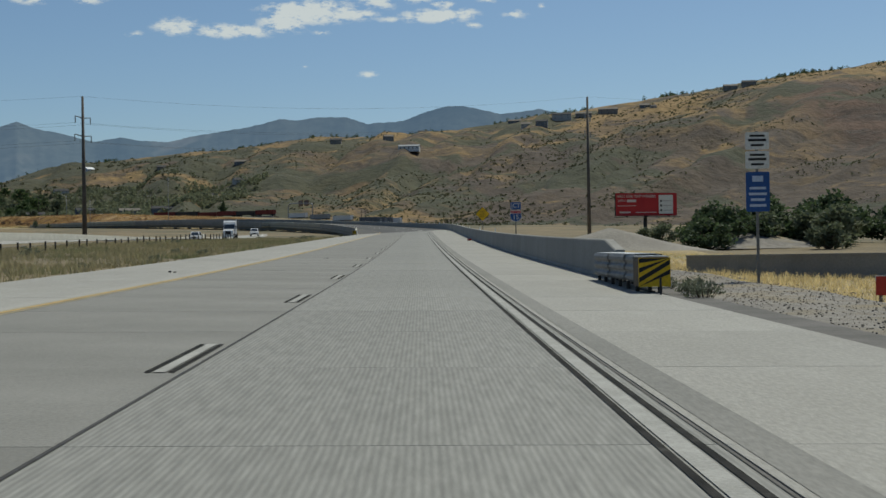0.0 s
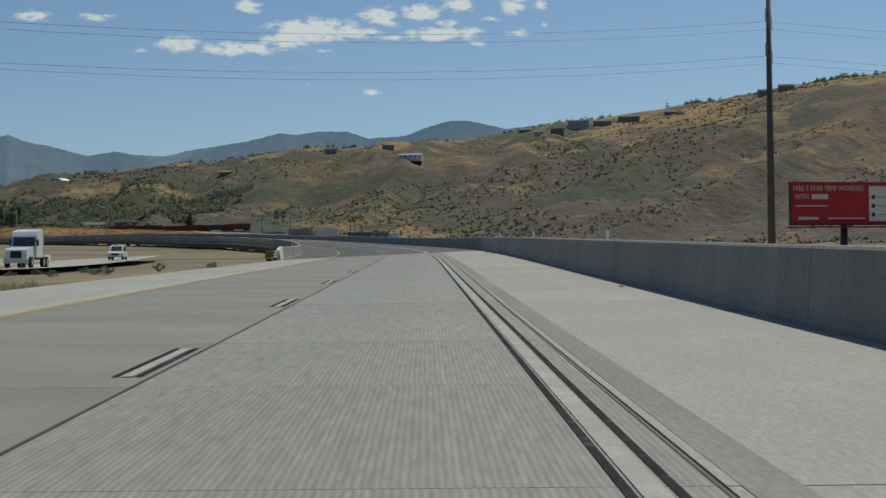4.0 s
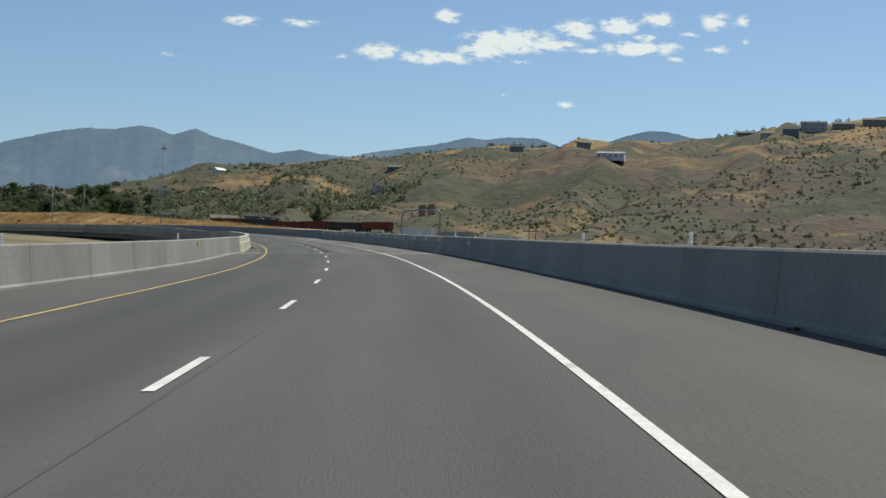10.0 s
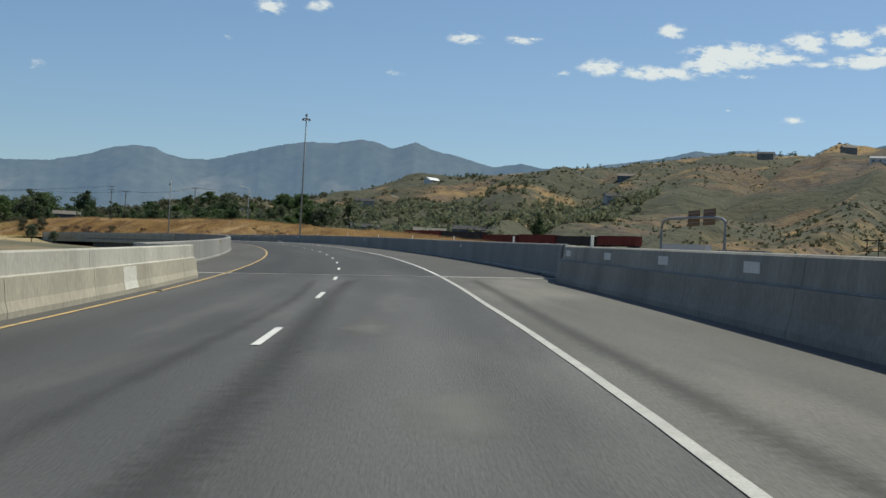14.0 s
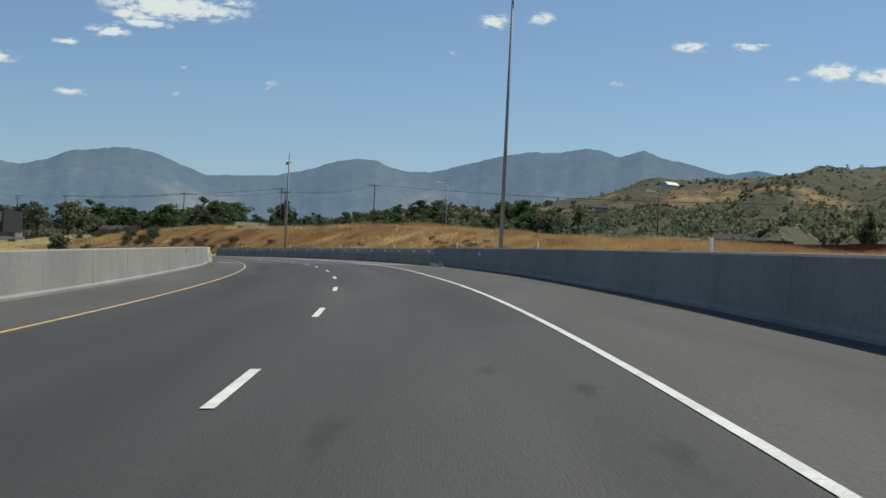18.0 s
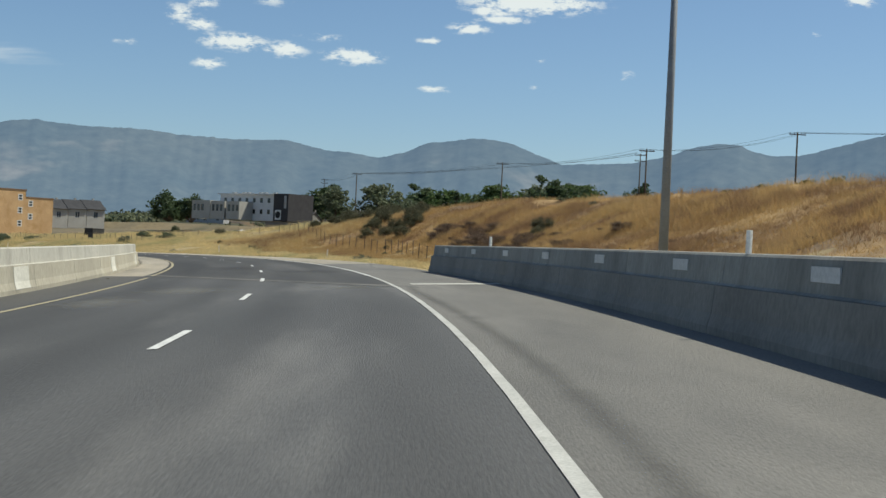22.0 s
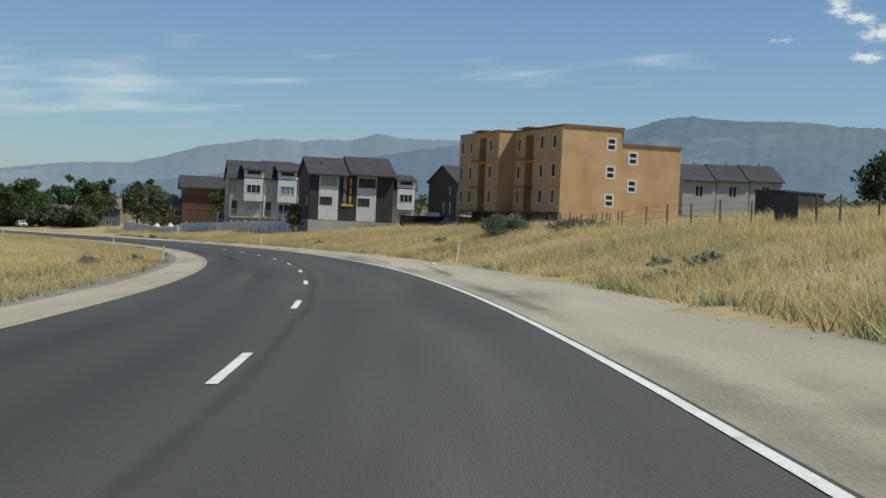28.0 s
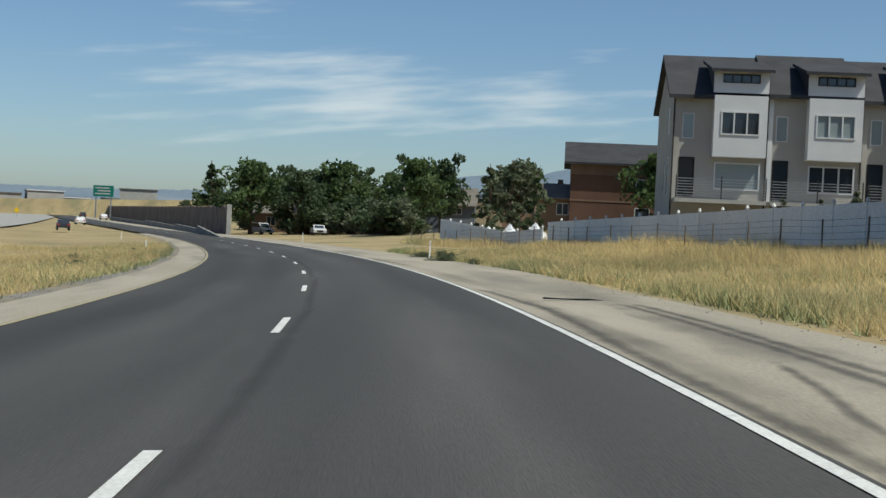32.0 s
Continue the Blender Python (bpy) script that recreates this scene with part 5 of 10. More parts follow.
def blotch(name, s, u, ls, lu, mat, h, label, wob=0.25, skew=0.0, n=18):
    vs, uv, fs = [ref(s, u, h)], [(0.0, s)], []
    for ring in (0.5, 1.0):
        for i in range(n):
            a = 2 * math.pi * i / n
            k = ring * (1 + wob * (_rp.random() - 0.5) * 2)
            vs.append(ref(s + math.cos(a) * ls * k + skew * ring * math.sin(a), u + math.sin(a) * lu * k, h))
            uv.append((ring, s))
    for i in range(n):
        j = (i + 1) % n
        fs += [(0, 1 + j, 1 + i), (1 + i, 1 + j, 1 + n + j, 1 + n + i)]
    me = mesh_of(name, vs, fs, mat)
    lay = me.uv_layers.new(name="UVMap")
    idx = np.empty(len(me.loops), dtype=np.int32)
    me.loops.foreach_get("vertex_index", idx)
    lay.data.foreach_set("uv", np.array(uv, dtype=np.float32)[idx].ravel())
    part(name, me, mat, road, label)


for s_, u_, ls, lu in ((443, 1.9, 3.4, 0.55), (456, 2.3, 3.0, 0.5), (468, 2.1, 2.0, 0.5), (477, 1.2, 2.2, 0.5), (421, 2.1, 1.6, 0.4), (744, -1.6, 3.2, 1.4), (746, 2.2, 1.8, 1.2), (738, -2.6, 3.0, 0.9), (681, -3.4, 4.0, 1.3), (676, -1.6, 3.0, 0.8)):
    blotch("pale_patch", s_, u_, ls, lu, M_SOFTPALE, 0.003, "pale worn patch")
for s_, u_, ls, lu in ((657, -2.6, 6, 1.2), (664, -1.2, 5, 0.9), (650, -3.0, 7, 0.7), (746.2, 2.6, 0.5, 0.45), (764, 2.0, 3.6, 1.6), (420, 0.3, 7, 1.2), (432, 0.4, 9, 0.9), (446, 0.5, 9, 0.7), (770, -1.0, 6, 1.5), (880, -1.2, 14, 0.5), (905, -2.4, 14, 0.5), (940, -1.4, 16, 0.5), (975, -2.3, 16, 0.6), (1010, -1.3, 16, 0.5)):
    blotch("asphalt_patch", s_, u_, ls, lu, M_SOFTDARK, 0.0035, "darker asphalt patch", 0.06)
for s_, u_, ls in ((975, 4.9, 5), (1002, 5.0, 4), (944, 4.9, 5), (926, 5.0, 4), (905, 4.9, 5), (1042, 5.4, 8), (1052, 5.9, 6)):
    blotch("skid_stain", s_, u_, ls, 0.5 + 0.4 * _rp.random(), M_SOFTDARK, 0.002, "dark skid stain", 0.35, skew=2.0)


def skid(points, w, mat=M_SOFTDARK, label="faint curved tyre track"):
    """A soft-edged tyre track along (chainage, offset) points."""
    vs, fs, uv = [], [], []
    for i, (s, u) in enumerate(points):
        e = 1.0 if i in (0, len(points) - 1) else 0.0
        vs += [ref(s, u - w, 0.005), ref(s, u, 0.005), ref(s, u + w, 0.005)]
        uv += [(1.0, s), (e, s), (1.0, s)]
    for i in range(len(points) - 1):
        for j in (0, 1):
            fs.append((3 * i + j, 3 * i + j + 1, 3 * i + j + 4, 3 * i + j + 3))
    me = mesh_of("tyre_track", vs, fs, mat)
    lay = me.uv_layers.new(name="UVMap")
    idx = np.empty(len(me.loops), dtype=np.int32)
    me.loops.foreach_get("vertex_index", idx)
    lay.data.foreach_set("uv", np.array(uv, dtype=np.float32)[idx].ravel())
    part("tyre_track", me, mat, road, label)


for s_, u_, l_ in ((594, 0.94, 1.2), (596.7, 2.9, 0.9), (593.2, 3.0, 0.8), (598.5, 2.2, 0.7)):
    blotch("skid_stain", s_, u_, l_, 0.16, M_SOFTDARK, 0.004, "dark skid smudge", 0.3, skew=0.3)
for k_ in range(26):
    blotch("dark_asphalt_edge", 790 + k_ * 13 + 4 * math.sin(k_ * 2.1), 4.15 + 0.12 * math.sin(k_ * 1.3), 10.0, 0.38 + 0.12 * math.sin(k_ * 3.7), M_SOFTDARK, 0.0015, "ragged dark asphalt edge beside the line", 0.12)
for k_ in range(22):
    skid([(790 + k_ * 16 + i * 2.6, 0.22 + 0.03 * math.sin(k_ * 1.7 + i)) for i in range(8)], 0.14)
for k_ in range(3):
    skid([(869 + i * 1.6 + k_ * 1.3, 4.5 + 0.022 * i * i + 0.9 * math.sin(i * 0.35) + 0.35 * k_) for i in range(9)], 0.16)
skid([(412.5 + i * 3.6, 0.38 + 0.13 * math.sin(i * 0.55)) for i in range(25)], 0.36, M_SEAM, "coarse dark open seam beside the lane line")
skid([(412.5 + i * 3.6, -0.55 + 0.08 * math.sin(i * 0.7)) for i in range(25)], 0.2, M_SOFTDARK, "dark worn streak beside the lane line")
skid([(412.5 + i * 3.6, 3.95 + 0.10 * math.sin(i * 0.6)) for i in range(25)], 0.24, M_SEAM, "coarse dark streak outside the edge line")
skid([(673.5 + i * 3.2, 3.9 + 0.10 * math.sin(i * 0.5)) for i in range(24)], 0.2, M_SOFTDARK, "dark streak outside the edge line")
skid([(783.5, 6.9), (781.3, 6.45), (778, 5.95), (775, 5.5), (772.6, 5.28), (770.3, 5.22), (768.5, 5.35), (766.5, 5.7)], 0.07)
skid([(766.1, 3.85), (766.15, 4.1), (765.9, 4.22), (765.45, 4.22), (764.9, 4.1), (764.2, 3.9)], 0.05)
for pts_, w_ in (([(1056, 3.85), (1054, 3.95), (1047.5, 4.15), (1042.8, 4.02), (1039.4, 3.88), (1036.9, 3.86), (1033, 3.86), (1028, 3.84)], 0.15),
                 ([(1049, 5.7), (1048, 5.68), (1044.7, 5.64), (1041.9, 5.58), (1039.7, 5.52), (1036.5, 5.36), (1030, 5.1)], 0.13),
                 ([(1049, 5.95), (1047.7, 5.94), (1043.9, 5.9), (1040.1, 5.75), (1037.2, 5.66), (1031, 5.5)], 0.13),
                 ([(1038.4, 5.1), (1037.3, 4.93), (1035.8, 4.71), (1034.3, 4.43), (1032, 4.1)], 0.1),
                 ([(1015.5, 3.8), (1010.5, 3.92), (1007.8, 3.96), (1003.4, 4.02), (1000, 3.95), (994, 3.86)], 0.16),
                 ([(1017, 5.45), (1015.8, 5.51), (1013.4, 5.63), (1011.4, 5.73), (1008.6, 6.03), (1006.5, 6.25), (1003, 6.5)], 0.12),
                 ([(1017.7, 3.95), (1016.5, 4.38), (1014.4, 4.5), (1012.7, 4.2), (1013.1, 3.9)], 0.12),
                 ([(1015.3, 5.4), (1012.6, 5.29), (1010.4, 5.04), (1008.7, 4.6), (1007.5, 4.16)], 0.14),
                 ([(1005.6, 4.14), (1004.3, 4.23), (1002.9, 4.28), (1000, 4.3), (996, 4.25)], 0.1),
                 ([(892.5, 4.47), (886.2, 4.68), (881.5, 4.67), (878.0, 4.39), (876.0, 4.02)], 0.28),
                 ([(891.2, 5.57), (888.3, 6.39), (884.7, 6.7), (881.7, 6.8), (879.8, 6.73)], 0.1),
                 ([(889.4, 4.76), (885.2, 5.27), (882.7, 5.61), (880.6, 5.97)], 0.18),
                 ([(985, 4.0), (978, 4.5), (972, 4.85), (966, 4.9), (960, 4.6), (954, 4.1)], 0.13)):
    skid(pts_, w_, M_SKID, "dark tyre track over the sandy shoulder")
skid([(938 + i * 1.5, 4.5 + 0.10 * i) for i in range(12)], 0.2)


# ---- barriers ----
def sweep(s0, s1, prof, off, side, steps):
    vs, fs = [], []
    k = len(prof)
    for i in range(steps + 1):
        s = s0 + (s1 - s0) * i / steps
        vs += [ref(s, off(s) + side * u, h) for u, h in prof]
    for i in range(steps):
        for j in range(k):
            a, b = i * k + j, i * k + (j + 1) % k
            fs.append((a, b, b + k, a + k) if side > 0 else (a, a + k, b + k, b))
    fs.append(tuple(range(k))[::-1] if side > 0 else tuple(range(k)))
    fs.append(tuple(range(steps * k, steps * k + k)) if side > 0 else tuple(range(steps * k, steps * k + k))[::-1])
    return vs, fs


P_PLAIN = [(0, -0.9), (0, 0.06), (0.05, 0.12), (0.11, 1.02), (0.14, 1.06), (0.36, 1.06), (0.39, 1.02), (0.42, -0.9)]
P_LOW = [(0, -0.9), (0, 0.10), (0.05, 0.26), (0.09, 0.62), (0.52, 0.62), (0.54, -0.9)]
P_HIGH = [(0.13, 0.624), (0.175, 0.65), (0.21, 1.0), (0.24, 1.03), (0.49, 1.03), (0.51, 1.0), (0.51, 0.624)]


def barrier(name, s0, s1, side, old, label, piece=6.0):
    b = thing(name, None, label, "barrier", "ramp barriers", "structure")
    n = int(round((s1 - s0) / piece))
    if old:
        # tone by side: shade colour on the right, sunlit colour on the left
        tiers = [("lower_course", P_LOW, M_WALL_SHADE_GRIME if side > 0 else M_WALL_TAN), ("upper_course", P_HIGH, M_WALL_OLD if side > 0 else M_WALL_SUNLIT)]
    else:
        tiers = [("barrier_segment", P_PLAIN, M_WALL)]
    for i in range(n):
        a, c = s0 + (s1 - s0) * i / n + 0.012, s0 + (s1 - s0) * (i + 1) / n - 0.012
        for nm, prof, mat in tiers:
            vs, fs = sweep(a, c, prof, rw if side > 0 else lw, side, 2)
            part(nm, mesh_of(nm, vs, fs, mat), mat, b)
    return b


wall_r = barrier("wall_right", 38, J0, 1, False, "grey concrete highway barrier with streaked shaded face")
wall_r1 = barrier("wall_right", J0, 408, 1, False, "grey concrete highway barrier on the viaduct edge")
wall_r2 = barrier("wall_right", 408, 499, 1, True, "old grimy two-tier concrete parapet darkened for shade, with reflector plates")
wall_r3 = barrier("wall_right", 499, 664.4, 1, False, "grey concrete barrier on the viaduct edge")
wall_r4 = barrier("wall_right", 664.4, 764, 1, True, "old grimy two-tier concrete parapet darkened for shade, with reflector plates")
wall_l1 = barrier("wall_left", 247, J1, -1, False, "sunlit streaky grey concrete barrier")
wall_l2 = barrier("wall_left", J1, J2, -1, True, "sunlit old two-tier concrete parapet")
wall_l3 = barrier("wall_left", J2, 677, -1, False, "sunlit stained grey concrete barrier")
wall_l4 = barrier("wall_left", 677, 781, -1, True, "sunlit old two-tier concrete parapet with pale patches")
for sw in (415.2, 433, 452, 470, 488, 684, 690, 706, 724, 742, 760, 775):
    b_ = wall_l2 if sw < 600 else wall_l4
    vs_, fs_ = sweep(sw, sw + 1.6, [(-0.006, 0.1), (0.044, 0.265), (0.083, 0.6), (0.10, 0.6), (0.06, 0.25), (0.01, 0.08)], lw, -1, 1)
    part("pale_repair", mesh_of("pale_repair", vs_, fs_, M_WALLCAP), M_WALLCAP, b_, "pale fresh concrete repair")


def plate(parent, s, side, h, mat, w=0.32, t=0.18, inset=0.0):
    off = rw if side > 0 else lw
    g = Geo()
    d = off(s) + side * inset
    p = [ref(s - w / 2, d, h - t / 2), ref(s + w / 2, d, h - t / 2), ref(s + w / 2, d, h + t / 2), ref(s - w / 2, d, h + t / 2)]
    q = [ref(s - w / 2, d - side * 0.02, h - t / 2), ref(s + w / 2, d - side * 0.02, h - t / 2), ref(s + w / 2, d - side * 0.02, h + t / 2), ref(s - w / 2, d - side * 0.02, h + t / 2)]
    g.add(p + q, [(0, 1, 2, 3), (7, 6, 5, 4), (0, 4, 5, 1), (1, 5, 6, 2), (2, 6, 7, 3), (3, 7, 4, 0)])
    part("reflector_plate", g, mat, parent, "yellow reflector plate" if mat is M_SIGNYEL else "white reflector plate")


for s_ in np.arange(410.0, 498, 6.1):
    plate(wall_r2, float(s_), 1, 0.83, M_PLATE, 0.85, 0.16, inset=0.195)
for s_ in np.arange(665.6, 763, 5.95):
    plate(wall_r4, float(s_), 1, 0.85, M_PLATE, 0.85, 0.16, inset=0.195)
for s_ in (272, 334, 396):
    plate(wall_r1, s_, 1, 0.78, M_PLATE, 0.6, inset=0.08)
for s_ in (534, 596, 650):
    plate(wall_r3, s_, 1, 0.78, M_PLATE, 0.6, inset=0.08)
for s_ in (252, 278, 334, 390):
    plate(wall_l1, s_, -1, 0.85, M_SIGNYEL, inset=0.085)
for s_ in (545, 602, 650):
    plate(wall_l3, s_, -1, 0.88, M_SIGNYEL, inset=0.085)


def stub(s, side, wall):
    off = rw if side > 0 else lw
    a, b = ref(s, off(s) + side * 0.25, 1.03), ref(s, off(s) + side * 0.25, 1.32)
    part("barrier_delineator", Geo().rod(a, b, 0.04, 0.04, 8), M_WHITEPL, wall, "short white delineator on top")


for s_ in (94.2, 120.2, 146, 172, 198, 224):
    stub(s_, 1, wall_r)
for s_ in np.arange(256, 408, 12.3):
    stub(float(s_), 1, wall_r1)
for s_ in np.arange(420, 500, 24):
    stub(float(s_), 1, wall_r2)
for s_ in np.arange(515, 668, 24):
    stub(float(s_), 1, wall_r3)
for s_ in np.arange(680, 763, 24):
    stub(float(s_), 1, wall_r4)
for s_ in np.arange(265, 408, 24):
    stub(float(s_), -1, wall_l1)


# sloped, pale barrier ends
def barrier_end(s0, s1, side, h0, off, mat, label, flare=0.0):
    vs, fs = [], []
    for i in range(5):
        f = i / 4
        s = s0 + (s1 - s0) * f
        hh = h0 + (1.06 - h0) * min(1.0, f * 1.35)
        d = off(s1) - side * flare * (1 - f) * -1
        vs += [ref(s, d, -0.9), ref(s, d, 0.06), ref(s, d + side * 0.10, hh - 0.03), ref(s, d + side * 0.13, hh), ref(s, d + side * 0.36, hh), ref(s, d + side * 0.42, -0.9)]
    k = 6
    for i in range(4):
        for j in range(k):
            a, b = i * k + j, i * k + (j + 1) % k
            fs.append((a, b, b + k, a + k))
    fs += [tuple(range(k))[::-1], tuple(range(4 * k, 5 * k))]
    solo("barrier_end", mesh_of("barrier_end", vs, fs, mat), mat, label, "barrier", kind="structure")


barrier_end(35.2, 38, 1, 0.80, rw, M_WALL, "sloped end of a grey concrete highway barrier")
barrier_end(243.2, 247, -1, 0.78, lw, M_WALLCAP, "pale sloped end of a concrete highway barrier")

# viaduct deck edges, girders and piers
deck = thing("viaduct", None, "concrete viaduct deck with girders and round piers under the ramp", "bridge", kind="structure")
for s0_, s1_ in ((J0, J1), (J1, J2), (J2, J3), (J3, J4)):
    vs, fs = [], []
    n_ = int((s1_ - s0_) / 6)
    for i in range(n_ + 1):
        s = s0_ + (s1_ - s0_) * i / n_
        a, b = lw(s) - 0.55, rw(s) + 0.55
        vs += [ref(s, a, -0.02), ref(s, b, -0.02), ref(s, b, -0.35), ref(s, b - 1.3, -0.5), ref(s, b - 1.5, -2.0), ref(s, a + 1.5, -2.0), ref(s, a + 1.3, -0.5), ref(s, a, -0.35)]
    for i in range(n_):
        for j in range(8):
            p, q = i * 8 + j, i * 8 + (j + 1) % 8
            fs.append((p, q, q + 8, p + 8))
    fs += [tuple(range(8))[::-1], tuple(range(n_ * 8, n_ * 8 + 8))]
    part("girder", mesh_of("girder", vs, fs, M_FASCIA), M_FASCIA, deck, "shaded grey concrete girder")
for s_ in np.arange(275, 745, 33):
    for u_ in (-3.0, 4.0):
        p = ref(float(s_), u_, -1.9)
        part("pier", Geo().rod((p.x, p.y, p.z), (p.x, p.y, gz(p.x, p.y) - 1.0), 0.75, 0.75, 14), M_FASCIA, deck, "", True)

# the roadway of the opposite direction, beside the concrete part
opp = thing("road", None, "pale concrete roadway of the opposite direction", "road", kind="structure")
part("lane_surface", uv_ribbon("lane_surface", -200, 330, -42, -27.5, 0.25, M_CONC, 8.0, 4), M_CONC, opp)
part("edge_line", uv_ribbon("edge_line", -200, 330, -28.6, -28.45, 0.265, M_WHITE, 10.0, 1), M_WHITE, opp)
part("edge_line", uv_ribbon("edge_line", -200, 330, -40.5, -40.35, 0.265, M_YEL, 10.0, 1), M_YEL, opp)
vs_, fs_ = sweep(140, 326, [(0, 0.0), (0, 1.15), (0.3, 1.15), (0.3, 0.0)], lambda s: -42.3, -1, 30)
solo("wall_far", mesh_of("wall_far", vs_, fs_, M_WALLCAP), M_WALLCAP, "pale concrete barrier beside the opposite roadway", "barrier", kind="structure")

# gravel and verge strips
solo("gravel_verge", uv_ribbon("gravel_verge", -40, 60, 7.25, lambda s: 11.5 + 0.8 * float(fbm(s / 5, 1.5, 3)), -0.10, M_GRAVEL, 1.5, 4), M_GRAVEL, "grey gravel strip beside the concrete shoulder", "gravel", kind="structure")
solo("gravel_verge", uv_ribbon("gravel_verge", 760, 1150, lambda s: verge_l(s) - 0.75 - 0.3 * float(fbm(s / 4, 8.5, 3)), lambda s: verge_l(s) + 0.05, -0.02, M_GRAVEL, 2.0, 2), M_GRAVEL, "grey gravel edge along the inner shoulder", "gravel", kind="structure")


def verge(name, s0, s1, prof, mat, label, step=3.0):
    vs, fs = [], []
    n = int((s1 - s0) / step)
    k = len(prof)
    for i in range(n + 1):
        s = s0 + (s1 - s0) * i / n
        for u, h in prof:
            e = 0.12 * float(fbm(s / 5, u / 3, 3)) * (1 if abs(u) > 8.2 else 0)
            q = ref(s, u, h + e)
            if u > 8.5 and s > 700:
                q.z = max(gz(q.x, q.y) + 0.05, q.z - 3 * min(1, max(0, (905 - s) / 45, (s - 985) / 40)))
            vs.append(q)
    sg = 1 if prof[0][0] < prof[-1][0] else -1
    for i in range(n):
        for j in range(k - 1):
            a = i * k + j
            fs.append((a, a + 1, a + 1 + k, a + k)[::sg])
    solo(name, mesh_of(name, vs, fs, mat, True), mat, label, "grass", kind="structure")


verge("grass_verge", 764, 1140, [(6.2, -0.03), (7.6, -0.02), (9.0, 0.10), (11, 0.25), (13.5, 0.42), (16, 0.5), (19.5, 0.3)], M_GRASS, "dry straw-coloured grass verge", 3.0)
verge("grass_verge", 784, 1200, [(-4.8, -0.05), (-6.4, -0.06), (-8.5, -0.1), (-12, -0.2), (-17, -0.6)], M_GRASS, "dry straw and green grass verge", 3.0)
verge("grass_verge", -60, 175, [(-7.9, -0.05), (-9.0, -0.1), (-13, -0.15), (-19, -0.1), (-25, -0.1), (-27.6, 0.2)], M_PLAIN, "dry weedy grass strip between the roadways", 4.0)

# the joining freeway beyond the end of the ramp
fw = thing("road", None, "wide grey concrete freeway with light traffic", "road", kind="structure")
part("lane_surface", uv_ribbon("lane_surface", 1120, 2300, lambda s: -62 + 20 * min(1, max(0, (s - 1120) / 400)), lambda s: -34 + 30.0 * min(1, max(0, (s - 1120) / 300)), -0.02, M_CONC, 12.0, 6), M_CONC, fw)
for k_ in range(4):
    part("edge_line", uv_ribbon("edge_line", 1130, 2200, lambda s, k=k_: -58 + 20 * min(1, max(0, (s - 1120) / 400)) + k * 3.7, lambda s, k=k_: -57.85 + 20 * min(1, max(0, (s - 1120) / 400)) + k * 3.7, 0.01, M_WHITE, 14.0, 1), M_WHITE, fw)

# ---- roadside things ----
def at(s, u, h=0.0, turn=0.0, ground=False):
    """A pose beside the ramp: x to the right, y ahead, z up; on the land where ground is true."""
    p = ref(s, u, h)
    if ground:
        p.z = gz(p.x, p.y) + h
    return Matrix.Translation(p) @ Matrix.Rotation(heading(s) + radians(turn), 4, "Z")


def spot(x, y, h=0.0, turn=0.0, sink=0.0):
    return Matrix.Translation((x, y, gz(x, y) + h - sink)) @ Matrix.Rotation(radians(turn), 4, "Z")


def facing(p, q):
    """The turn about z, in degrees, that points local x from p to q."""
    return math.degrees(math.atan2(q[1] - p[1], q[0] - p[0]))


def chevron(parent, w, h, y, z0, name="chevron_panel"):
    """A yellow panel with leaning black stripes, facing -y."""
    p = part(name, Geo().box(-w / 2, w / 2, y, y + 0.02, z0, z0 + h), M_SIGNYEL, parent, "yellow and black striped panel")
    n = 4
    d = w * 0.15
    for i in range(n):
        z = z0 + h * (i - 0.55) / 3.0
        pts = [(-w / 2 + 0.01, z), (w / 2 - 0.01, z + h * 0.62), (w / 2 - 0.01, z + h * 0.62 + d), (-w / 2 + 0.01, z + d)]
        pts = [(x, min(max(q, z0 + 0.01), z0 + h - 0.01)) for x, q in pts]
        if max(q for x, q in pts) - min(q for x, q in pts) > 0.05:
            part("stripe", Geo().prism(pts, y - 0.006, y - 0.001), M_BLACK, p, "black stripe")


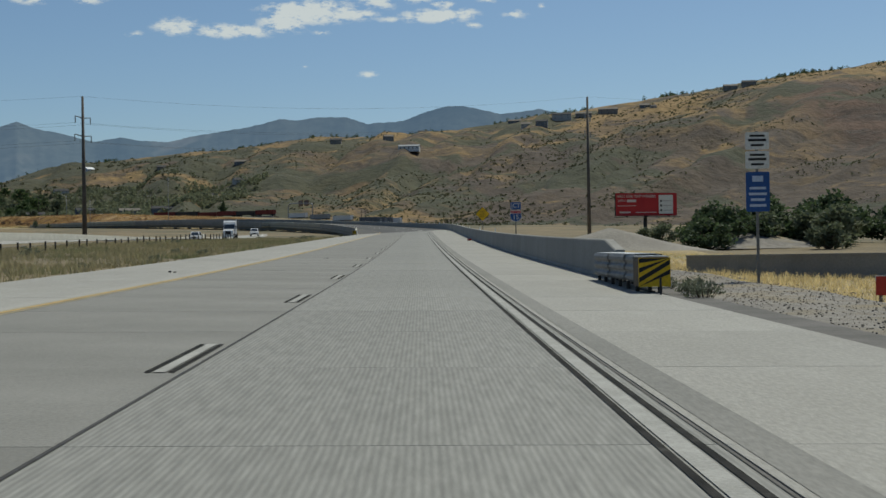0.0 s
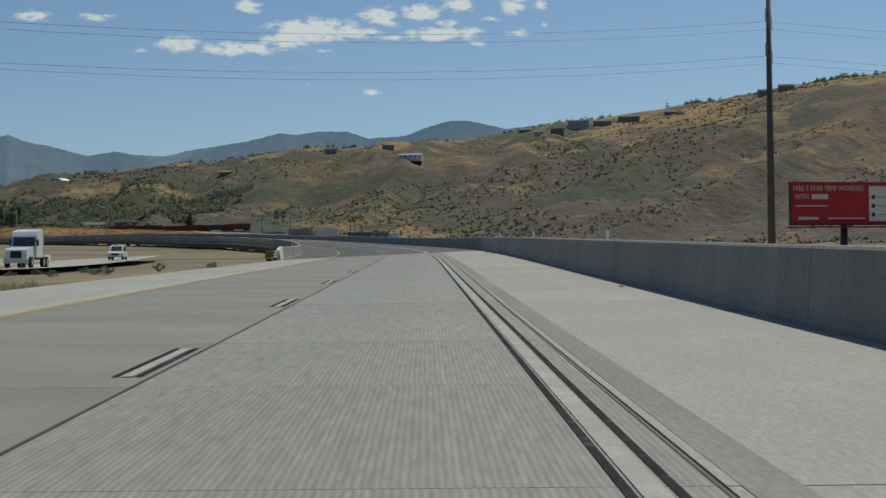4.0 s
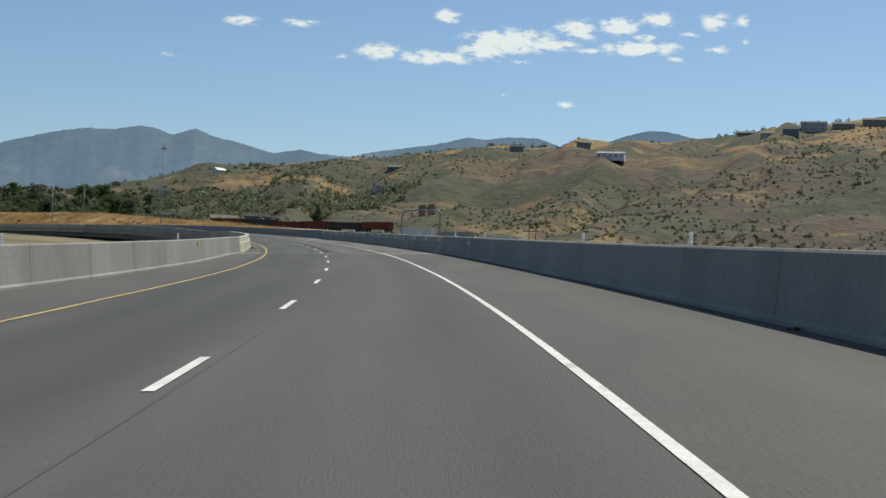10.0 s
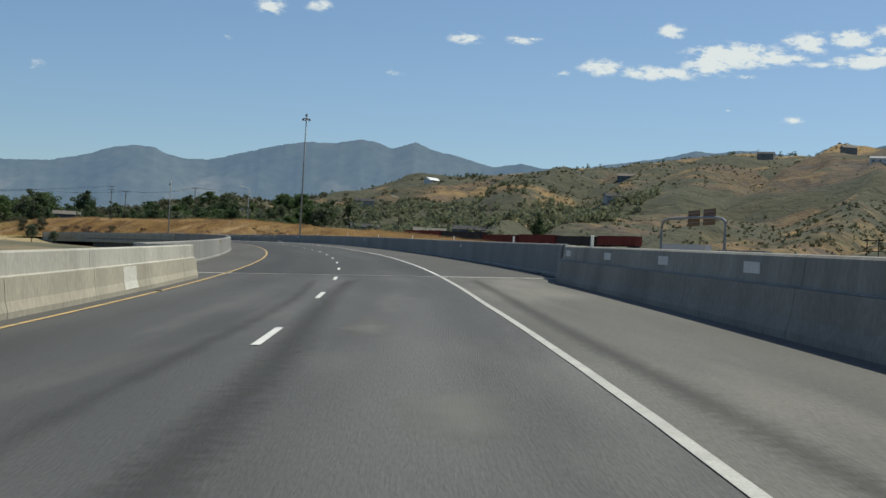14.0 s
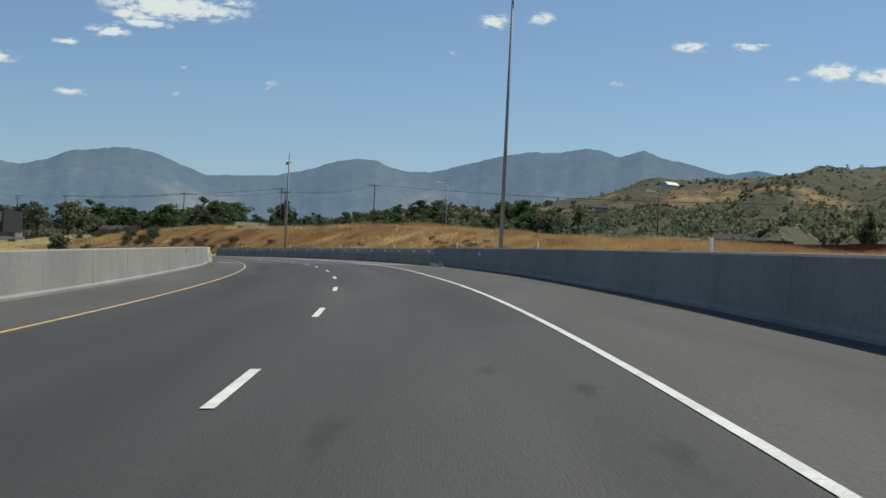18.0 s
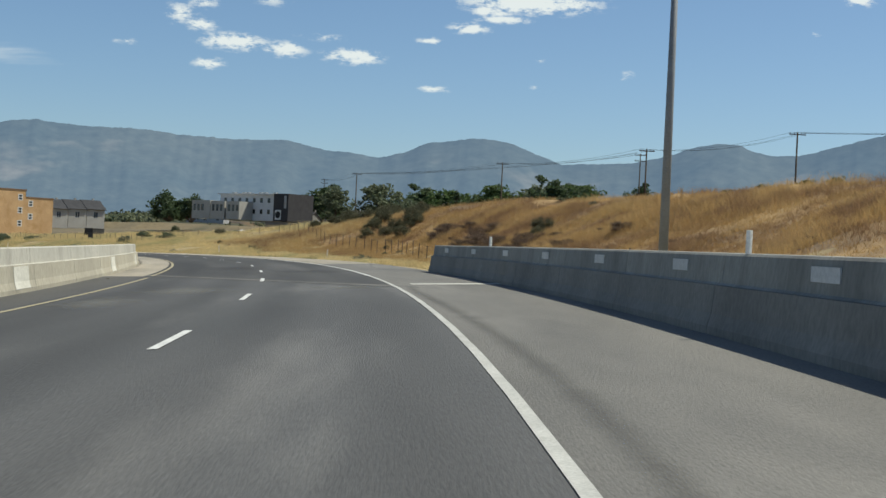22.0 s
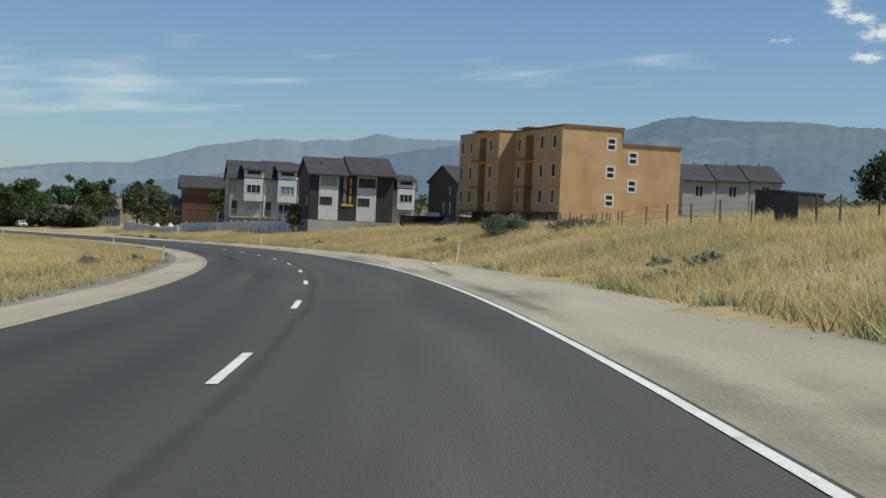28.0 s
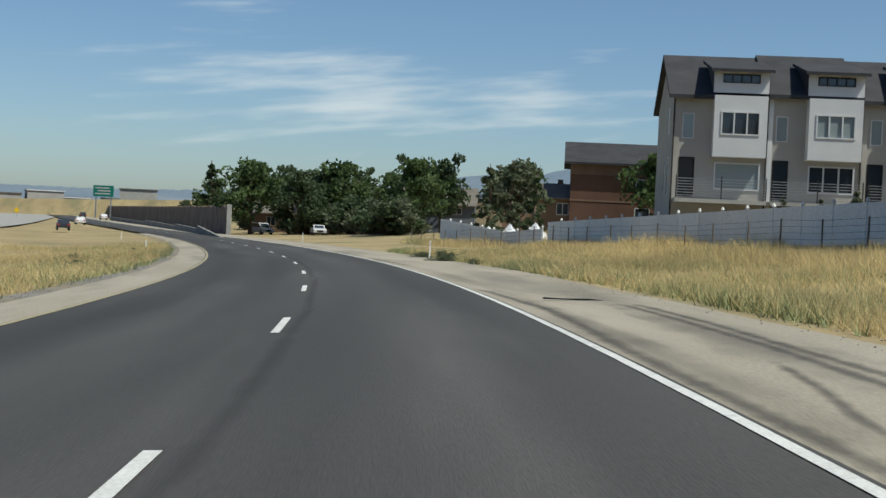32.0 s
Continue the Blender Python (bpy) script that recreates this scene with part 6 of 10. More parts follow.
def crash_cushion(m, length, bays, label, rail, flip=1):
    c = thing("crash_cushion", m, label, "crash cushion")
    w = 0.56
    prof = [(0.0, 0.22), (0.045, 0.27), (0.045, 0.33), (0.0, 0.38), (0.0, 0.42), (0.045, 0.47), (0.045, 0.53), (0.0, 0.58), (0.0, 0.62), (0.045, 0.67), (0.045, 0.73), (0.0, 0.80)]
    for side in (-1, 1):
        for i in range(bays):
            y0, y1 = 0.75 + (length - 0.75) * i / bays, 0.75 + (length - 0.75) * (i + 1) / bays + 0.12
            ww = w / 2 + 0.05 * i / bays + 0.012 * (i % 2)
            vs = [(side * (ww + a), y, b) for y in (y0, y1) for a, b in prof] + [(side * (ww + a - 0.012), y, b) for y in (y0, y1) for a, b in prof]
            k = len(prof)
            fs = []
            for j in range(k - 1):
                fs += [(j, j + 1, k + j + 1, k + j), (2 * k + j, 3 * k + j, 3 * k + j + 1, 2 * k + j + 1)]
            fs += [(0, k, 3 * k, 2 * k), (k - 1, 3 * k - 1, 4 * k - 1, 2 * k - 1)]
            part("fender_panel", Geo().add(vs, fs), rail, c, "corrugated steel fender panel")
    for i in range(bays + 1):
        y = 0.8 + (length - 0.85) * i / bays
        part("diaphragm", Geo().box(-w / 2 + 0.02, w / 2 - 0.02, y - 0.03, y + 0.03, 0.18, 0.78), M_GALV, c)
        for x in (-0.24, 0.24):
            part("leg", Geo().box(x - 0.04, x + 0.04, y - 0.05, y + 0.05, -0.06, 0.2), M_DARK, c)
    part("base_rail", Geo().box(-0.06, 0.06, 0.3, length, -0.06, 0.03), M_DARK, c)
    part("cover", Geo().box(-w / 2 - 0.02, w / 2 + 0.02, 1.6, length, 0.795, 0.81), M_GALV, c, "pale bleached top cover")
    part("nose", Geo().prism([(-0.33, 0.14), (0.33, 0.14), (0.33, 0.66), (0.29, 0.74), (-0.29, 0.74), (-0.33, 0.66)], 0.0, 0.74), M_NOSE, c, "brown weathered nose box")
    part("nose_hood", Geo().box(-0.31, 0.31, 0.03, 1.5, 0.742, 0.765), M_GALV, c)
    chevron(c, 0.66, 0.60, -0.03, 0.13)
    return c


# dull galvanising, darkened for the cushion's shaded side; sign posts share it
M_DULLGALV = material("dull_shaded_galvanising", (0.143, 0.143, 0.139), (0.20, 0.20, 0.197), 2.0, 20.0, 0.6, 0.5, bump=0.1)
M_NOSE = material("weathered_brown_nose", (0.10, 0.075, 0.05), (0.15, 0.11, 0.07), 3.0, 20.0, 0.85)
crash_cushion(at(27.6, 7.15, 0.0, -1.0), 7.7, 5, "galvanised crash cushion with striped nose at the barrier's end", M_DULLGALV)
crash_cushion(at(237.0, -8.75, 0.0, 1.5), 6.4, 5, "pale galvanised crash cushion with striped nose before the parapet", M_GALV)
solo("footing_pad", Geo().box(-0.55, 0.55, -0.5, 8.2, -0.4, -0.05), M_FOUND, "pale concrete pad under the crash cushion", "pad", kind="structure", m=at(27.3, 7.15, 0, -1.0))


def flat_sign(parent, name, w, h, x, z, mat, label, t=0.012, r=0.05, y=-0.06):
    n = 5
    pts = []
    for cx, cz, a0 in ((w / 2 - r, h / 2 - r, 0), (-w / 2 + r, h / 2 - r, 90), (-w / 2 + r, -h / 2 + r, 180), (w / 2 - r, -h / 2 + r, 270)):
        pts += [(x + cx + r * math.cos(radians(a0 + 90 * i / n)), z + cz + r * math.sin(radians(a0 + 90 * i / n))) for i in range(n + 1)]
    return part(name, Geo().prism(pts, y - t, y), mat, parent, label)


def bars(parent, x, z, rows, mat, y, name="text_bar"):
    for dx, dz, w, h in rows:
        part(name, Geo().box(x + dx - w / 2, x + dx + w / 2, y - 0.004, y - 0.001, z + dz - h / 2, z + dz + h / 2), mat, parent, "unreadable line of writing")


# roadside sign with two white plates over a blue one
sg = thing("road_sign", at(37, 11.7, 0.0, 0, True), "steel post with two white plates and a blue plate", "road sign")
zb_ = sg.matrix_world.translation.z
top_ = 4.25 - zb_
part("post", Geo().box(-0.035, 0.035, -0.03, 0.03, -0.4, top_), M_DULLGALV, sg)
for k_ in range(2):
    z_ = top_ - 0.27 - k_ * 0.53
    p_ = flat_sign(sg, "sign_plate", 0.66, 0.48, 0, z_, M_SIGNWHITE, "white plate with black writing")
    bars(p_, 0, z_, ((0, 0.14, 0.42, 0.06), (0, 0.02, 0.5, 0.07), (0, -0.12, 0.36, 0.06)), M_BLACK, -0.072)
z_ = top_ - 1.68
p_ = flat_sign(sg, "sign_plate", 0.66, 1.1, 0, z_, M_SIGNBLUE, "blue plate with pale symbols")
bars(p_, 0, z_, ((0, 0.36, 0.3, 0.16), (0, 0.1, 0.46, 0.07), (0, -0.06, 0.5, 0.07), (0, -0.22, 0.4, 0.07), (0, -0.38, 0.46, 0.07)), M_BLUEPRINT, -0.072)
part("footing", Geo().box(-0.6, 0.6, -0.35, 0.35, -0.3, 0.14), M_FOUND, sg, "pale concrete footing block")
red_ = thing("marker_panel", at(31.5, 13.2, 0.0, 8, True), "small red and white marker board on a post in the grass", "marker")
part("post", Geo().box(-0.03, 0.03, -0.03, 0.03, -0.3, 0.9), M_POST, red_)
part("panel", Geo().box(-0.14, 0.14, -0.05, -0.03, 0.55, 1.0), M_REDPL, red_, "red panel")
part("panel_trim", Geo().box(-0.15, 0.15, -0.049, -0.028, 0.9, 1.02), M_SIGNWHITE, red_, "white top band")
solo("junction_box", Geo().box(-0.55, 0.55, -0.4, 0.4, -0.2, 0.16).box(-0.5, 0.5, -0.36, 0.36, 0.16, 0.2), M_FOUND, "low grey concrete junction box in the grass", "junction box", m=at(28, 12.4, 0.0, 10, True))

# route shield with its junction plate
sg = thing("route_sign", at(91, 8.9, 0.0, 0, True), "blue junction plate and shield reading JCT INTERSTATE 15", "road sign")
zb_ = sg.matrix_world.translation.z
part("post", Geo().box(-0.035, 0.035, -0.035, 0.035, -0.4, 4.12 - zb_), M_DULLGALV, sg)
z_ = 3.88 - zb_
p_ = flat_sign(sg, "junction_plate", 0.70, 0.49, 0, z_, M_SIGNBLUE, "blue plate lettered JCT")
written("JCT", 0.44, M_SIGNWHITE, p_, pose(0, -0.075, z_, 90), label="white letters", squeeze=0.9)
z_ = 3.19 - zb_
half_ = [(0.0, 0.37), (0.16, 0.405), (0.30, 0.40), (0.385, 0.22), (0.405, 0.0), (0.37, -0.17), (0.25, -0.31), (0.0, -0.41)]
shield_ = lambda k: [(k * x, z_ + k * q) for x, q in half_[::-1]] + [(-k * x, z_ + k * q) for x, q in half_[1:-1]]
p_ = part("shield", Geo().prism(shield_(1.0), -0.075, -0.062), M_SIGNWHITE, sg, "white-edged route shield")
part("shield_field", Geo().prism([(x, min(q, z_ + 0.16)) for x, q in shield_(0.94)], -0.080, -0.076), M_SIGNBLUE, p_, "blue field")
part("shield_band", Geo().box(-0.345, 0.345, -0.080, -0.076, z_ + 0.185, z_ + 0.355), M_SIGNRED, p_, "red band")
written("INTERSTATE", 0.115, M_SIGNWHITE, p_, pose(0, -0.083, z_ + 0.27, 90), label="white letters", depth=0.002)
written("15", 0.46, M_SIGNWHITE, p_, pose(0, -0.084, z_ - 0.09, 90), label="white numerals", depth=0.003)

# yellow warning diamond
sg = thing("warning_sign", Matrix.Translation((6.55, 147.6, 0.0)), "yellow diamond warning sign reading BRIDGE ICES BEFORE ROAD", "road sign")
part("post", Geo().box(-0.04, 0.04, -0.04, 0.04, -0.8, 5.4), M_DULLGALV, sg)
d_ = 0.77
part("border", Geo().prism([(0, 4.7 - d_), (d_, 4.7), (0, 4.7 + d_), (-d_, 4.7)], -0.062, -0.05), M_BLACK, sg, "thin black border")
d_ = 0.745
p_ = part("sign_face", Geo().prism([(0, 4.7 - d_), (d_, 4.7), (0, 4.7 + d_), (-d_, 4.7)], -0.068, -0.0625), M_SIGNYEL, sg, "yellow face")
for k_, (txt, sz) in enumerate((("BRIDGE", 0.20), ("ICES", 0.20), ("BEFORE", 0.20), ("ROAD", 0.20))):
    written(txt, sz, M_BLACK, p_, pose(0, -0.071, 4.7 + (0.28, 0.09, -0.10, -0.29)[k_], 90), label="black letters", depth=0.002)

# billboard on one pole
bb = thing("billboard", Matrix.Translation((40.8, 283.4, 0.0)) @ Matrix.Rotation(math.atan2(3.5, 13.7), 4, "Z"), "red billboard about temporary workers on a dark pole", "billboard")
gb_ = gz(47.5, 285.2)
part("pole", Geo().rod((7.0, 0.6, gb_ - 1), (7.0, 0.6, 7.2), 0.42, 0.40, 14), M_DARK, bb, "dark steel pole", True)
part("backing", Geo().box(0, 14.14, 0.05, 0.5, 7.0, 11.9), M_DARK, bb)
p_ = part("face", Geo().box(0.05, 14.1, 0.0, 0.048, 7.05, 11.85), M_BILLRED, bb, "red printed face")
part("catwalk", Geo().box(-0.2, 14.6, -0.9, 0.4, 6.72, 6.84), M_DARK, bb)
for x_ in np.linspace(0.3, 13.8, 7):
    part("catwalk_bracket", Geo().rod((x_, 0.3, 6.7), (x_, -0.85, 6.76), 0.05, 0.05, 6), M_DARK, bb)
for x_ in (2.2, 7.0, 11.8):
    part("flood_lamp", Geo().box(x_ - 0.18, x_ + 0.18, -1.0, -0.75, 6.86, 7.02).rod((x_, -0.85, 6.76), (x_, -0.85, 6.9), 0.03), M_DARK, bb)
written("HIRE 5 STAR TEMP WORKERS", 0.82, M_BAR, p_, pose(4.75, -0.03, 11.15, 90), label="white headline", depth=0.02, squeeze=0.83)
written("WITH", 0.82, M_BAR, p_, pose(1.35, -0.03, 10.2, 90), label="white headline", depth=0.02, squeeze=0.83)
for x0_, x1_, z0_, z1_ in ((2.6, 4.7, 9.95, 10.5), (0.5, 4.6, 9.12, 9.24), (0.9, 3.4, 7.62, 7.95), (4.6, 9.4, 7.7, 7.85)):
    part("print_bar", Geo().box(x0_, x1_, -0.02, -0.002, z0_, z1_), M_BAR, p_, "plain bar of print")
w_ = part("white_panel", Geo().box(9.9, 13.2, -0.03, -0.002, 7.45, 11.45), M_SIGNWHITE, p_, "white panel with grey print")
for k_ in range(3):
    part("print_mark", Geo().rod((10.45, -0.034, 10.2 - k_ * 1.0), (10.45, -0.028, 10.2 - k_ * 1.0), 0.26, 0.26, 10), M_DARK, w_)
    part("print_bar", Geo().box(10.95, 12.8, -0.034, -0.031, 10.1 - k_ * 1.0, 10.28 - k_ * 1.0), M_GREYPRINT, w_, "plain bar of print")


# transmission poles and wires
def sag(p, q, drop, n=10):
    return [(p[0] + (q[0] - p[0]) * i / n, p[1] + (q[1] - p[1]) * i / n, p[2] + (q[2] - p[2]) * i / n - drop * 4 * (i / n) * (1 - i / n)) for i in range(n + 1)]


def wire(p, q, drop, r, label="dark overhead power cable", name="power_cable"):
    solo(name, Geo().tube(sag(p, q, drop), r, 4), M_CABLE, label, "cable", "overhead cables")


def transmission_pole(x, y, top, arms, turn, label):
    g = gz(x, y)
    t_ = thing("transmission_pole", Matrix.Translation((x, y, g)) @ Matrix.Rotation(radians(turn), 4, "Z"), label, "utility pole", "transmission poles")
    part("pole", Geo().rod((0, 0, -1), (0, 0, top - g), 0.42, 0.2, 12), M_WSTEEL, t_, "", True)
    part("base_plate", Geo().rod((0, 0, -0.2), (0, 0, 0.25), 0.8, 0.8, 12), M_FOUND, t_)
    tips = []
    for za, ln in arms:
        a_ = part("cross_arm", Geo().rod((-ln, 0, za - g + 0.25), (0, 0, za - g), 0.06, 0.11, 6).rod((0, 0, za - g), (ln, 0, za - g + 0.25), 0.11, 0.06, 6), M_WSTEEL, t_)
        for sx in (-1, 1):
            part("insulator", Geo().rod((sx * ln, 0, za - g + 0.25), (sx * ln, 0, za - g - 0.9), 0.09, 0.09, 6), M_GREYPOLE, a_)
            tips.append(t_.matrix_world @ Vector((sx * ln, 0, za - g - 0.9)))
    tips.append(t_.matrix_world @ Vector((0, 0, top - g)))
    return tips


tpa = transmission_pole(32, 258, 29.6, ((25.9, 2.2), (22.7, 2.4)), 70, "tall weathered steel transmission pole with two cross-arms")
tpb = transmission_pole(-57.6, 228.7, 27.7, ((24.0, 2.2), (20.9, 2.4)), 70, "tall weathered steel transmission pole with two cross-arms")
for a_, b_ in zip(tpa, tpb):
    wire(a_, b_, 2.2, 0.012)
    wire(a_, a_ + Vector((230, 70, 6)), 4.0, 0.012)
    wire(b_, b_ + Vector((-230, -70, -3)), 4.0, 0.012)

# low wall, chain fence and heap beyond the first barrier
for k_ in range(4):
    lw_ = ref(66 - k_ * 3, 15.5 + k_ * 14, 0)
    lw2_ = ref(66 - (k_ + 1) * 3, 15.5 + (k_ + 1) * 14, 0)
    z_ = min(gz(lw_.x, lw_.y), gz(lw2_.x, lw2_.y))
    ln_ = (lw2_ - lw_).length
    ob_ = solo("retaining_wall", Geo().box(0, ln_ - 0.02, -0.15, 0.15, -0.6, 0.45 - z_).box(-0.01, ln_ - 0.01, -0.2, 0.2, 0.45 - z_, 0.56 - z_), M_WALL, "low grey concrete wall beyond dry grass", "wall", "low walls", "structure", m=Matrix.Translation((lw_.x, lw_.y, z_)) @ Matrix.Rotation(math.atan2(lw2_.y - lw_.y, lw2_.x - lw_.x), 4, "Z"))


def heap(x, y, rx, ry, h, mat, name, label, turn=0.0, seed=3):
    vs, fs = [], []
    n, k = 40, 12
    for j in range(k + 1):
        q = j / k
        for i in range(n):
            a = 2 * math.pi * i / n
            e = 1 + 0.22 * float(fbm(math.cos(a) * 1.5 + seed, math.sin(a) * 1.5 + q * 2, 3))
            vs.append((math.cos(a) * rx * q * e, math.sin(a) * ry * q * e, h * (1 - q) ** 1.15 * (1 + 0.25 * float(fbm(math.cos(a) * q * 2 + 9, math.sin(a) * q * 2 + seed, 3))) - 0.3 * q))
    for j in range(k):
        for i in range(n):
            fs.append((j * n + i, (j + 1) * n + i, (j + 1) * n + (i + 1) % n, j * n + (i + 1) % n))
    return solo(name, mesh_of(name, vs, fs, mat, True), mat, label, "heap", m=spot(x, y, 0, turn))


p_ = ref(138, 22)
heap(p_.x, p_.y, 11, 8, 2.4, M_PILE, "spoil_mound", "pale grey gravel heap behind the barrier", -10)
p_ = ref(150, 40)
heap(p_.x, p_.y, 10, 7, 1.5, M_GRAVEL, "earth_mound", "low brown earth heap beyond the barrier", 20, 8)


# posts and fences
def fence_line(pts, spacing, height, mat, label, wires=3, sides=6, r=0.06, name="post_fence", wire_r=0.008, lean=0.02, seed=4):
    rr = random.Random(seed)
    f_ = thing(name, Matrix.Translation((pts[0][0], pts[0][1], gz(*pts[0][:2]))), label, "fence")
    o = f_.matrix_world.translation
    tops = []
    for (x0, y0), (x1, y1) in zip(pts[:-1], pts[1:]):
        n = max(1, int(math.hypot(x1 - x0, y1 - y0) / spacing))
        for i in range(n):
            x, y = x0 + (x1 - x0) * i / n + rr.uniform(-.1, .1), y0 + (y1 - y0) * i / n + rr.uniform(-.1, .1)
            b = Vector((x, y, gz(x, y))) - o
            h = height * rr.uniform(0.93, 1.07)
            t = b + Vector((rr.uniform(-lean, lean) * h, rr.uniform(-lean, lean) * h, h))
            part("post", Geo().rod(b - Vector((0, 0, 0.4)), t, r, r * 0.9, sides), mat, f_)
            tops.append((b, t))
    for k in range(wires):
        q = (k + 1) / (wires + 0.25)
        part("wire", Geo().tube([b.lerp(t, q) for b, t in tops], wire_r, 3), M_WIRE, f_, "thin fence wire")
    return f_


def su_pts(rows):
    return [(ref(s, u).x, ref(s, u).y) for s, u in rows]


fence_line(su_pts([(10, -21.5), (60, -21.8), (130, -23.2), (200, -24.5)]), 3.1, 1.15, M_DARK, "dark steel guard posts between the two roadways", 1, 6, 0.075, "guard_fence", 0.015, 0.01)
fence_line(su_pts([(775, 19.3), (795, 19.6), (813, 19.8), (826, 20.6), (839, 22.2), (849, 23.4), (866, 24.6), (883, 27.6), (897, 29.8)]), 2.7, 1.5, M_POST, "weathered post and wire fence below the golden bank", 4, 6, 0.042, wire_r=0.005, lean=0.05)
fence_line(su_pts([(897, 29.8), (905, 20.5), (917, 16.2), (926, 16.9), (946, 18.4), (964, 17.4), (980, 21.0), (1010, 24), (1030, 27)]), 2.7, 1.2, M_POST, "low post and wire fence in dry grass before the townhouses", 4, 6, 0.042, wire_r=0.005, lean=0.05)
ft_ = thing("fence_tarp", at(946.2, 18.3, 0, 90, True), "dark mesh sheet tied to the wire fence", "tarp")
part("sheet", Geo().box(-1.15, 1.15, -0.015, 0.015, 0.12, 1.22), M_DARK, ft_)
for x_ in (-1.1, 0.0, 1.1):
    part("tie", Geo().box(x_ - 0.03, x_ + 0.03, -0.04, 0.03, 1.16, 1.26), M_DARK, ft_)
fence_line([(-470, 824.0), (-482.5, 824.6), (-522, 816.4), (-551, 809.5)], 3.0, 1.3, M_POST, "thin post and mesh fence before the white fence", 5, 5, 0.04, "wire_fence")

# braced corner posts in the fence
gt_ = thing("fence_brace", at(813.3, 19.75, 0, 90, True), "rusty braced corner posts in the wire fence", "fence brace")
for x_ in (0.0, 2.5, 5.0, 7.6, 10.4):
    part("post", Geo().rod((-x_, 0, -0.4), (-x_, 0, 1.45 if x_ else 1.65), 0.055, 0.05, 7), M_RUST, gt_)
part("rail", Geo().rod((0, 0, 0.75), (-2.5, 0, 0.62), 0.035, 0.035, 6), M_RUST, gt_)
part("rail", Geo().rod((-2.5, 0, 1.35), (-10.4, 0, 1.3), 0.03, 0.03, 6), M_RUST, gt_)


def delineator(s, u, label, tilt=0.0, yellow=False, h=1.1):
    d = thing("delineator_post", at(s, u, 0, 0, True) @ Matrix.Rotation(radians(tilt), 4, "Y"), label, "delineator", "delineator posts")
    part("post", Geo().prism([(-0.04, -0.3), (0.04, -0.3), (0.04, h - 0.05), (0.0, h), (-0.04, h - 0.05)], -0.015, 0.015), M_WHITEPL, d)
    part("reflector", Geo().box(-0.034, 0.034, -0.021, -0.016, h - 0.26, h - 0.08), M_SIGNYEL if yellow else M_PLATE, d, "yellow reflector" if yellow else "pale reflector")


delineator(808.3, 8.3, "slim white roadside delineator post in dry grass", 2, h=0.95)
for s_, u_, t_ in ((853, 8.1, -4), (894.5, 7.7, 2), (955, 7.1, 6), (1030, 7.1, -2), (1088, 6.6, 1), (1150, 7.2, 0)):
    delineator(s_, u_, "slim white roadside delineator post in dry grass", t_)
for s_, u_, t_ in ((967, -5.9, 2), (1036, -6.5, -3), (1117, -7.4, 0), (1165, -8.8, 1)):
    delineator(s_, u_, "slim white delineator post with yellow reflector", t_, True)
sm_ = thing("striped_marker", at(26.9, 7.15, 0.0), "thin dark marker post by the crash cushion", "marker")
part("post", Geo().box(-0.02, 0.02, -0.02, 0.02, -0.1, 0.35), M_DARK, sm_)


# lamps and masts
def high_mast(x, y, top, label):
    g = gz(x, y)
    m_ = thing("high_mast_lamp", Matrix.Translation((x, y, g)), label, "light mast", "high masts")
    h = top - g
    part("pole", Geo().rod((0, 0, -0.5), (0, 0, h), 0.18, 0.09, 12), M_GREYPOLE, m_, "", True)
    part("base_flange", Geo().rod((0, 0, -0.2), (0, 0, 0.25), 0.7, 0.7, 12), M_FOUND, m_)
    ring = Geo()
    for i in range(12):
        a, b = 2 * math.pi * i / 12, 2 * math.pi * (i + 1) / 12
        ring.rod((math.cos(a) * 0.45, math.sin(a) * 0.45, h - 0.55), (math.cos(b) * 0.45, math.sin(b) * 0.45, h - 0.55), 0.05, 0.05, 6)
    for i in range(3):
        a = 2 * math.pi * i / 3
        ring.rod((0, 0, h - 0.4), (math.cos(a) * 0.45, math.sin(a) * 0.45, h - 0.55), 0.04, 0.04, 6)
    part("ring", ring, M_GREYPOLE, m_)
    part("cap", Geo().rod((0, 0, h - 0.1), (0, 0, h + 0.3), 0.25, 0.16, 10), M_GREYPOLE, m_)
    for i in range(6):
        a = 2 * math.pi * i / 6
        c, s = math.cos(a), math.sin(a)
        part("lamp_head", Geo().rod((c * 0.45, s * 0.45, h - 0.56), (c * 0.62, s * 0.62, h - 0.62), 0.06, 0.1, 8).rod((c * 0.62, s * 0.62, h - 0.5), (c * 0.62, s * 0.62, h - 0.85), 0.13, 0.2, 8), M_GREYPOLE, m_)


high_mast(-126.9, 669.4, 37.6, "tall grey high-mast light pole with a ring of lamps")
cp_ = thing("camera_pole", Matrix.Translation((-177.5, 716.6, gz(-177.5, 716.6))), "slim grey pole with small arms behind the parapet", "pole")
hp_ = 29.1 - gz(-177.5, 716.6)
part("pole", Geo().rod((0, 0, -0.5), (0, 0, hp_), 0.17, 0.09, 10), M_GREYPOLE, cp_, "", True)
part("arm", Geo().rod((-0.35, 0, hp_ - 0.9), (0.35, 0, hp_ - 0.9), 0.05, 0.05, 6), M_GREYPOLE, cp_)
part("camera_dome", Geo().rod((-0.3, 0, hp_ - 1.2), (-0.3, 0, hp_ - 0.92), 0.14, 0.12, 8), M_DARK, cp_)
part("aerial", Geo().rod((0, 0, hp_), (0, 0, hp_ + 0.5), 0.03, 0.02, 5), M_DARK, cp_)
high_mast(-66.5, 118, 33.5, "grey high-mast light pole beside the opposite roadway")


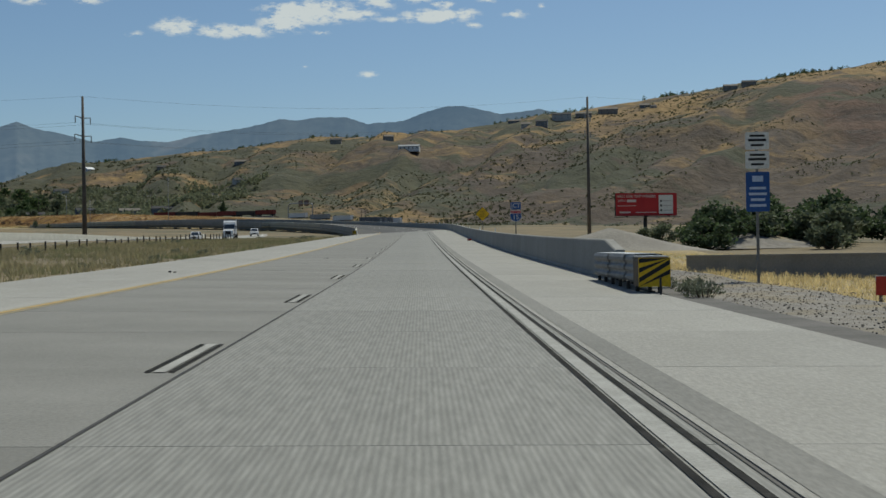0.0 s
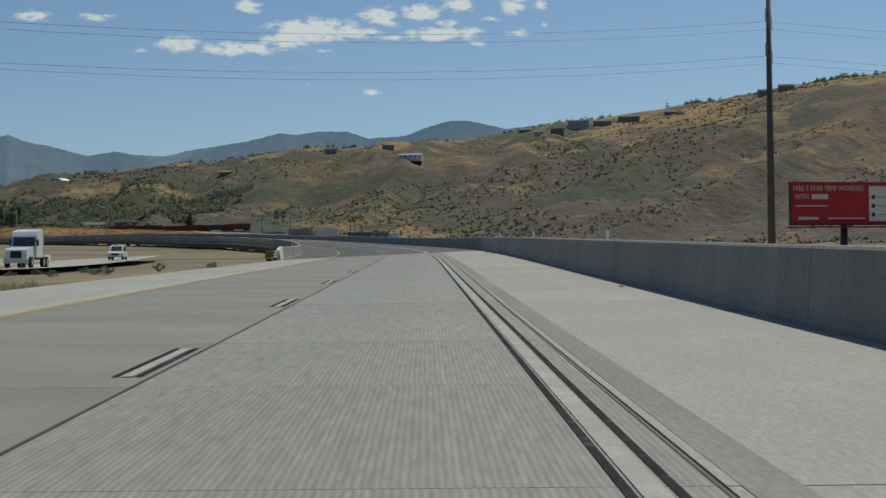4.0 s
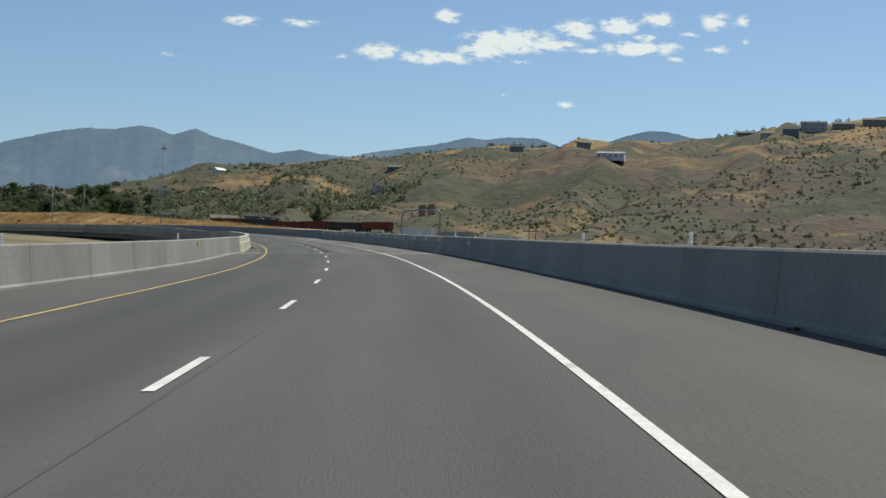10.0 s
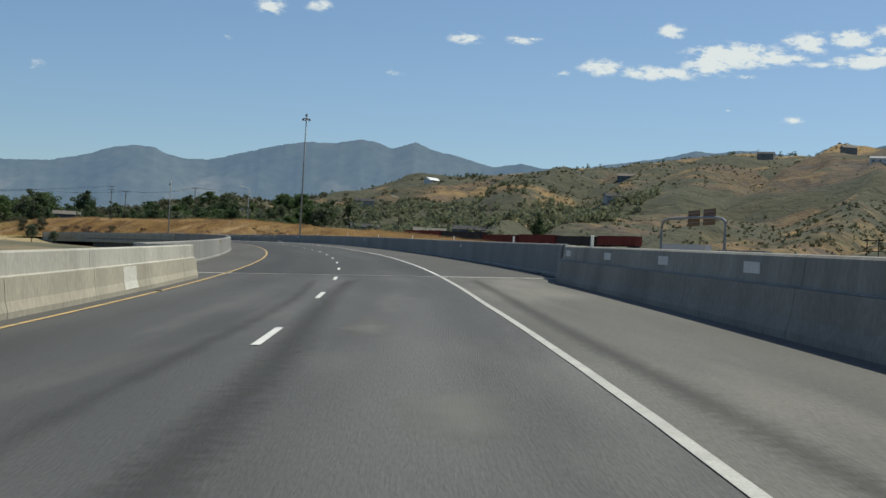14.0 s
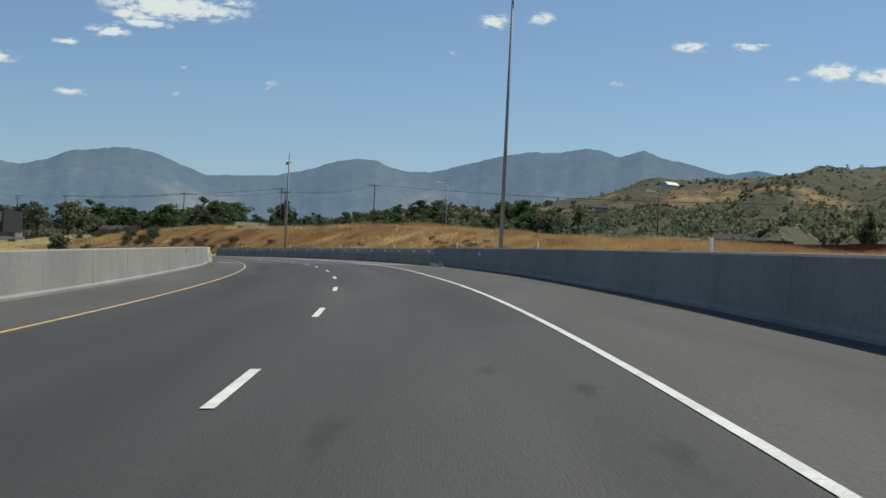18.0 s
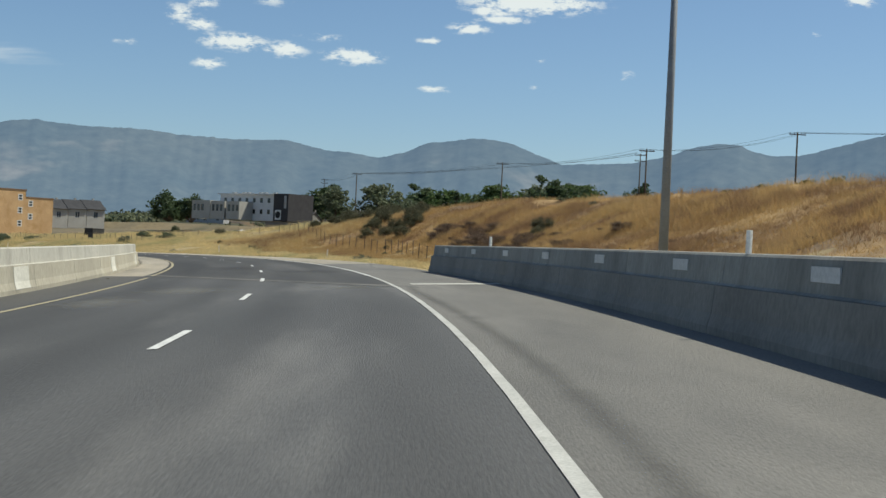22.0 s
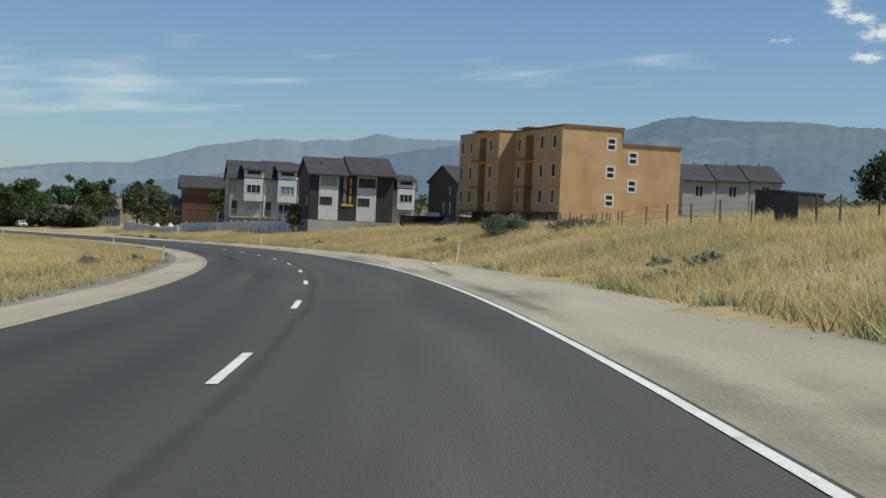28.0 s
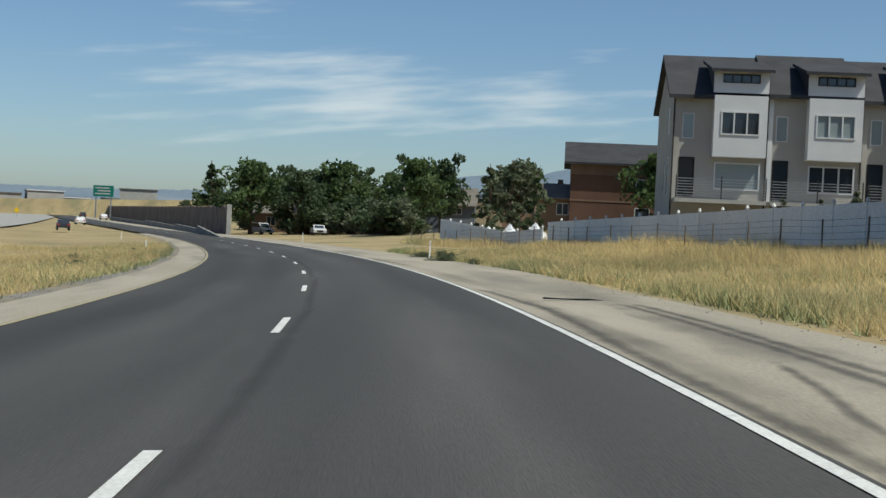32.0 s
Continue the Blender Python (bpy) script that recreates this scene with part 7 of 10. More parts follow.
def utility_pole(x, y, top, label, arms=1, turn=30.0, mat=None, lamp=False):
    g = gz(x, y)
    mat = mat or M_WOODPOLE
    m_ = thing("utility_pole", Matrix.Translation((x, y, g)) @ Matrix.Rotation(radians(turn), 4, "Z"), label, "utility pole", "utility poles")
    h = top - g
    part("pole", Geo().rod((0, 0, -0.8), (0, 0, h), 0.19, 0.12, 8), mat, m_, "", True)
    for k in range(arms):
        z = h - 0.35 - k * 1.3
        a_ = part("cross_arm", Geo().box(-1.35, 1.35, -0.14, -0.03, z - 0.07, z + 0.07), mat, m_)
        for xx in (-1.2, -0.55, 0.55, 1.2):
            part("insulator", Geo().rod((xx, -0.08, z + 0.07), (xx, -0.08, z + 0.3), 0.045, 0.06, 6), M_GREYPOLE, a_)
    if lamp:
        part("lamp_arm", Geo().tube([(0, 0, h - 0.2), (0.9, 0, h + 0.35), (2.0, 0, h + 0.5)], 0.06, 6), M_WHITEPL, m_, "white lamp arm")
        # head large and white: the sun's glint on it put into the colour
        part("lamp_head", Geo().prism([(1.9, h + 0.35), (3.1, h + 0.4), (3.0, h + 0.68), (1.95, h + 0.8)], -0.3, 0.3), M_WHITEPL, m_, "lamp head whitened for a sun glint")
    return m_


UP = [(-246, 861, 37.0), (-272, 861, 35.0), (-336, 903.5, 37.0), (-319, 931, 41.0), (-523, 1028, 43.0), (-405, 928, 37.0)]
for x_, y_, t_ in UP:
    utility_pole(x_, y_, t_, "brown wooden utility pole with cross-arm and insulators", 2 if t_ > 40 else 1, 55)
utility_pole(-231, 871, 38.0, "slim grey street lamp pole beyond the grass bank", 0, 200, M_GREYPOLE, True)
utility_pole(-174, 862, 36.0, "slim grey street lamp pole beyond the grass bank", 0, 210, M_WOODPOLE, True)
for (x0, y0, z0), (x1, y1, z1) in ((UP[0], UP[1]), (UP[1], UP[2]), (UP[2], UP[5]), (UP[5], UP[4]), (UP[0], (-120, 800, 30)), (UP[3], UP[5])):
    for d_ in (-1.2, 0.55, 1.2):
        wire((x0 + d_ * 0.57, y0 + d_ * 0.82, z0 - 0.1), (x1 + d_ * 0.57, y1 + d_ * 0.82, z1 - 0.1), 1.0, 0.016)


# railway wagons
def wagon(x0, y0, x1, y1, base, mat, label, h=3.6, tank=False):
    ln = math.hypot(x1 - x0, y1 - y0) - 0.9
    w_ = thing("railway_wagon", Matrix.Translation((x0, y0, base)) @ Matrix.Rotation(math.atan2(y1 - y0, x1 - x0), 4, "Z"), label, "wagon", "railway wagons")
    if tank:
        g = Geo().rod((0.6, 0, 2.5), (ln - 0.6, 0, 2.5), 1.45, 1.45, 18).rod((0.1, 0, 2.5), (0.6, 0, 2.5), 0.9, 1.45, 18).rod((ln - 0.6, 0, 2.5), (ln - 0.1, 0, 2.5), 1.45, 0.9, 18)
        part("tank", g, mat, w_, "", True)
        part("dome", Geo().rod((ln / 2, 0, 3.8), (ln / 2, 0, 4.2), 0.5, 0.5, 10), mat, w_)
    else:
        part("body", Geo().box(0, ln, -1.45, 1.45, 1.15, h).box(-0.05, ln + 0.05, -1.5, 1.5, h, h + 0.14), mat, w_)
        for i in range(int(ln / 1.3) + 1):
            for sy in (-1.5, 1.45):
                x = i * 1.3
                part("rib", Geo().box(x, x + 0.14, sy, sy + 0.05, 1.2, h - 0.002), mat, w_)
    part("frame", Geo().box(-0.4, ln + 0.4, -0.5, 0.5, 0.9, 1.148), M_DARK, w_)
    for x in (1.6, ln - 1.6):
        b_ = part("bogie", Geo().box(x - 1.3, x + 1.3, -1.1, 1.1, 0.5, 0.88), M_DARK, w_)
        for dx in (-0.9, 0.9):
            for sy in (-0.85, 0.72):
                part("wheel", Geo().rod((x + dx, sy, 0.46), (x + dx, sy + 0.13, 0.46), 0.46, 0.46, 14), M_DARK, b_)


WG = [(-204, 884), (-188.5, 876), (-173, 868), (-157.5, 859), (-141.6, 849.7), (-128.5, 842.3), (-115.5, 834.8), (-102.5, 827.4), (-90, 820)]
rl_ = thing("railway_track", None, "gravel railway bank with steel rails behind the grass", "railway", kind="structure")
for k_ in range(len(WG) - 1):
    (x0, y0), (x1, y1) = WG[k_], WG[k_ + 1]
    b_ = 21.6 + max(0.0, (-140 - x0) * 0.03)
    if k_ >= 2:
        wagon(x0, y0, x1, y1, b_, M_TRAIN if k_ % 3 else M_TRAINDK, ("rust-red covered railway wagon", "rust-red covered railway wagon", "rust-red open railway wagon")[k_ % 3] if k_ % 3 else "dark weathered railway wagon", 3.3 + 0.25 * (k_ % 2), False)
    t_ = Matrix.Translation((x0, y0, b_)) @ Matrix.Rotation(math.atan2(y1 - y0, x1 - x0), 4, "Z")
    ln_ = math.hypot(x1 - x0, y1 - y0)
    g_ = Geo().prism([(-8, -6.0), (8, -6.0), (1.7, -0.14), (-1.7, -0.14)], 0, ln_)
    me_ = g_.mesh("ballast", M_GRAVEL)
    me_.transform(t_ @ Matrix.Rotation(radians(-90), 4, "Z"))
    part("ballast", me_, M_GRAVEL, rl_)
    for sy in (-0.75, 0.72):
        me_ = Geo().box(0, ln_, sy, sy + 0.07, -0.14, 0.0).mesh("rail", M_DARK)
        me_.transform(t_)
        part("rail", me_, M_DARK, rl_)

# sign gantry and containers beyond the viaduct
ga_ = thing("sign_gantry", Matrix.Translation((-75, 746, gz(-75, 746))) @ Matrix.Rotation(math.atan2(-30, 16), 4, "Z"), "grey steel arch gantry over the far roadway", "gantry")
hg_ = 25.6 - gz(-75, 746)
part("leg", Geo().rod((0, 0, -1), (0, 0, hg_ - 1), 0.3, 0.24, 10), M_GREYPOLE, ga_)
part("leg", Geo().rod((34, 0, -1), (34, 0, hg_ - 1), 0.3, 0.24, 10), M_GREYPOLE, ga_)
part("arch_beam", Geo().tube([(0, 0, hg_ - 1.2), (0.5, 0, hg_ - 0.3), (2, 0, hg_ + 0.35), (5, 0, hg_ + 0.6), (17, 0, hg_ + 0.4), (30, 0, hg_ - 0.1), (32.5, 0, hg_ - 0.4), (33.6, 0, hg_ - 0.8), (34, 0, hg_ - 1.3)], 0.3, 10), M_GREYPOLE, ga_, "bent steel tube", True)
for x_, w_ in ((14, 6.0), (22, 6.0)):
    sp_ = part("sign_panel", Geo().box(x_, x_ + w_, 0.35, 0.5, hg_ - 1.3, hg_ + 1.9), M_BROWNTRIM, ga_, "brown back of a road sign panel")
    for z_ in (-0.6, 0.4, 1.3):
        part("stiffener", Geo().box(x_ + 0.1, x_ + w_ - 0.1, 0.26, 0.345, hg_ + z_, hg_ + z_ + 0.12), M_GREYPOLE, sp_)
tb_ = thing("transformer_box", spot(-20, 700, 0.0, -32), "green-grey steel transformer cabinet beyond the viaduct", "cabinet")
part("cabinet", Geo().box(-4, 4, -1.5, 1.5, -0.5, 3.0), M_BLUEGREY, tb_)
part("lid", Geo().box(-4.15, 4.15, -1.65, 1.65, 3.0, 3.15), M_GREYPOLE, tb_)
for x_ in (-2.4, 0.8):
    part("door", Geo().box(x_, x_ + 1.6, -1.55, -1.505, 0.1, 2.7), M_GREYPOLE, tb_)
pf_ = thing("switch_frame", spot(-32, 716, 0.0, -32), "dark steel switch frame beyond the viaduct", "frame")
for x_ in (-1.2, 1.2):
    part("post", Geo().rod((x_, 0, -0.5), (x_, 0, 8.0), 0.12, 0.1, 6), M_DARK, pf_)
for z_ in (5.6, 7.6):
    part("cross_arm", Geo().box(-2.2, 2.2, -0.08, 0.08, z_, z_ + 0.16), M_DARK, pf_)
sh_ = thing("barn", spot(-431, 1112, -0.1, 33), "brown timber barn on the wooded rise", "barn")
part("wall", Geo().box(0, 17, 0, 10, -3, 7.0), M_BROWNTRIM, sh_)
part("roof", Geo().box(-0.6, 17.6, -0.6, 10.6, 7.0, 7.6), M_DARK, sh_)
part("door", Geo().box(11, 14, -0.08, -0.004, 0.0, 4.0), M_DARK, sh_)


def container(x, y, turn, ln, mat, label, h=2.6, w=2.45):
    c = thing("shipping_container", spot(x, y, 0.12, turn), label, "container", "containers")
    n = int(ln / 0.3)
    for sy in (-1, 1):
        vs = [(ln * i / n, sy * (w / 2 + (0.018 if (i // 2) % 2 else -0.018)), z) for i in range(n + 1) for z in (0.15, h - 0.1)]
        fs = [(2 * i, 2 * i + 2, 2 * i + 3, 2 * i + 1)[::-sy] for i in range(n)]
        part("corrugated_side", Geo().add(vs, fs), mat, c)
    part("roof", Geo().box(0, ln, -w / 2, w / 2, h - 0.1, h), mat, c)
    part("floor_frame", Geo().box(0, ln, -w / 2, w / 2, -0.3, 0.15), M_DARK, c)
    for x0 in (0.0, ln - 0.06):
        part("end_door", Geo().box(x0, x0 + 0.06, -w / 2 + 0.05, w / 2 - 0.05, 0.15, h - 0.1), mat, c)


for k_, (x_, y_) in enumerate(((-75, 751), (-62, 743), (-49, 735), (-34, 725), (-22, 717))):
    container(x_, y_, -32, 12.0, (M_WHITEPANEL, M_GREYPOLE, M_WHITEPANEL, M_BLUEGREY, M_WHITEPANEL)[k_], ("white storage container", "grey storage container", "white storage container", "blue-grey storage container", "white storage container")[k_] + " beyond the viaduct")


# vehicles
def rounded(poly, r, n=3):
    out = []
    k = len(poly)
    for i in range(k):
        p, a, b = Vector(poly[i]), Vector(poly[i - 1]), Vector(poly[(i + 1) % k])
        d0, d1 = (a - p), (b - p)
        q = min(r, d0.length * 0.45, d1.length * 0.45)
        s, e = p + d0.normalized() * q, p + d1.normalized() * q
        for j in range(n + 1):
            f = j / n
            out.append(tuple(s.lerp(p, f).lerp(p.lerp(e, f), f)))
    return out


def wheel_set(parent, xs, half, r, w=0.24):
    for x in xs:
        for sy in (-1, 1):
            t_ = part("tyre", Geo().rod((x, sy * half, r), (x, sy * (half - w), r), r, r, 16), M_TYRERUB, parent)
            part("rim", Geo().rod((x, sy * (half + 0.012), r), (x, sy * (half - 0.05), r), r * 0.6, r * 0.55, 12), M_GALV, t_, "silver rim")


def car(m, paint, label, kind="suv"):
    """Runs along +x."""
    c = thing("car", m, label, "car", "cars")
    L_, h = (4.7, 1.72) if kind == "suv" else (4.6, 1.45)
    low = rounded([(0, 0.35), (L_, 0.35), (L_, 0.82), (L_ - 0.95, 1.0), (0.05, 1.02)], 0.16)
    cab = [(0.12, 1.0), (L_ - 1.05, 1.0), (L_ - 1.85, h - 0.06), (L_ - 2.2, h), (0.55, h), (0.3, h - 0.08)]
    if kind != "suv":
        cab = [(0.45, 1.0), (L_ - 1.15, 1.0), (L_ - 1.95, h - 0.06), (L_ - 2.3, h), (1.4, h), (1.0, h - 0.08)]
    part("body", Geo().prism(low, -0.9, 0.9), paint, c)
    part("cabin", Geo().prism(rounded(cab, 0.12), -0.76, 0.76), paint, c)
    part("side_window", Geo().prism([(0.6, 1.06), (L_ - 1.35, 1.06), (L_ - 1.95, h - 0.12), (0.75, h - 0.12)], -0.772, -0.764), M_GLASS, c, "dark glass")
    part("side_window", Geo().prism([(0.6, 1.06), (L_ - 1.35, 1.06), (L_ - 1.95, h - 0.12), (0.75, h - 0.12)], 0.764, 0.772), M_GLASS, c, "dark glass")
    a, b = cab[1], cab[2]
    part("windscreen", Geo().add([(a[0] - 0.05, -0.66, a[1] + 0.06), (a[0] - 0.05, 0.66, a[1] + 0.06), (b[0] + 0.06, 0.6, b[1] - 0.03), (b[0] + 0.06, -0.6, b[1] - 0.03), (a[0] - 0.1, -0.66, a[1] + 0.05), (a[0] - 0.1, 0.66, a[1] + 0.05), (b[0], 0.6, b[1] - 0.05), (b[0], -0.6, b[1] - 0.05)], [(0, 1, 2, 3), (7, 6, 5, 4), (0, 4, 5, 1), (1, 5, 6, 2), (2, 6, 7, 3), (3, 7, 4, 0)]), M_GLASS, c, "dark windscreen")
    for sy in (-0.68, 0.68):
        part("headlight", Geo().box(L_ - 0.06, L_ + 0.012, sy - 0.18, sy + 0.18, 0.64, 0.78), M_PLATE, c, "clear headlight")
        part("tail_light", Geo().box(-0.012, 0.05, sy - 0.16, sy + 0.16, 0.7, 0.9), M_REDPL, c, "red tail light")
    part("grille", Geo().box(L_ - 0.02, L_ + 0.015, -0.42, 0.42, 0.5, 0.75), M_BLACK, c, "dark grille")
    wheel_set(c, (0.85, L_ - 0.95), 0.9, 0.34)
    return c


def lorry(m, label, trailer=True):
    c = thing("lorry", m, label, "lorry")
    part("chassis", Geo().box(-13.5 if trailer else -4.5, 5.4, -0.5, 0.5, 0.75, 1.05), M_DARK, c)
    part("cab", Geo().prism(rounded([(0, 0.95), (2.6, 0.95), (2.6, 1.9), (2.3, 2.9), (1.9, 3.4), (0.1, 3.6), (0, 3.5)], 0.15), -1.15, 1.15), M_CARWHITE, c)
    part("bonnet", Geo().prism(rounded([(2.6, 0.6), (5.5, 0.6), (5.5, 1.55), (5.2, 1.75), (2.6, 1.95)], 0.15), -0.95, 0.95), M_CARWHITE, c)
    part("windscreen", Geo().add([(2.62, -1.0, 2.0), (2.62, 1.0, 2.0), (2.36, 1.0, 2.8), (2.36, -1.0, 2.8), (2.5, -1.0, 1.98), (2.5, 1.0, 1.98), (2.25, 1.0, 2.78), (2.25, -1.0, 2.78)], [(0, 1, 2, 3), (7, 6, 5, 4), (0, 4, 5, 1), (1, 5, 6, 2), (2, 6, 7, 3), (3, 7, 4, 0)]), M_GLASS, c, "dark windscreen")
    part("grille", Geo().box(5.48, 5.53, -0.5, 0.5, 0.85, 1.5), M_BLACK, c, "dark grille")
    part("bumper", Geo().box(5.4, 5.62, -1.1, 1.1, 0.4, 0.72), M_GALV, c, "chrome bumper")
    for sy in (-0.75, 0.75):
        part("headlight", Geo().box(5.48, 5.54, sy - 0.15, sy + 0.15, 1.0, 1.2), M_PLATE, c)
        part("exhaust_stack", Geo().rod((-0.15, sy * 1.5, 1.0), (-0.15, sy * 1.5, 3.9), 0.07, 0.07, 8), M_GALV, c, "chrome stack")
        part("mirror", Geo().box(2.4, 2.5, sy * 1.62 - 0.1, sy * 1.62 + 0.1, 2.0, 2.6), M_DARK, c)
    if trailer:
        part("trailer", Geo().box(-13.8, -0.6, -1.28, 1.28, 1.15, 4.0), M_WHITEPANEL, c, "pale box trailer")
    wheel_set(c, (4.4, -0.2, -1.5) + ((-11.3, -12.6) if trailer else ()), 1.2, 0.5, 0.3)
    return c


def road_pose(s, u, h=0.27, back=True):
    """A vehicle's pose, nose towards the camera where back is true."""
    return at(s, u, h, -90 if back else 90)


lorry(road_pose(262, -33.0), "white tractor lorry with long bonnet on the opposite roadway", False)
car(road_pose(246, -37.5), M_CARWHITE, "white sports utility car on the opposite roadway")
car(road_pose(300, -30.2), M_CARWHITE, "white car on the opposite roadway")
for s_, u_, mt_, lb_ in ((1217, -13.6, M_CARDARK, "dark blue car on the freeway"), (1291, -7.0, M_CARWHITE, "white car on the freeway"), (1424, 4.0, M_CARDARK, "dark car on the freeway"), (1388, 6.5, M_CARWHITE, "white car on the freeway"), (1524, 0.7, M_CARDARK, "dark car on the freeway"), (1310, -40, M_CARWHITE, "white car on the freeway")):
    car(at(s_, u_, 0.0, 90), mt_, lb_, "saloon")

# debris along the parapets and shoulders
_rd = random.Random(8)


def debris(s, u, size, mat, label, n=5):
    g = Geo()
    for i in range(n):
        a, r = _rd.uniform(0, 6.28), size * _rd.uniform(0.1, 0.7)
        x, y = math.cos(a) * r, math.sin(a) * r
        q, w = size * _rd.uniform(0.12, 0.3), size * _rd.uniform(0.1, 0.3)
        t = _rd.uniform(0, 3.14)
        c, s2 = math.cos(t), math.sin(t)
        vs = [(x + c * dx * q - s2 * dy * w, y + s2 * dx * q + c * dy * w, z) for z in (0.003, size * _rd.uniform(0.05, 0.25)) for dx, dy in ((-1, -1), (1, -0.7), (0.8, 1), (-0.9, 0.8))]
        g.add(vs, [(3, 2, 1, 0), (4, 5, 6, 7), (0, 1, 5, 4), (1, 2, 6, 5), (2, 3, 7, 6), (3, 0, 4, 7)])
    solo("debris", g, mat, label, "litter", "road litter", m=at(s, u, 0.004))


rb_ = thing("plastic_crate", at(126.4, 7.05, 0.004, 12) @ Matrix.Scale(0.7, 4), "broken red plastic crate at the barrier's foot", "crate")
part("crate", Geo().box(-0.24, 0.24, -0.16, 0.16, 0.0, 0.03).box(-0.24, -0.21, -0.16, 0.16, 0.03, 0.27).box(0.21, 0.24, -0.16, 0.16, 0.03, 0.22).box(-0.21, 0.21, -0.16, -0.13, 0.03, 0.25).box(-0.21, 0.21, 0.13, 0.16, 0.03, 0.25), M_REDPL, rb_)
for z_ in (0.08, 0.15):
    part("slot", Geo().box(-0.16, 0.16, -0.164, -0.161, z_, z_ + 0.03), M_DARK, rb_)
sc_ = thing("metal_scrap", at(658.2, 6.55, 0.006, 4), "crumpled silvery sheet scrap at the parapet's foot", "litter")
part("sheet", Geo().add([(-0.34, -0.05, 0.0), (0.05, -0.12, 0.0), (0.3, -0.04, 0.0), (0.3, 0.1, 0.0), (-0.3, 0.14, 0.0), (-0.4, -0.07, 0.24), (-0.02, -0.13, 0.17), (0.22, -0.06, 0.3), (0.33, 0.08, 0.12), (-0.34, 0.12, 0.2)], [(0, 1, 6, 5), (1, 2, 7, 6), (2, 3, 8, 7), (3, 4, 9, 8), (4, 0, 5, 9), (4, 3, 2, 1, 0), (5, 6, 9), (6, 7, 8), (6, 8, 9)]), M_SCRAP, sc_)
part("flap", Geo().add([(0.34, 0.02, 0.0), (0.5, 0.0, 0.0), (0.5, 0.12, 0.0), (0.34, 0.14, 0.0), (0.35, 0.02, 0.05), (0.49, 0.0, 0.02), (0.49, 0.12, 0.03), (0.35, 0.14, 0.06)], [(3, 2, 1, 0), (4, 5, 6, 7), (0, 1, 5, 4), (1, 2, 6, 5), (2, 3, 7, 6), (3, 0, 4, 7)]), M_SCRAP, sc_)
tt_ = thing("tyre_tread", at(1050.3, 5.1, 0.006, 0), "flat strip of torn black tyre tread", "litter")
part("strip", Geo().prism([(-0.58, 0.0), (0.55, 0.0), (0.6, 0.015), (0.3, 0.035), (-0.2, 0.02), (-0.56, 0.03)], -0.06, 0.05), M_BLACK, tt_)
debris(42, -5.4, 0.22, M_BLACK, "black tyre scrap on the shoulder", 4)
debris(62, -2.0, 0.14, M_BLACK, "small black scrap on the lane", 3)
debris(957, 6.3, 0.3, M_WHITEPL, "white paper scrap on the sandy shoulder", 4)
for k_ in range(46):
    s_ = _rd.choice((_rd.uniform(36, 240), _rd.uniform(250, 760), _rd.uniform(250, 760)))
    if _rd.random() < 0.6:
        u_ = rw(s_) - _rd.uniform(0.08, 0.5)
    else:
        u_ = lw(max(s_, 250)) + _rd.uniform(0.1, 0.5) if s_ > 250 else rw(s_) - 0.2
    debris(s_, u_, _rd.uniform(0.08, 0.2), _rd.choice((M_BLACK, M_STONE, M_POST, M_STONE)), "small bits of gravel and rubber at the parapet's foot", 5)

# ---- buildings ----
def base_frame(x, y, z, ax, ay):
    """A pose with local x along (ax, ay), y into the building, z up."""
    return Matrix.Translation((x, y, z)) @ Matrix.Rotation(math.atan2(ay, ax), 4, "Z")


def wall_geo(x0, x1, z0, z1, y, t, holes=()):
    """An upright wall in local x and z with rectangular holes through its thickness."""
    xs = sorted({x0, x1, *[q for h in holes for q in h[:2]]})
    zs = sorted({z0, z1, *[q for h in holes for q in h[2:4]]})
    g = Geo()
    for a, b in zip(xs[:-1], xs[1:]):
        for c, d in zip(zs[:-1], zs[1:]):
            if any(h[0] <= (a + b) / 2 <= h[1] and h[2] <= (c + d) / 2 <= h[3] for h in holes):
                continue
            g.add([(a, y, c), (b, y, c), (b, y, d), (a, y, d)], [(0, 1, 2, 3)])
            g.add([(a, y + t, c), (b, y + t, c), (b, y + t, d), (a, y + t, d)], [(3, 2, 1, 0)])
    for a, b, c, d, flip in [(x0, x1, z0, z1, True)] + [(*h[:4], False) for h in holes]:
        fs = [(0, 1, 5, 4), (1, 2, 6, 5), (2, 3, 7, 6), (3, 0, 4, 7)]
        g.add([(a, y, c), (b, y, c), (b, y, d), (a, y, d), (a, y + t, c), (b, y + t, c), (b, y + t, d), (a, y + t, d)], [f[::-1] for f in fs] if flip else fs)
    return g.weld()


def side_swap(g, x):
    """Turns a wall built on local x and z so that it runs along y at the given x, its face towards +x."""
    g.v = [(x - q[1], q[0], q[2]) for q in g.v]
    return g


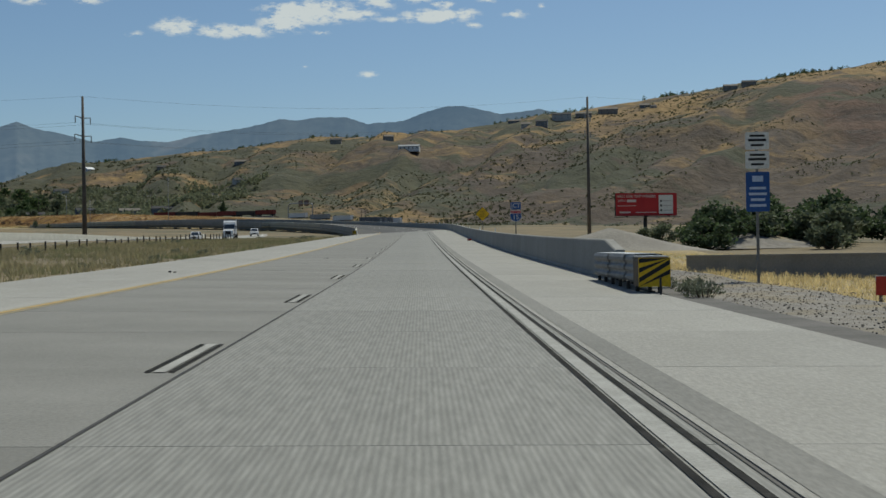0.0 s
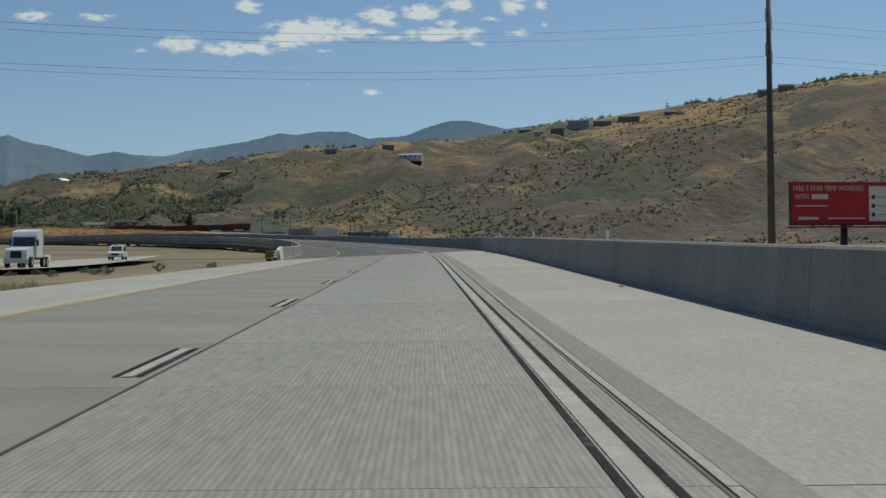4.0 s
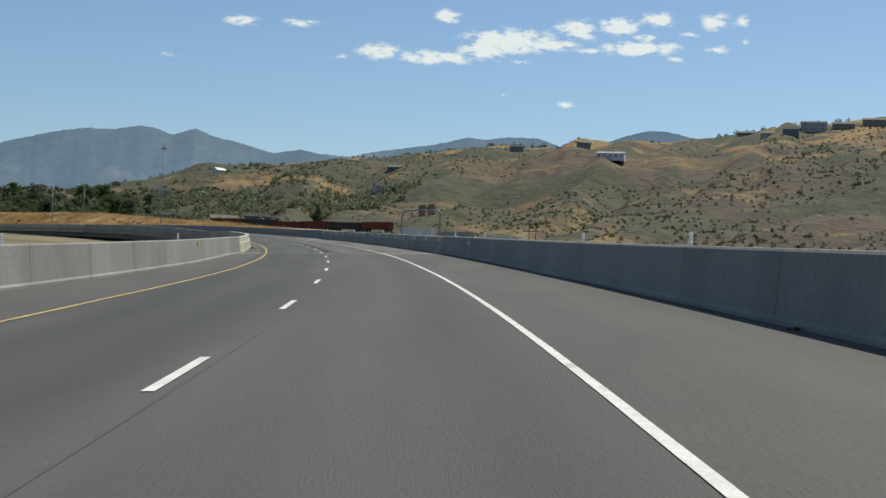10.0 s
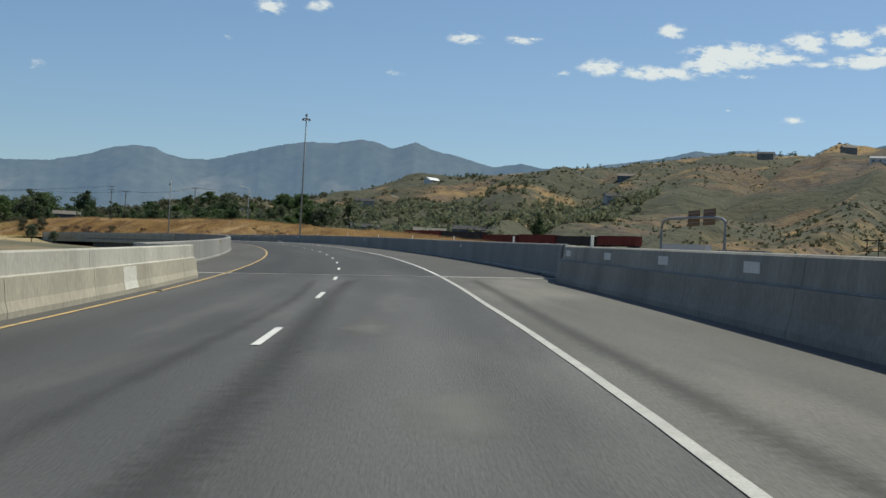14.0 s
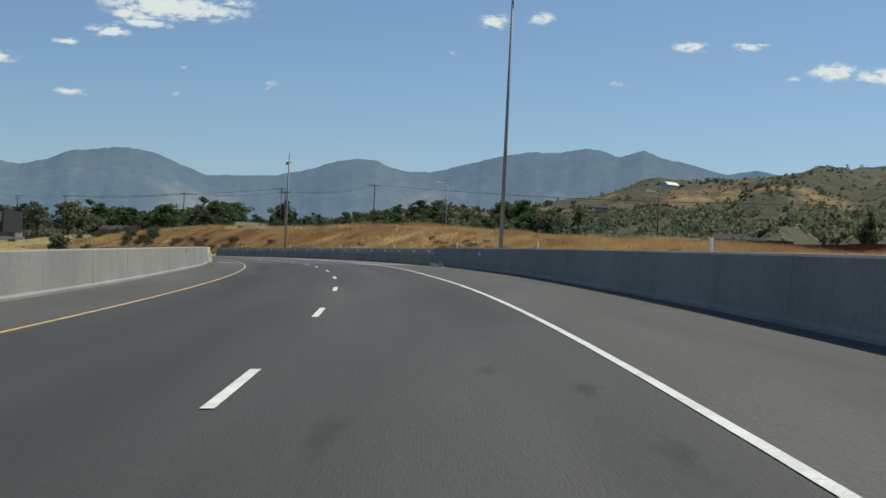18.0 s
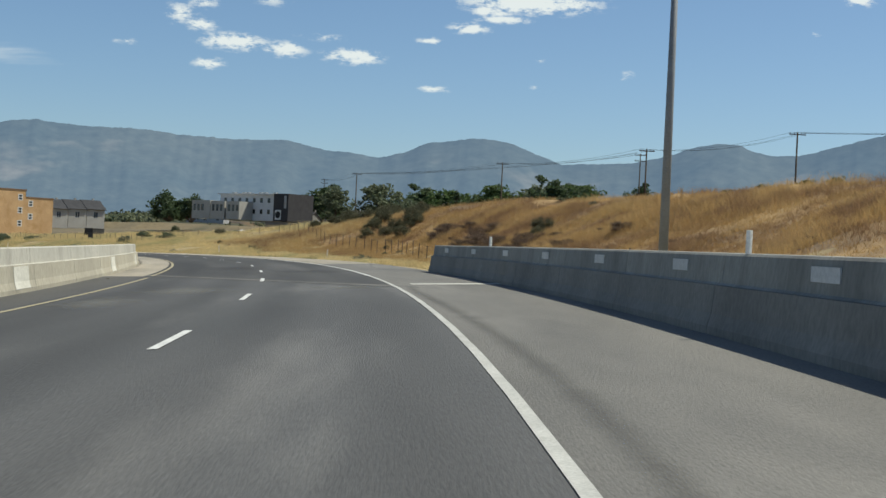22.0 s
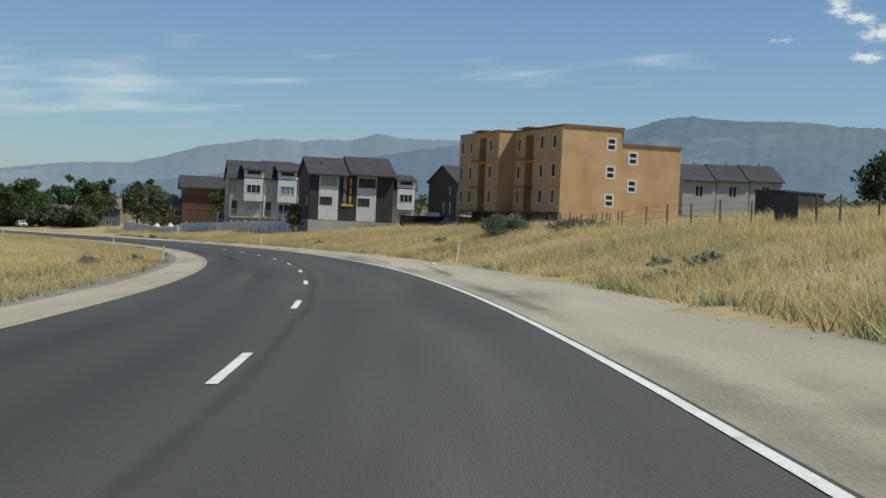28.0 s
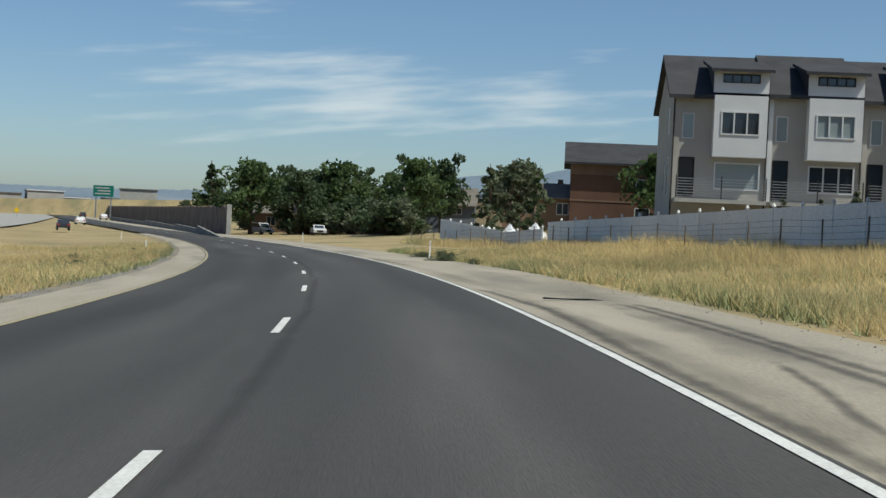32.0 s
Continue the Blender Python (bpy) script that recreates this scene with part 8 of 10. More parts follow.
def window(parent, x0, x1, z0, z1, y, frame_mat, panes=1, glass_mat=None, fw=0.06, proud=0.04, turn=None, label="", slider=False):
    """A framed window in a hole of a wall whose face is at y."""
    cuts = []
    for i in range(panes):
        a = x0 + (x1 - x0) * i / panes + (fw if i == 0 else fw / 2)
        b = x0 + (x1 - x0) * (i + 1) / panes - (fw if i == panes - 1 else fw / 2)
        for c, d in ([(z0 + fw, (z0 + z1) / 2 - fw / 2), ((z0 + z1) / 2 + fw / 2, z1 - fw)] if slider else [(z0 + fw, z1 - fw)]):
            cuts.append((a, b, c, d))
    g = wall_geo(x0, x1, z0, z1, y - proud, proud + 0.08, cuts)
    gl = [Geo().box(x0 + fw + (x1 - x0 - fw) * i / panes - (0 if i == 0 else fw / 2), x0 + (x1 - x0) * (i + 1) / panes - fw / 2 - (fw / 2 if i == panes - 1 else 0), y + 0.05, y + 0.06, z0 + fw, z1 - fw) for i in range(panes)]
    if turn:
        for q in [g, *gl]:
            turn(q)
    w = part("window", g, frame_mat, parent, label)
    for q in gl if glass_mat is not False else ():
        part("pane", q, glass_mat or M_GLASS, w)
    return w


# apartment block under construction, sheathed in bare board
ap = thing("apartment_block", base_frame(-473, 846.65, 15.3, 1, -0.05) @ Matrix.Translation((4.4, 0, 0)) @ Matrix.Diagonal((0.866, 1, 1, 1)), "four-storey apartment block under construction in bare tan sheathing", "apartment building")
H_, W_ = 12.0, 33.0
Z_ = (3.4, 6.3, 9.5)                      # sills of the three upper storeys
low_ = 2.5
# two fronts, the first standing forward, each with a recessed balcony
for x0_, x1_, yf_, wins_, bay_ in ((0.0, 16.5, -2.0, ((0.5, 1.9), (4.4, 5.8), (12.6, 14.0)), (8.6, 11.4)), (16.5, W_, 0.0, ((17.6, 18.9), (25.6, 27.0), (29.8, 31.2)), (20.6, 23.4))):
    holes = [(a_ + 0.05, b_ - 0.05, z_, z_ + 1.65) for a_, b_ in wins_ for z_ in Z_]
    a_, b_ = bay_
    holes_ = holes + [(a_, b_, z_ - 0.8, z_ + 1.85) for z_ in Z_]
    part("front_wall", wall_geo(x0_, x1_, low_, H_, yf_, 0.25, holes_), M_OSB, ap, "tan sheathing board")
    for h in holes:
        window(ap, *h, yf_, M_WRAP, 1, False, 0.13, 0.03, label="open unglazed window with white flashing")
    part("bay_wall", wall_geo(a_ - 0.3, b_ + 0.3, low_, H_ - 0.1, yf_ + 1.3, 0.2, [(a_ + 0.5, b_ - 0.6, z_ - 0.8, z_ + 1.5) for z_ in Z_]), M_OSB, ap, "tan sheathing board in a recessed balcony")
    part("bay_side", Geo().box(a_ - 0.3, a_ - 0.05, yf_ + 0.25, yf_ + 1.3, low_, H_ - 0.1).box(b_ + 0.05, b_ + 0.3, yf_ + 0.25, yf_ + 1.3, low_, H_ - 0.1), M_OSB, ap)
    for z_ in Z_:
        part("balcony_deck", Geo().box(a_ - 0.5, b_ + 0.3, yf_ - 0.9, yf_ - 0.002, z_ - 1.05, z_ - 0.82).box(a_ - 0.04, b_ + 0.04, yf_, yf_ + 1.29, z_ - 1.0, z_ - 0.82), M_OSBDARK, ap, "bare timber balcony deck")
        part("door_frame", Geo().box(a_ + 0.5, a_ + 0.58, yf_ + 1.27, yf_ + 1.45, z_ - 0.8, z_ + 1.5).box(b_ - 0.68, b_ - 0.6, yf_ + 1.27, yf_ + 1.45, z_ - 0.8, z_ + 1.5).box((a_ + b_) / 2 - 0.1, (a_ + b_) / 2, yf_ + 1.27, yf_ + 1.45, z_ - 0.8, z_ + 1.5), M_DARK, ap, "dark sliding door frame")
    part("bay_canopy", Geo().box(a_ - 0.9, b_ + 0.5, yf_ - 0.8, yf_ + 0.2, H_ + 0.105, H_ + 0.22), M_OSBDARK, ap, "projecting flat canopy")
part("return_wall", Geo().box(16.25, 16.5, -1.74, -0.002, low_, H_), M_OSB, ap, "sunlit return wall of sheathing")
part("return_wall", Geo().box(0.0, 0.25, -1.74, 0.25, low_, H_), M_OSB, ap)
part("roof", Geo().box(-0.1, 16.6, -2.1, -0.1, H_, H_ + 0.1), M_OSBDARK, ap, "flat unfinished roof")
part("low_slab", Geo().box(0.0, 16.5, -1.9, 0.5, low_ - 0.2, low_ - 0.002), M_OSBDARK, ap)
hr_ = [(5.3, 6.5, z_, z_ + 1.5) for z_ in (3.3, 6.4, 9.5)]
g_ = side_swap(wall_geo(0.25, 7.3, low_ - 1.2, H_, 0.0, 0.25, hr_), W_)
part("side_wall", g_, M_OSB, ap, "sunlit tan sheathing board")
for h in hr_:
    window(ap, *h, 0.0, M_WRAP, 1, M_GLASS, 0.2, 0.03, turn=lambda q: side_swap(q, W_), slider=True, label="window with wide white flashing")
hl_ = [(8.0, 9.2, z_, z_ + 1.5) for z_ in (5.0, 8.1)]
g_ = side_swap(wall_geo(7.3, 14.5, low_ - 1.2, 10.3, 0.02, 0.25, hl_), W_)
part("side_wall", g_, M_OSB, ap, "sunlit tan sheathing board")
for h in hl_:
    window(ap, *h, 0.02, M_WRAP, 1, M_GLASS, 0.2, 0.03, turn=lambda q: side_swap(q, W_), slider=True, label="window with wide white flashing")
part("back_wall", Geo().box(0, W_, 7.1, 7.3, 10.3, H_).box(0, W_, 14.3, 14.5, 1.0, 10.3).box(0, 0.25, 0.25, 14.3, 1.0, 10.3), M_OSB, ap)
part("roof", Geo().box(-0.1, W_ + 0.1, -0.1, 7.4, H_, H_ + 0.1), M_OSBDARK, ap, "flat unfinished roof")
part("roof", Geo().box(-0.1, W_ + 0.08, 7.4, 14.6, 10.3, 10.4), M_OSBDARK, ap, "flat unfinished roof")
part("parapet_edge", Geo().box(-0.12, W_ + 0.12, -0.13, -0.101, H_ - 0.12, H_ + 0.1).box(W_ + 0.101, W_ + 0.13, -0.13, 7.4, H_ - 0.12, H_ + 0.16), M_BROWNTRIM, ap, "brown roof edge board")
part("parapet_edge", Geo().box(W_ + 0.081, W_ + 0.11, 7.4, 14.6, 10.2, 10.46), M_BROWNTRIM, ap, "brown roof edge board")
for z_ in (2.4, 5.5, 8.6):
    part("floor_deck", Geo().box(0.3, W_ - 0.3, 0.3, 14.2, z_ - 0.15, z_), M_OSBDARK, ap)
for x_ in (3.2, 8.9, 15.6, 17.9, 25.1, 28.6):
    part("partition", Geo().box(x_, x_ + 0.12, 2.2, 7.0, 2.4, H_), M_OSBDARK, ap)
# ground storey and columns coloured dark for the shade under the block
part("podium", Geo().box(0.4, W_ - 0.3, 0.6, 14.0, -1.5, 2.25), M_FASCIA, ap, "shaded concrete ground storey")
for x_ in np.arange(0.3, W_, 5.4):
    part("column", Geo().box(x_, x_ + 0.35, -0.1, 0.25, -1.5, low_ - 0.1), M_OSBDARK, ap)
part("roof_bundle", Geo().box(10.2, 11.6, 0.5, 1.5, H_ + 0.1, H_ + 0.5), M_FOAM, ap, "white wrapped bundle on the roof")


def shed_roof(x0, x1, pts, t=0.22):
    """A roof swept in x over a line of (y, z) points."""
    k = len(pts)
    vs = [(x, y, z) for x in (x0, x1) for y, z in pts] + [(x, y, z - t) for x in (x0, x1) for y, z in pts]
    fs = []
    for j in range(k - 1):
        fs += [(j, k + j, k + j + 1, j + 1), (2 * k + j, 2 * k + j + 1, 3 * k + j + 1, 3 * k + j)]
    for o in (0, k):
        for j in range(k - 1):
            fs.append((o + j, o + j + 1, 2 * k + o + j + 1, 2 * k + o + j) if o == 0 else (o + j + 1, o + j, 2 * k + o + j, 2 * k + o + j + 1))
    fs += [(0, 2 * k, 3 * k, k), (k - 1, 2 * k - 1, 4 * k - 1, 3 * k - 1)]
    return Geo().add(vs, fs)


def gable(x, t, pts):
    """An upright gable wall across local y at x."""
    k = len(pts)
    return Geo().add([(x, y, z) for y, z in pts] + [(x + t, y, z) for y, z in pts], [tuple(range(k))[::-1], tuple(range(k, 2 * k))] + [(i, (i + 1) % k, k + (i + 1) % k, k + i) for i in range(k)])


def siding(x0, x1, z0, z1, y, step=0.22):
    """Lap boards standing a little off a wall, as one mesh of thin courses."""
    g = Geo()
    for i in range(int((z1 - z0) / step)):
        z = z0 + i * step
        g.add([(x0, y - 0.022, z), (x1, y - 0.022, z), (x1, y - 0.004, z + step), (x0, y - 0.004, z + step), (x0, y, z), (x1, y, z)], [(0, 1, 2, 3), (4, 5, 1, 0)])
    return g


TV = (0.1498, 0.9887)          # along the townhouse fronts
NIN = (-0.9887, 0.1498)        # into them


def town_pose(along, back, z=14.8):
    return base_frame(-477 + TV[0] * along + NIN[0] * back, 827 + TV[1] * along + NIN[1] * back, z, *TV)


# dark townhouse with two white panels and a banner
dk = thing("townhouse", town_pose(0, 0), "charcoal townhouse with two white panels and a leasing banner", "house", "townhouses")
E_, R_, D_ = 7.0, 9.25, 13.0
dh_ = [(1.35, 2.95, 2.9, 3.95), (6.35, 7.9, 2.9, 3.95), (6.35, 8.6, 5.35, 6.55), (1.3, 3.6, 5.3, 6.75)]
part("front_wall", wall_geo(0.0, 11.0, 0.9, E_, 0.0, 0.25, dh_), M_DARKSIDE, dk, "charcoal siding")
for a_, b_ in ((1.2, 3.75), (6.2, 8.75)):
    hh_ = [h for h in dh_ if a_ < h[0] < b_]
    part("white_panel", wall_geo(a_, b_, 0.95, 6.9, -0.07, 0.066, hh_), M_WHITEPANEL, dk, "white wall panel")
for k_, h in enumerate(dh_):
    window(dk, *h, -0.07, M_BLACK if k_ < 3 else M_WHITEPANEL, (2, 2, 3, 1)[k_], M_GLASSPALE if k_ == 3 else M_GLASS, 0.05, 0.03, label="black-framed window" if k_ < 3 else "pale frosted window")
for a_, b_ in ((0.0, 1.15), (3.8, 6.15), (8.8, 11.0)):
    part("siding", siding(a_, b_, 0.95, 6.9, 0.0), M_DARKSIDE, dk)
part("foundation", Geo().box(-0.05, 11.05, -0.05, D_, -1.5, 0.9), M_FOUND, dk, "bare concrete foundation")
part("gable_wall", gable(0.0, 0.25, [(0.25, 0.9), (D_, 0.9), (D_, E_), (6.5, R_ - 0.15), (0.25, E_ + 0.02)]), M_DARKSIDE, dk)
part("gable_wall", gable(10.75, 0.25, [(0.25, 0.9), (D_, 0.9), (D_, E_), (6.5, R_ - 0.15), (0.25, E_ + 0.02)]), M_DARKSIDE, dk)
for y_ in (2.3, 3.4):
    w_ = part("window", Geo().box(-0.05, 0.0, y_ - 0.16, y_ + 0.16, 2.7, 4.0), M_WHITEPANEL, dk, "narrow white-framed side window")
    part("pane", Geo().box(-0.06, -0.051, y_ - 0.1, y_ + 0.1, 2.78, 3.92), M_GLASS, w_)
part("back_wall", Geo().box(0.25, 10.75, D_ - 0.25, D_, 0.9, E_), M_DARKSIDE, dk)
part("roof", shed_roof(-0.35, 5.2, [(-0.55, E_ - 0.12), (6.5, R_ + 0.1), (D_ + 0.5, E_ - 0.1)]), M_SHINGLE, dk, "dark shingle roof")
part("roof", shed_roof(5.2, 11.35, [(-0.75, E_ + 0.03), (6.7, R_ + 0.42), (D_ + 0.5, E_ + 0.1)]), M_SHINGLE, dk, "dark shingle roof, a little higher")
for x_, y_ in ((1.8, 3.2), (7.4, 3.4), (9.5, 4.6)):
    z_ = E_ + (R_ - E_) * (y_ + 0.5) / 7
    part("roof_vent", Geo().rod((x_, y_, z_ - 0.1), (x_, y_, z_ + 0.4), 0.06, 0.06, 8), M_DARK, dk)
bn_ = part("banner", Geo().box(4.15, 5.75, -0.09, -0.06, 2.75, 6.6), M_BLACK, dk, "black vertical banner with white lettering")
written("NOW LEASING", 0.66, M_SIGNWHITE, bn_, pose(4.62, -0.1, 4.85, 90) @ Matrix.Rotation(radians(90), 4, "Z"), label="white vertical lettering", depth=0.004, squeeze=0.82)
for k_ in range(3):
    part("number_bar", Geo().box(5.2, 5.46, -0.098, -0.091, 3.35 + k_ * 1.1, 4.2 + k_ * 1.1 + (0.12 if k_ == 2 else 0)), M_ORANGEPRINT, bn_, "plain bar in place of a number")
part("orange_block", Geo().box(4.2, 5.7, -0.098, -0.091, 2.82, 3.15), M_ORANGEPRINT, bn_, "orange foot of the banner")


# grey townhouse row with white bays
def town_row(place, units, unit_w, label, wall_mat, end_mat, E=6.2, R=8.8, D=11.0, rail=True, flip=False):
    th = thing("townhouse", place, label, "house", "townhouses")
    holes, wins = [], []
    W = units * unit_w
    for i in range(units):
        x = i * unit_w
        holes += [(x + 0.35, x + 1.15, 0.95, 2.95), (x + 2.15, x + 4.45, 1.35, 2.75), (x + 0.45, x + 1.05, 3.9, 5.2)]
    part("front_wall", wall_geo(0, W, -0.4, E, 0, 0.25, holes), wall_mat, th, "greige wall")
    for k, h in enumerate(holes):
        if k % 3 == 0:
            window(th, *h, 0.0, M_BLACK, 1, M_GLASS, 0.06, 0.03, label="dark glazed door")
        elif k % 3 == 1:
            window(th, *h, 0.0, M_WHITEPANEL, 3 if (k // 3) % 2 else 1, M_GLASSPALE if (k // 3) % 2 == 0 else M_GLASS, 0.07, 0.04, label="wide white-framed window")
        else:
            window(th, *h, 0.0, M_WHITEPANEL, 1, M_GLASSPALE, 0.05, 0.02)
    for i in range(units):
        x = i * unit_w
        bay = part("bay", wall_geo(x + 1.95, x + 4.6, 3.0, 6.1, -0.75, 0.2, [(x + 2.3, x + 4.25, 4.1, 5.3)]), M_WHITEPANEL, th, "projecting white bay")
        window(bay, x + 2.3, x + 4.25, 4.1, 5.3, -0.75, M_WHITEPANEL, 3, M_GLASS if i % 2 == 0 else M_GLASSPALE, 0.07, 0.04)
        part("bay_side", Geo().box(x + 1.95, x + 2.1, -0.55, 0.0, 3.0, 6.1).box(x + 4.45, x + 4.6, -0.55, 0.0, 3.0, 6.1).box(x + 2.1, x + 4.45, -0.55, 0.0, 3.0, 3.15).box(x + 2.1, x + 4.45, -0.55, 0.0, 6.0, 6.1), M_WHITEPANEL, th)
        dm = part("dormer", wall_geo(x + 1.9, x + 4.65, 6.25, 7.45, -0.5, 0.15, [(x + 2.35, x + 4.2, 6.75, 7.2)]), M_WHITEPANEL, th, "white shed dormer")
        window(dm, x + 2.35, x + 4.2, 6.75, 7.2, -0.5, M_BLACK, 4, M_GLASS, 0.05, 0.03)
        part("dormer_roof", shed_roof(x + 1.7, x + 4.85, [(-0.95, 7.42), (3.6, 8.35)], 0.16), M_SHINGLE, th, "dark shed roof of a dormer")
        part("dormer_cheek", gable(x + 1.9, 0.1, [(-0.35, 6.3), (3.2, 7.9), (3.2, 8.1), (-0.35, 7.35)]), M_DARKSIDE, th)
        part("dormer_cheek", gable(x + 4.55, 0.1, [(-0.35, 6.3), (3.2, 7.9), (3.2, 8.1), (-0.35, 7.35)]), M_DARKSIDE, th)
        st = 0.16 * (i % 2)
        part("roof", shed_roof(x - (0.3 if i == 0 else 0), x + unit_w + (0.3 if i == units - 1 else 0), [(-0.45, E - 0.1 + st), (D / 2, R + st), (D + 0.4, E - 0.1 + st)], 0.2), M_SHINGLE, th, "dark shingle roof")
        part("pilaster", Geo().box(x - 0.02, x + 0.3, -0.06, 0.0, -0.4, E - 0.15), M_WHITEPANEL if i % 2 else wall_mat, th)
        dp = part("balcony", Geo().box(x + 0.1, x + unit_w - 0.1, -1.7, 0.0, 0.62, 0.82), M_FOUND, th, "concrete balcony")
        if rail:
            for j in range(7):
                part("rail", Geo().box(x + 0.1, x + unit_w - 0.1, -1.68, -1.655, 0.95 + j * 0.14, 0.985 + j * 0.14), M_GALV, dp, "horizontal metal rail")
            for xx in (x + 0.12, x + unit_w / 2, x + unit_w - 0.16):
                part("rail_post", Geo().box(xx, xx + 0.05, -1.7, -1.64, 0.82, 1.95), M_DARK, dp)
        part("downpipe", Geo().box(x - 0.03, x + 0.05, -0.12, -0.061, -0.4, E - 0.2), M_DARK, th)
    part("gable_wall", gable(0.0, 0.25, [(0.25, -0.4), (D, -0.4), (D, E), (D / 2, R - 0.25), (0.25, E)]), end_mat, th, "plain gable wall")
    part("gable_wall", gable(W - 0.25, 0.25, [(0.25, -0.4), (D, -0.4), (D, E), (D / 2, R - 0.25), (0.25, E)]), end_mat, th, "plain gable wall")
    for y, z0, z1 in ((2.0, 1.0, 3.0), (4.2, 1.2, 3.0), (2.2, 4.2, 5.6)):
        w = part("window", Geo().box(-0.05, 0.0, y - 0.18, y + 0.18, z0, z1), M_WHITEPANEL, th, "narrow white-framed side window")
        part("pane", Geo().box(-0.06, -0.051, y - 0.12, y + 0.12, z0 + 0.07, z1 - 0.07), M_GLASS, w)
    part("foundation", Geo().box(-0.03, W + 0.03, 0.01, D, -2.2, -0.4), M_FOUND, th)
    part("back_wall", Geo().box(0.25, W - 0.25, D - 0.25, D, -0.4, E), wall_mat, th)
    return th


town_row(base_frame(-506.4, 822.7, 14.8, *TV) @ Matrix.Scale(1.07, 4), 5, 4.7, "grey townhouse row with white bays and dark roofs", M_BEIGE, M_BEIGE)
town_row(base_frame(-518.1, 863.7, 16.7, -0.13, 0.99), 3, 4.7, "charcoal townhouse row with narrow gable windows", M_DARKSIDE, M_DARKSIDE, 6.5, 9.3, 10.0, False)
town_row(town_pose(14.3, 26.0), 1, 4.7, "grey townhouse with white bays behind the dark house", M_BEIGE, M_BEIGE, 6.2, 8.4, 9.0, False)


def house(x, y, turn, w, d, h, rise, wall_mat, roof_mat, label, z=None, cols=3, storeys=1, name="house", hip=False):
    """A plain gabled house, its front facing local -y."""
    z = gz(x, y) if z is None else z
    hs = thing(name, Matrix.Translation((x, y, z)) @ Matrix.Rotation(radians(turn), 4, "Z"), label, "house", "houses")
    holes = []
    sh = h / storeys
    for s in range(storeys):
        for i in range(cols):
            c = w * (i + 0.5) / cols
            holes.append((c - min(0.7, w / cols * 0.28), c + min(0.7, w / cols * 0.28), s * sh + sh * 0.36, s * sh + sh * 0.78))
    part("front_wall", wall_geo(0, w, -1.5, h, 0, 0.2, holes), wall_mat, hs)
    for q in holes:
        window(hs, *q, 0.0, M_WHITEPANEL, 2, M_GLASS, 0.07, 0.03)
    part("side_wall", gable(0.0, 0.2, [(0.2, -1.5), (d, -1.5), (d, h), (d / 2, h + rise - 0.15), (0.2, h)]), wall_mat, hs)
    part("side_wall", gable(w - 0.2, 0.2, [(0.2, -1.5), (d, -1.5), (d, h), (d / 2, h + rise - 0.15), (0.2, h)]), wall_mat, hs)
    part("back_wall", Geo().box(0.2, w - 0.2, d - 0.2, d, -1.5, h), wall_mat, hs)
    part("roof", shed_roof(-0.35, w + 0.35, [(-0.5, h - 0.12), (d / 2, h + rise), (d + 0.5, h - 0.12)], 0.18), roof_mat, hs)
    part("chimney", Geo().box(w * 0.7, w * 0.7 + 0.6, d * 0.6, d * 0.6 + 0.5, h + rise * 0.4, h + rise + 0.5), wall_mat, hs)
    return hs


# white modern houses stepping up behind the apartment block
for k_ in range(3):
    house(-492.3 + k_ * 0.9, 891.9 + k_ * 5.6, 80, 5.5, 9.0, 4.2, 2.6, M_BEIGE, M_SHINGLE, "pale terraced house with dark shingle roof behind the block", 20.6 + k_ * 0.2, 1, 1)
# brown three-storey building behind the row
bw = thing("apartment_block", town_pose(-13.6, 105, 13.2), "brown brick and tan apartment block with dark eaves", "apartment building")
bh_ = [(7.2, 8.9, 1.4, 2.9), (7.2, 8.9, 4.6, 6.1)]
part("front_wall", wall_geo(0, 12, -2, 6.4, 0, 0.3, bh_), M_BROWNBRICK, bw, "reddish brown brick")
part("upper_wall", Geo().box(-0.02, 12.02, -0.02, 14.0, 6.4, 7.7), M_BROWNTRIM, bw, "tan upper wall")
part("belt_course", Geo().box(-0.05, 12.05, -0.05, -0.001, 3.4, 3.6), M_BROWNTRIM, bw, "tan belt course")
part("side_wall", Geo().box(0, 0.3, 0.3, 14, -2, 6.4).box(11.7, 12, 0.3, 14, -2, 6.4).box(0.3, 11.7, 13.7, 14, -2, 6.4), M_BROWNBRICK, bw)
for h in bh_:
    window(bw, *h, 0.0, M_WHITEPANEL, 2, M_GLASS, 0.09, 0.04)
part("roof", shed_roof(-0.8, 12.8, [(-0.8, 7.75), (7.0, 10.4), (14.8, 7.75)], 0.25), M_SHINGLE, bw, "dark shingle roof with wide eaves")
part("gable_wall", gable(0.0, 0.3, [(0.3, 7.71), (13.8, 7.71), (7.0, 10.1)]), M_BROWNTRIM, bw)
# houses beyond
house(-629, 806.5, 80, 13, 7, 3.0, 2.0, M_BARNRED, M_BROWNSHINGLE, "barn-red house with grey roof among trees", None, 2)
house(-622, 812, 84, 10, 8, 4.6, 2.4, M_BLUEGREY, M_BROWNSHINGLE, "blue-grey house with brown roof among trees", None, 2, 2)
house(-605, 836, 84, 12, 8, 3.0, 1.6, M_BROWNTRIM, M_BROWNSHINGLE, "low tan house with a long grey roof", 14.2, 3)
house(-585, 822, 84, 9, 8, 3.2, 1.6, M_BROWNTRIM, M_BROWNSHINGLE, "low tan house with a grey roof behind conifers", 13.8, 2)
house(-640, 790, 80, 10, 8, 3.2, 2.0, M_BROWNTRIM, M_BROWNSHINGLE, "low brown house behind trees", None, 2)

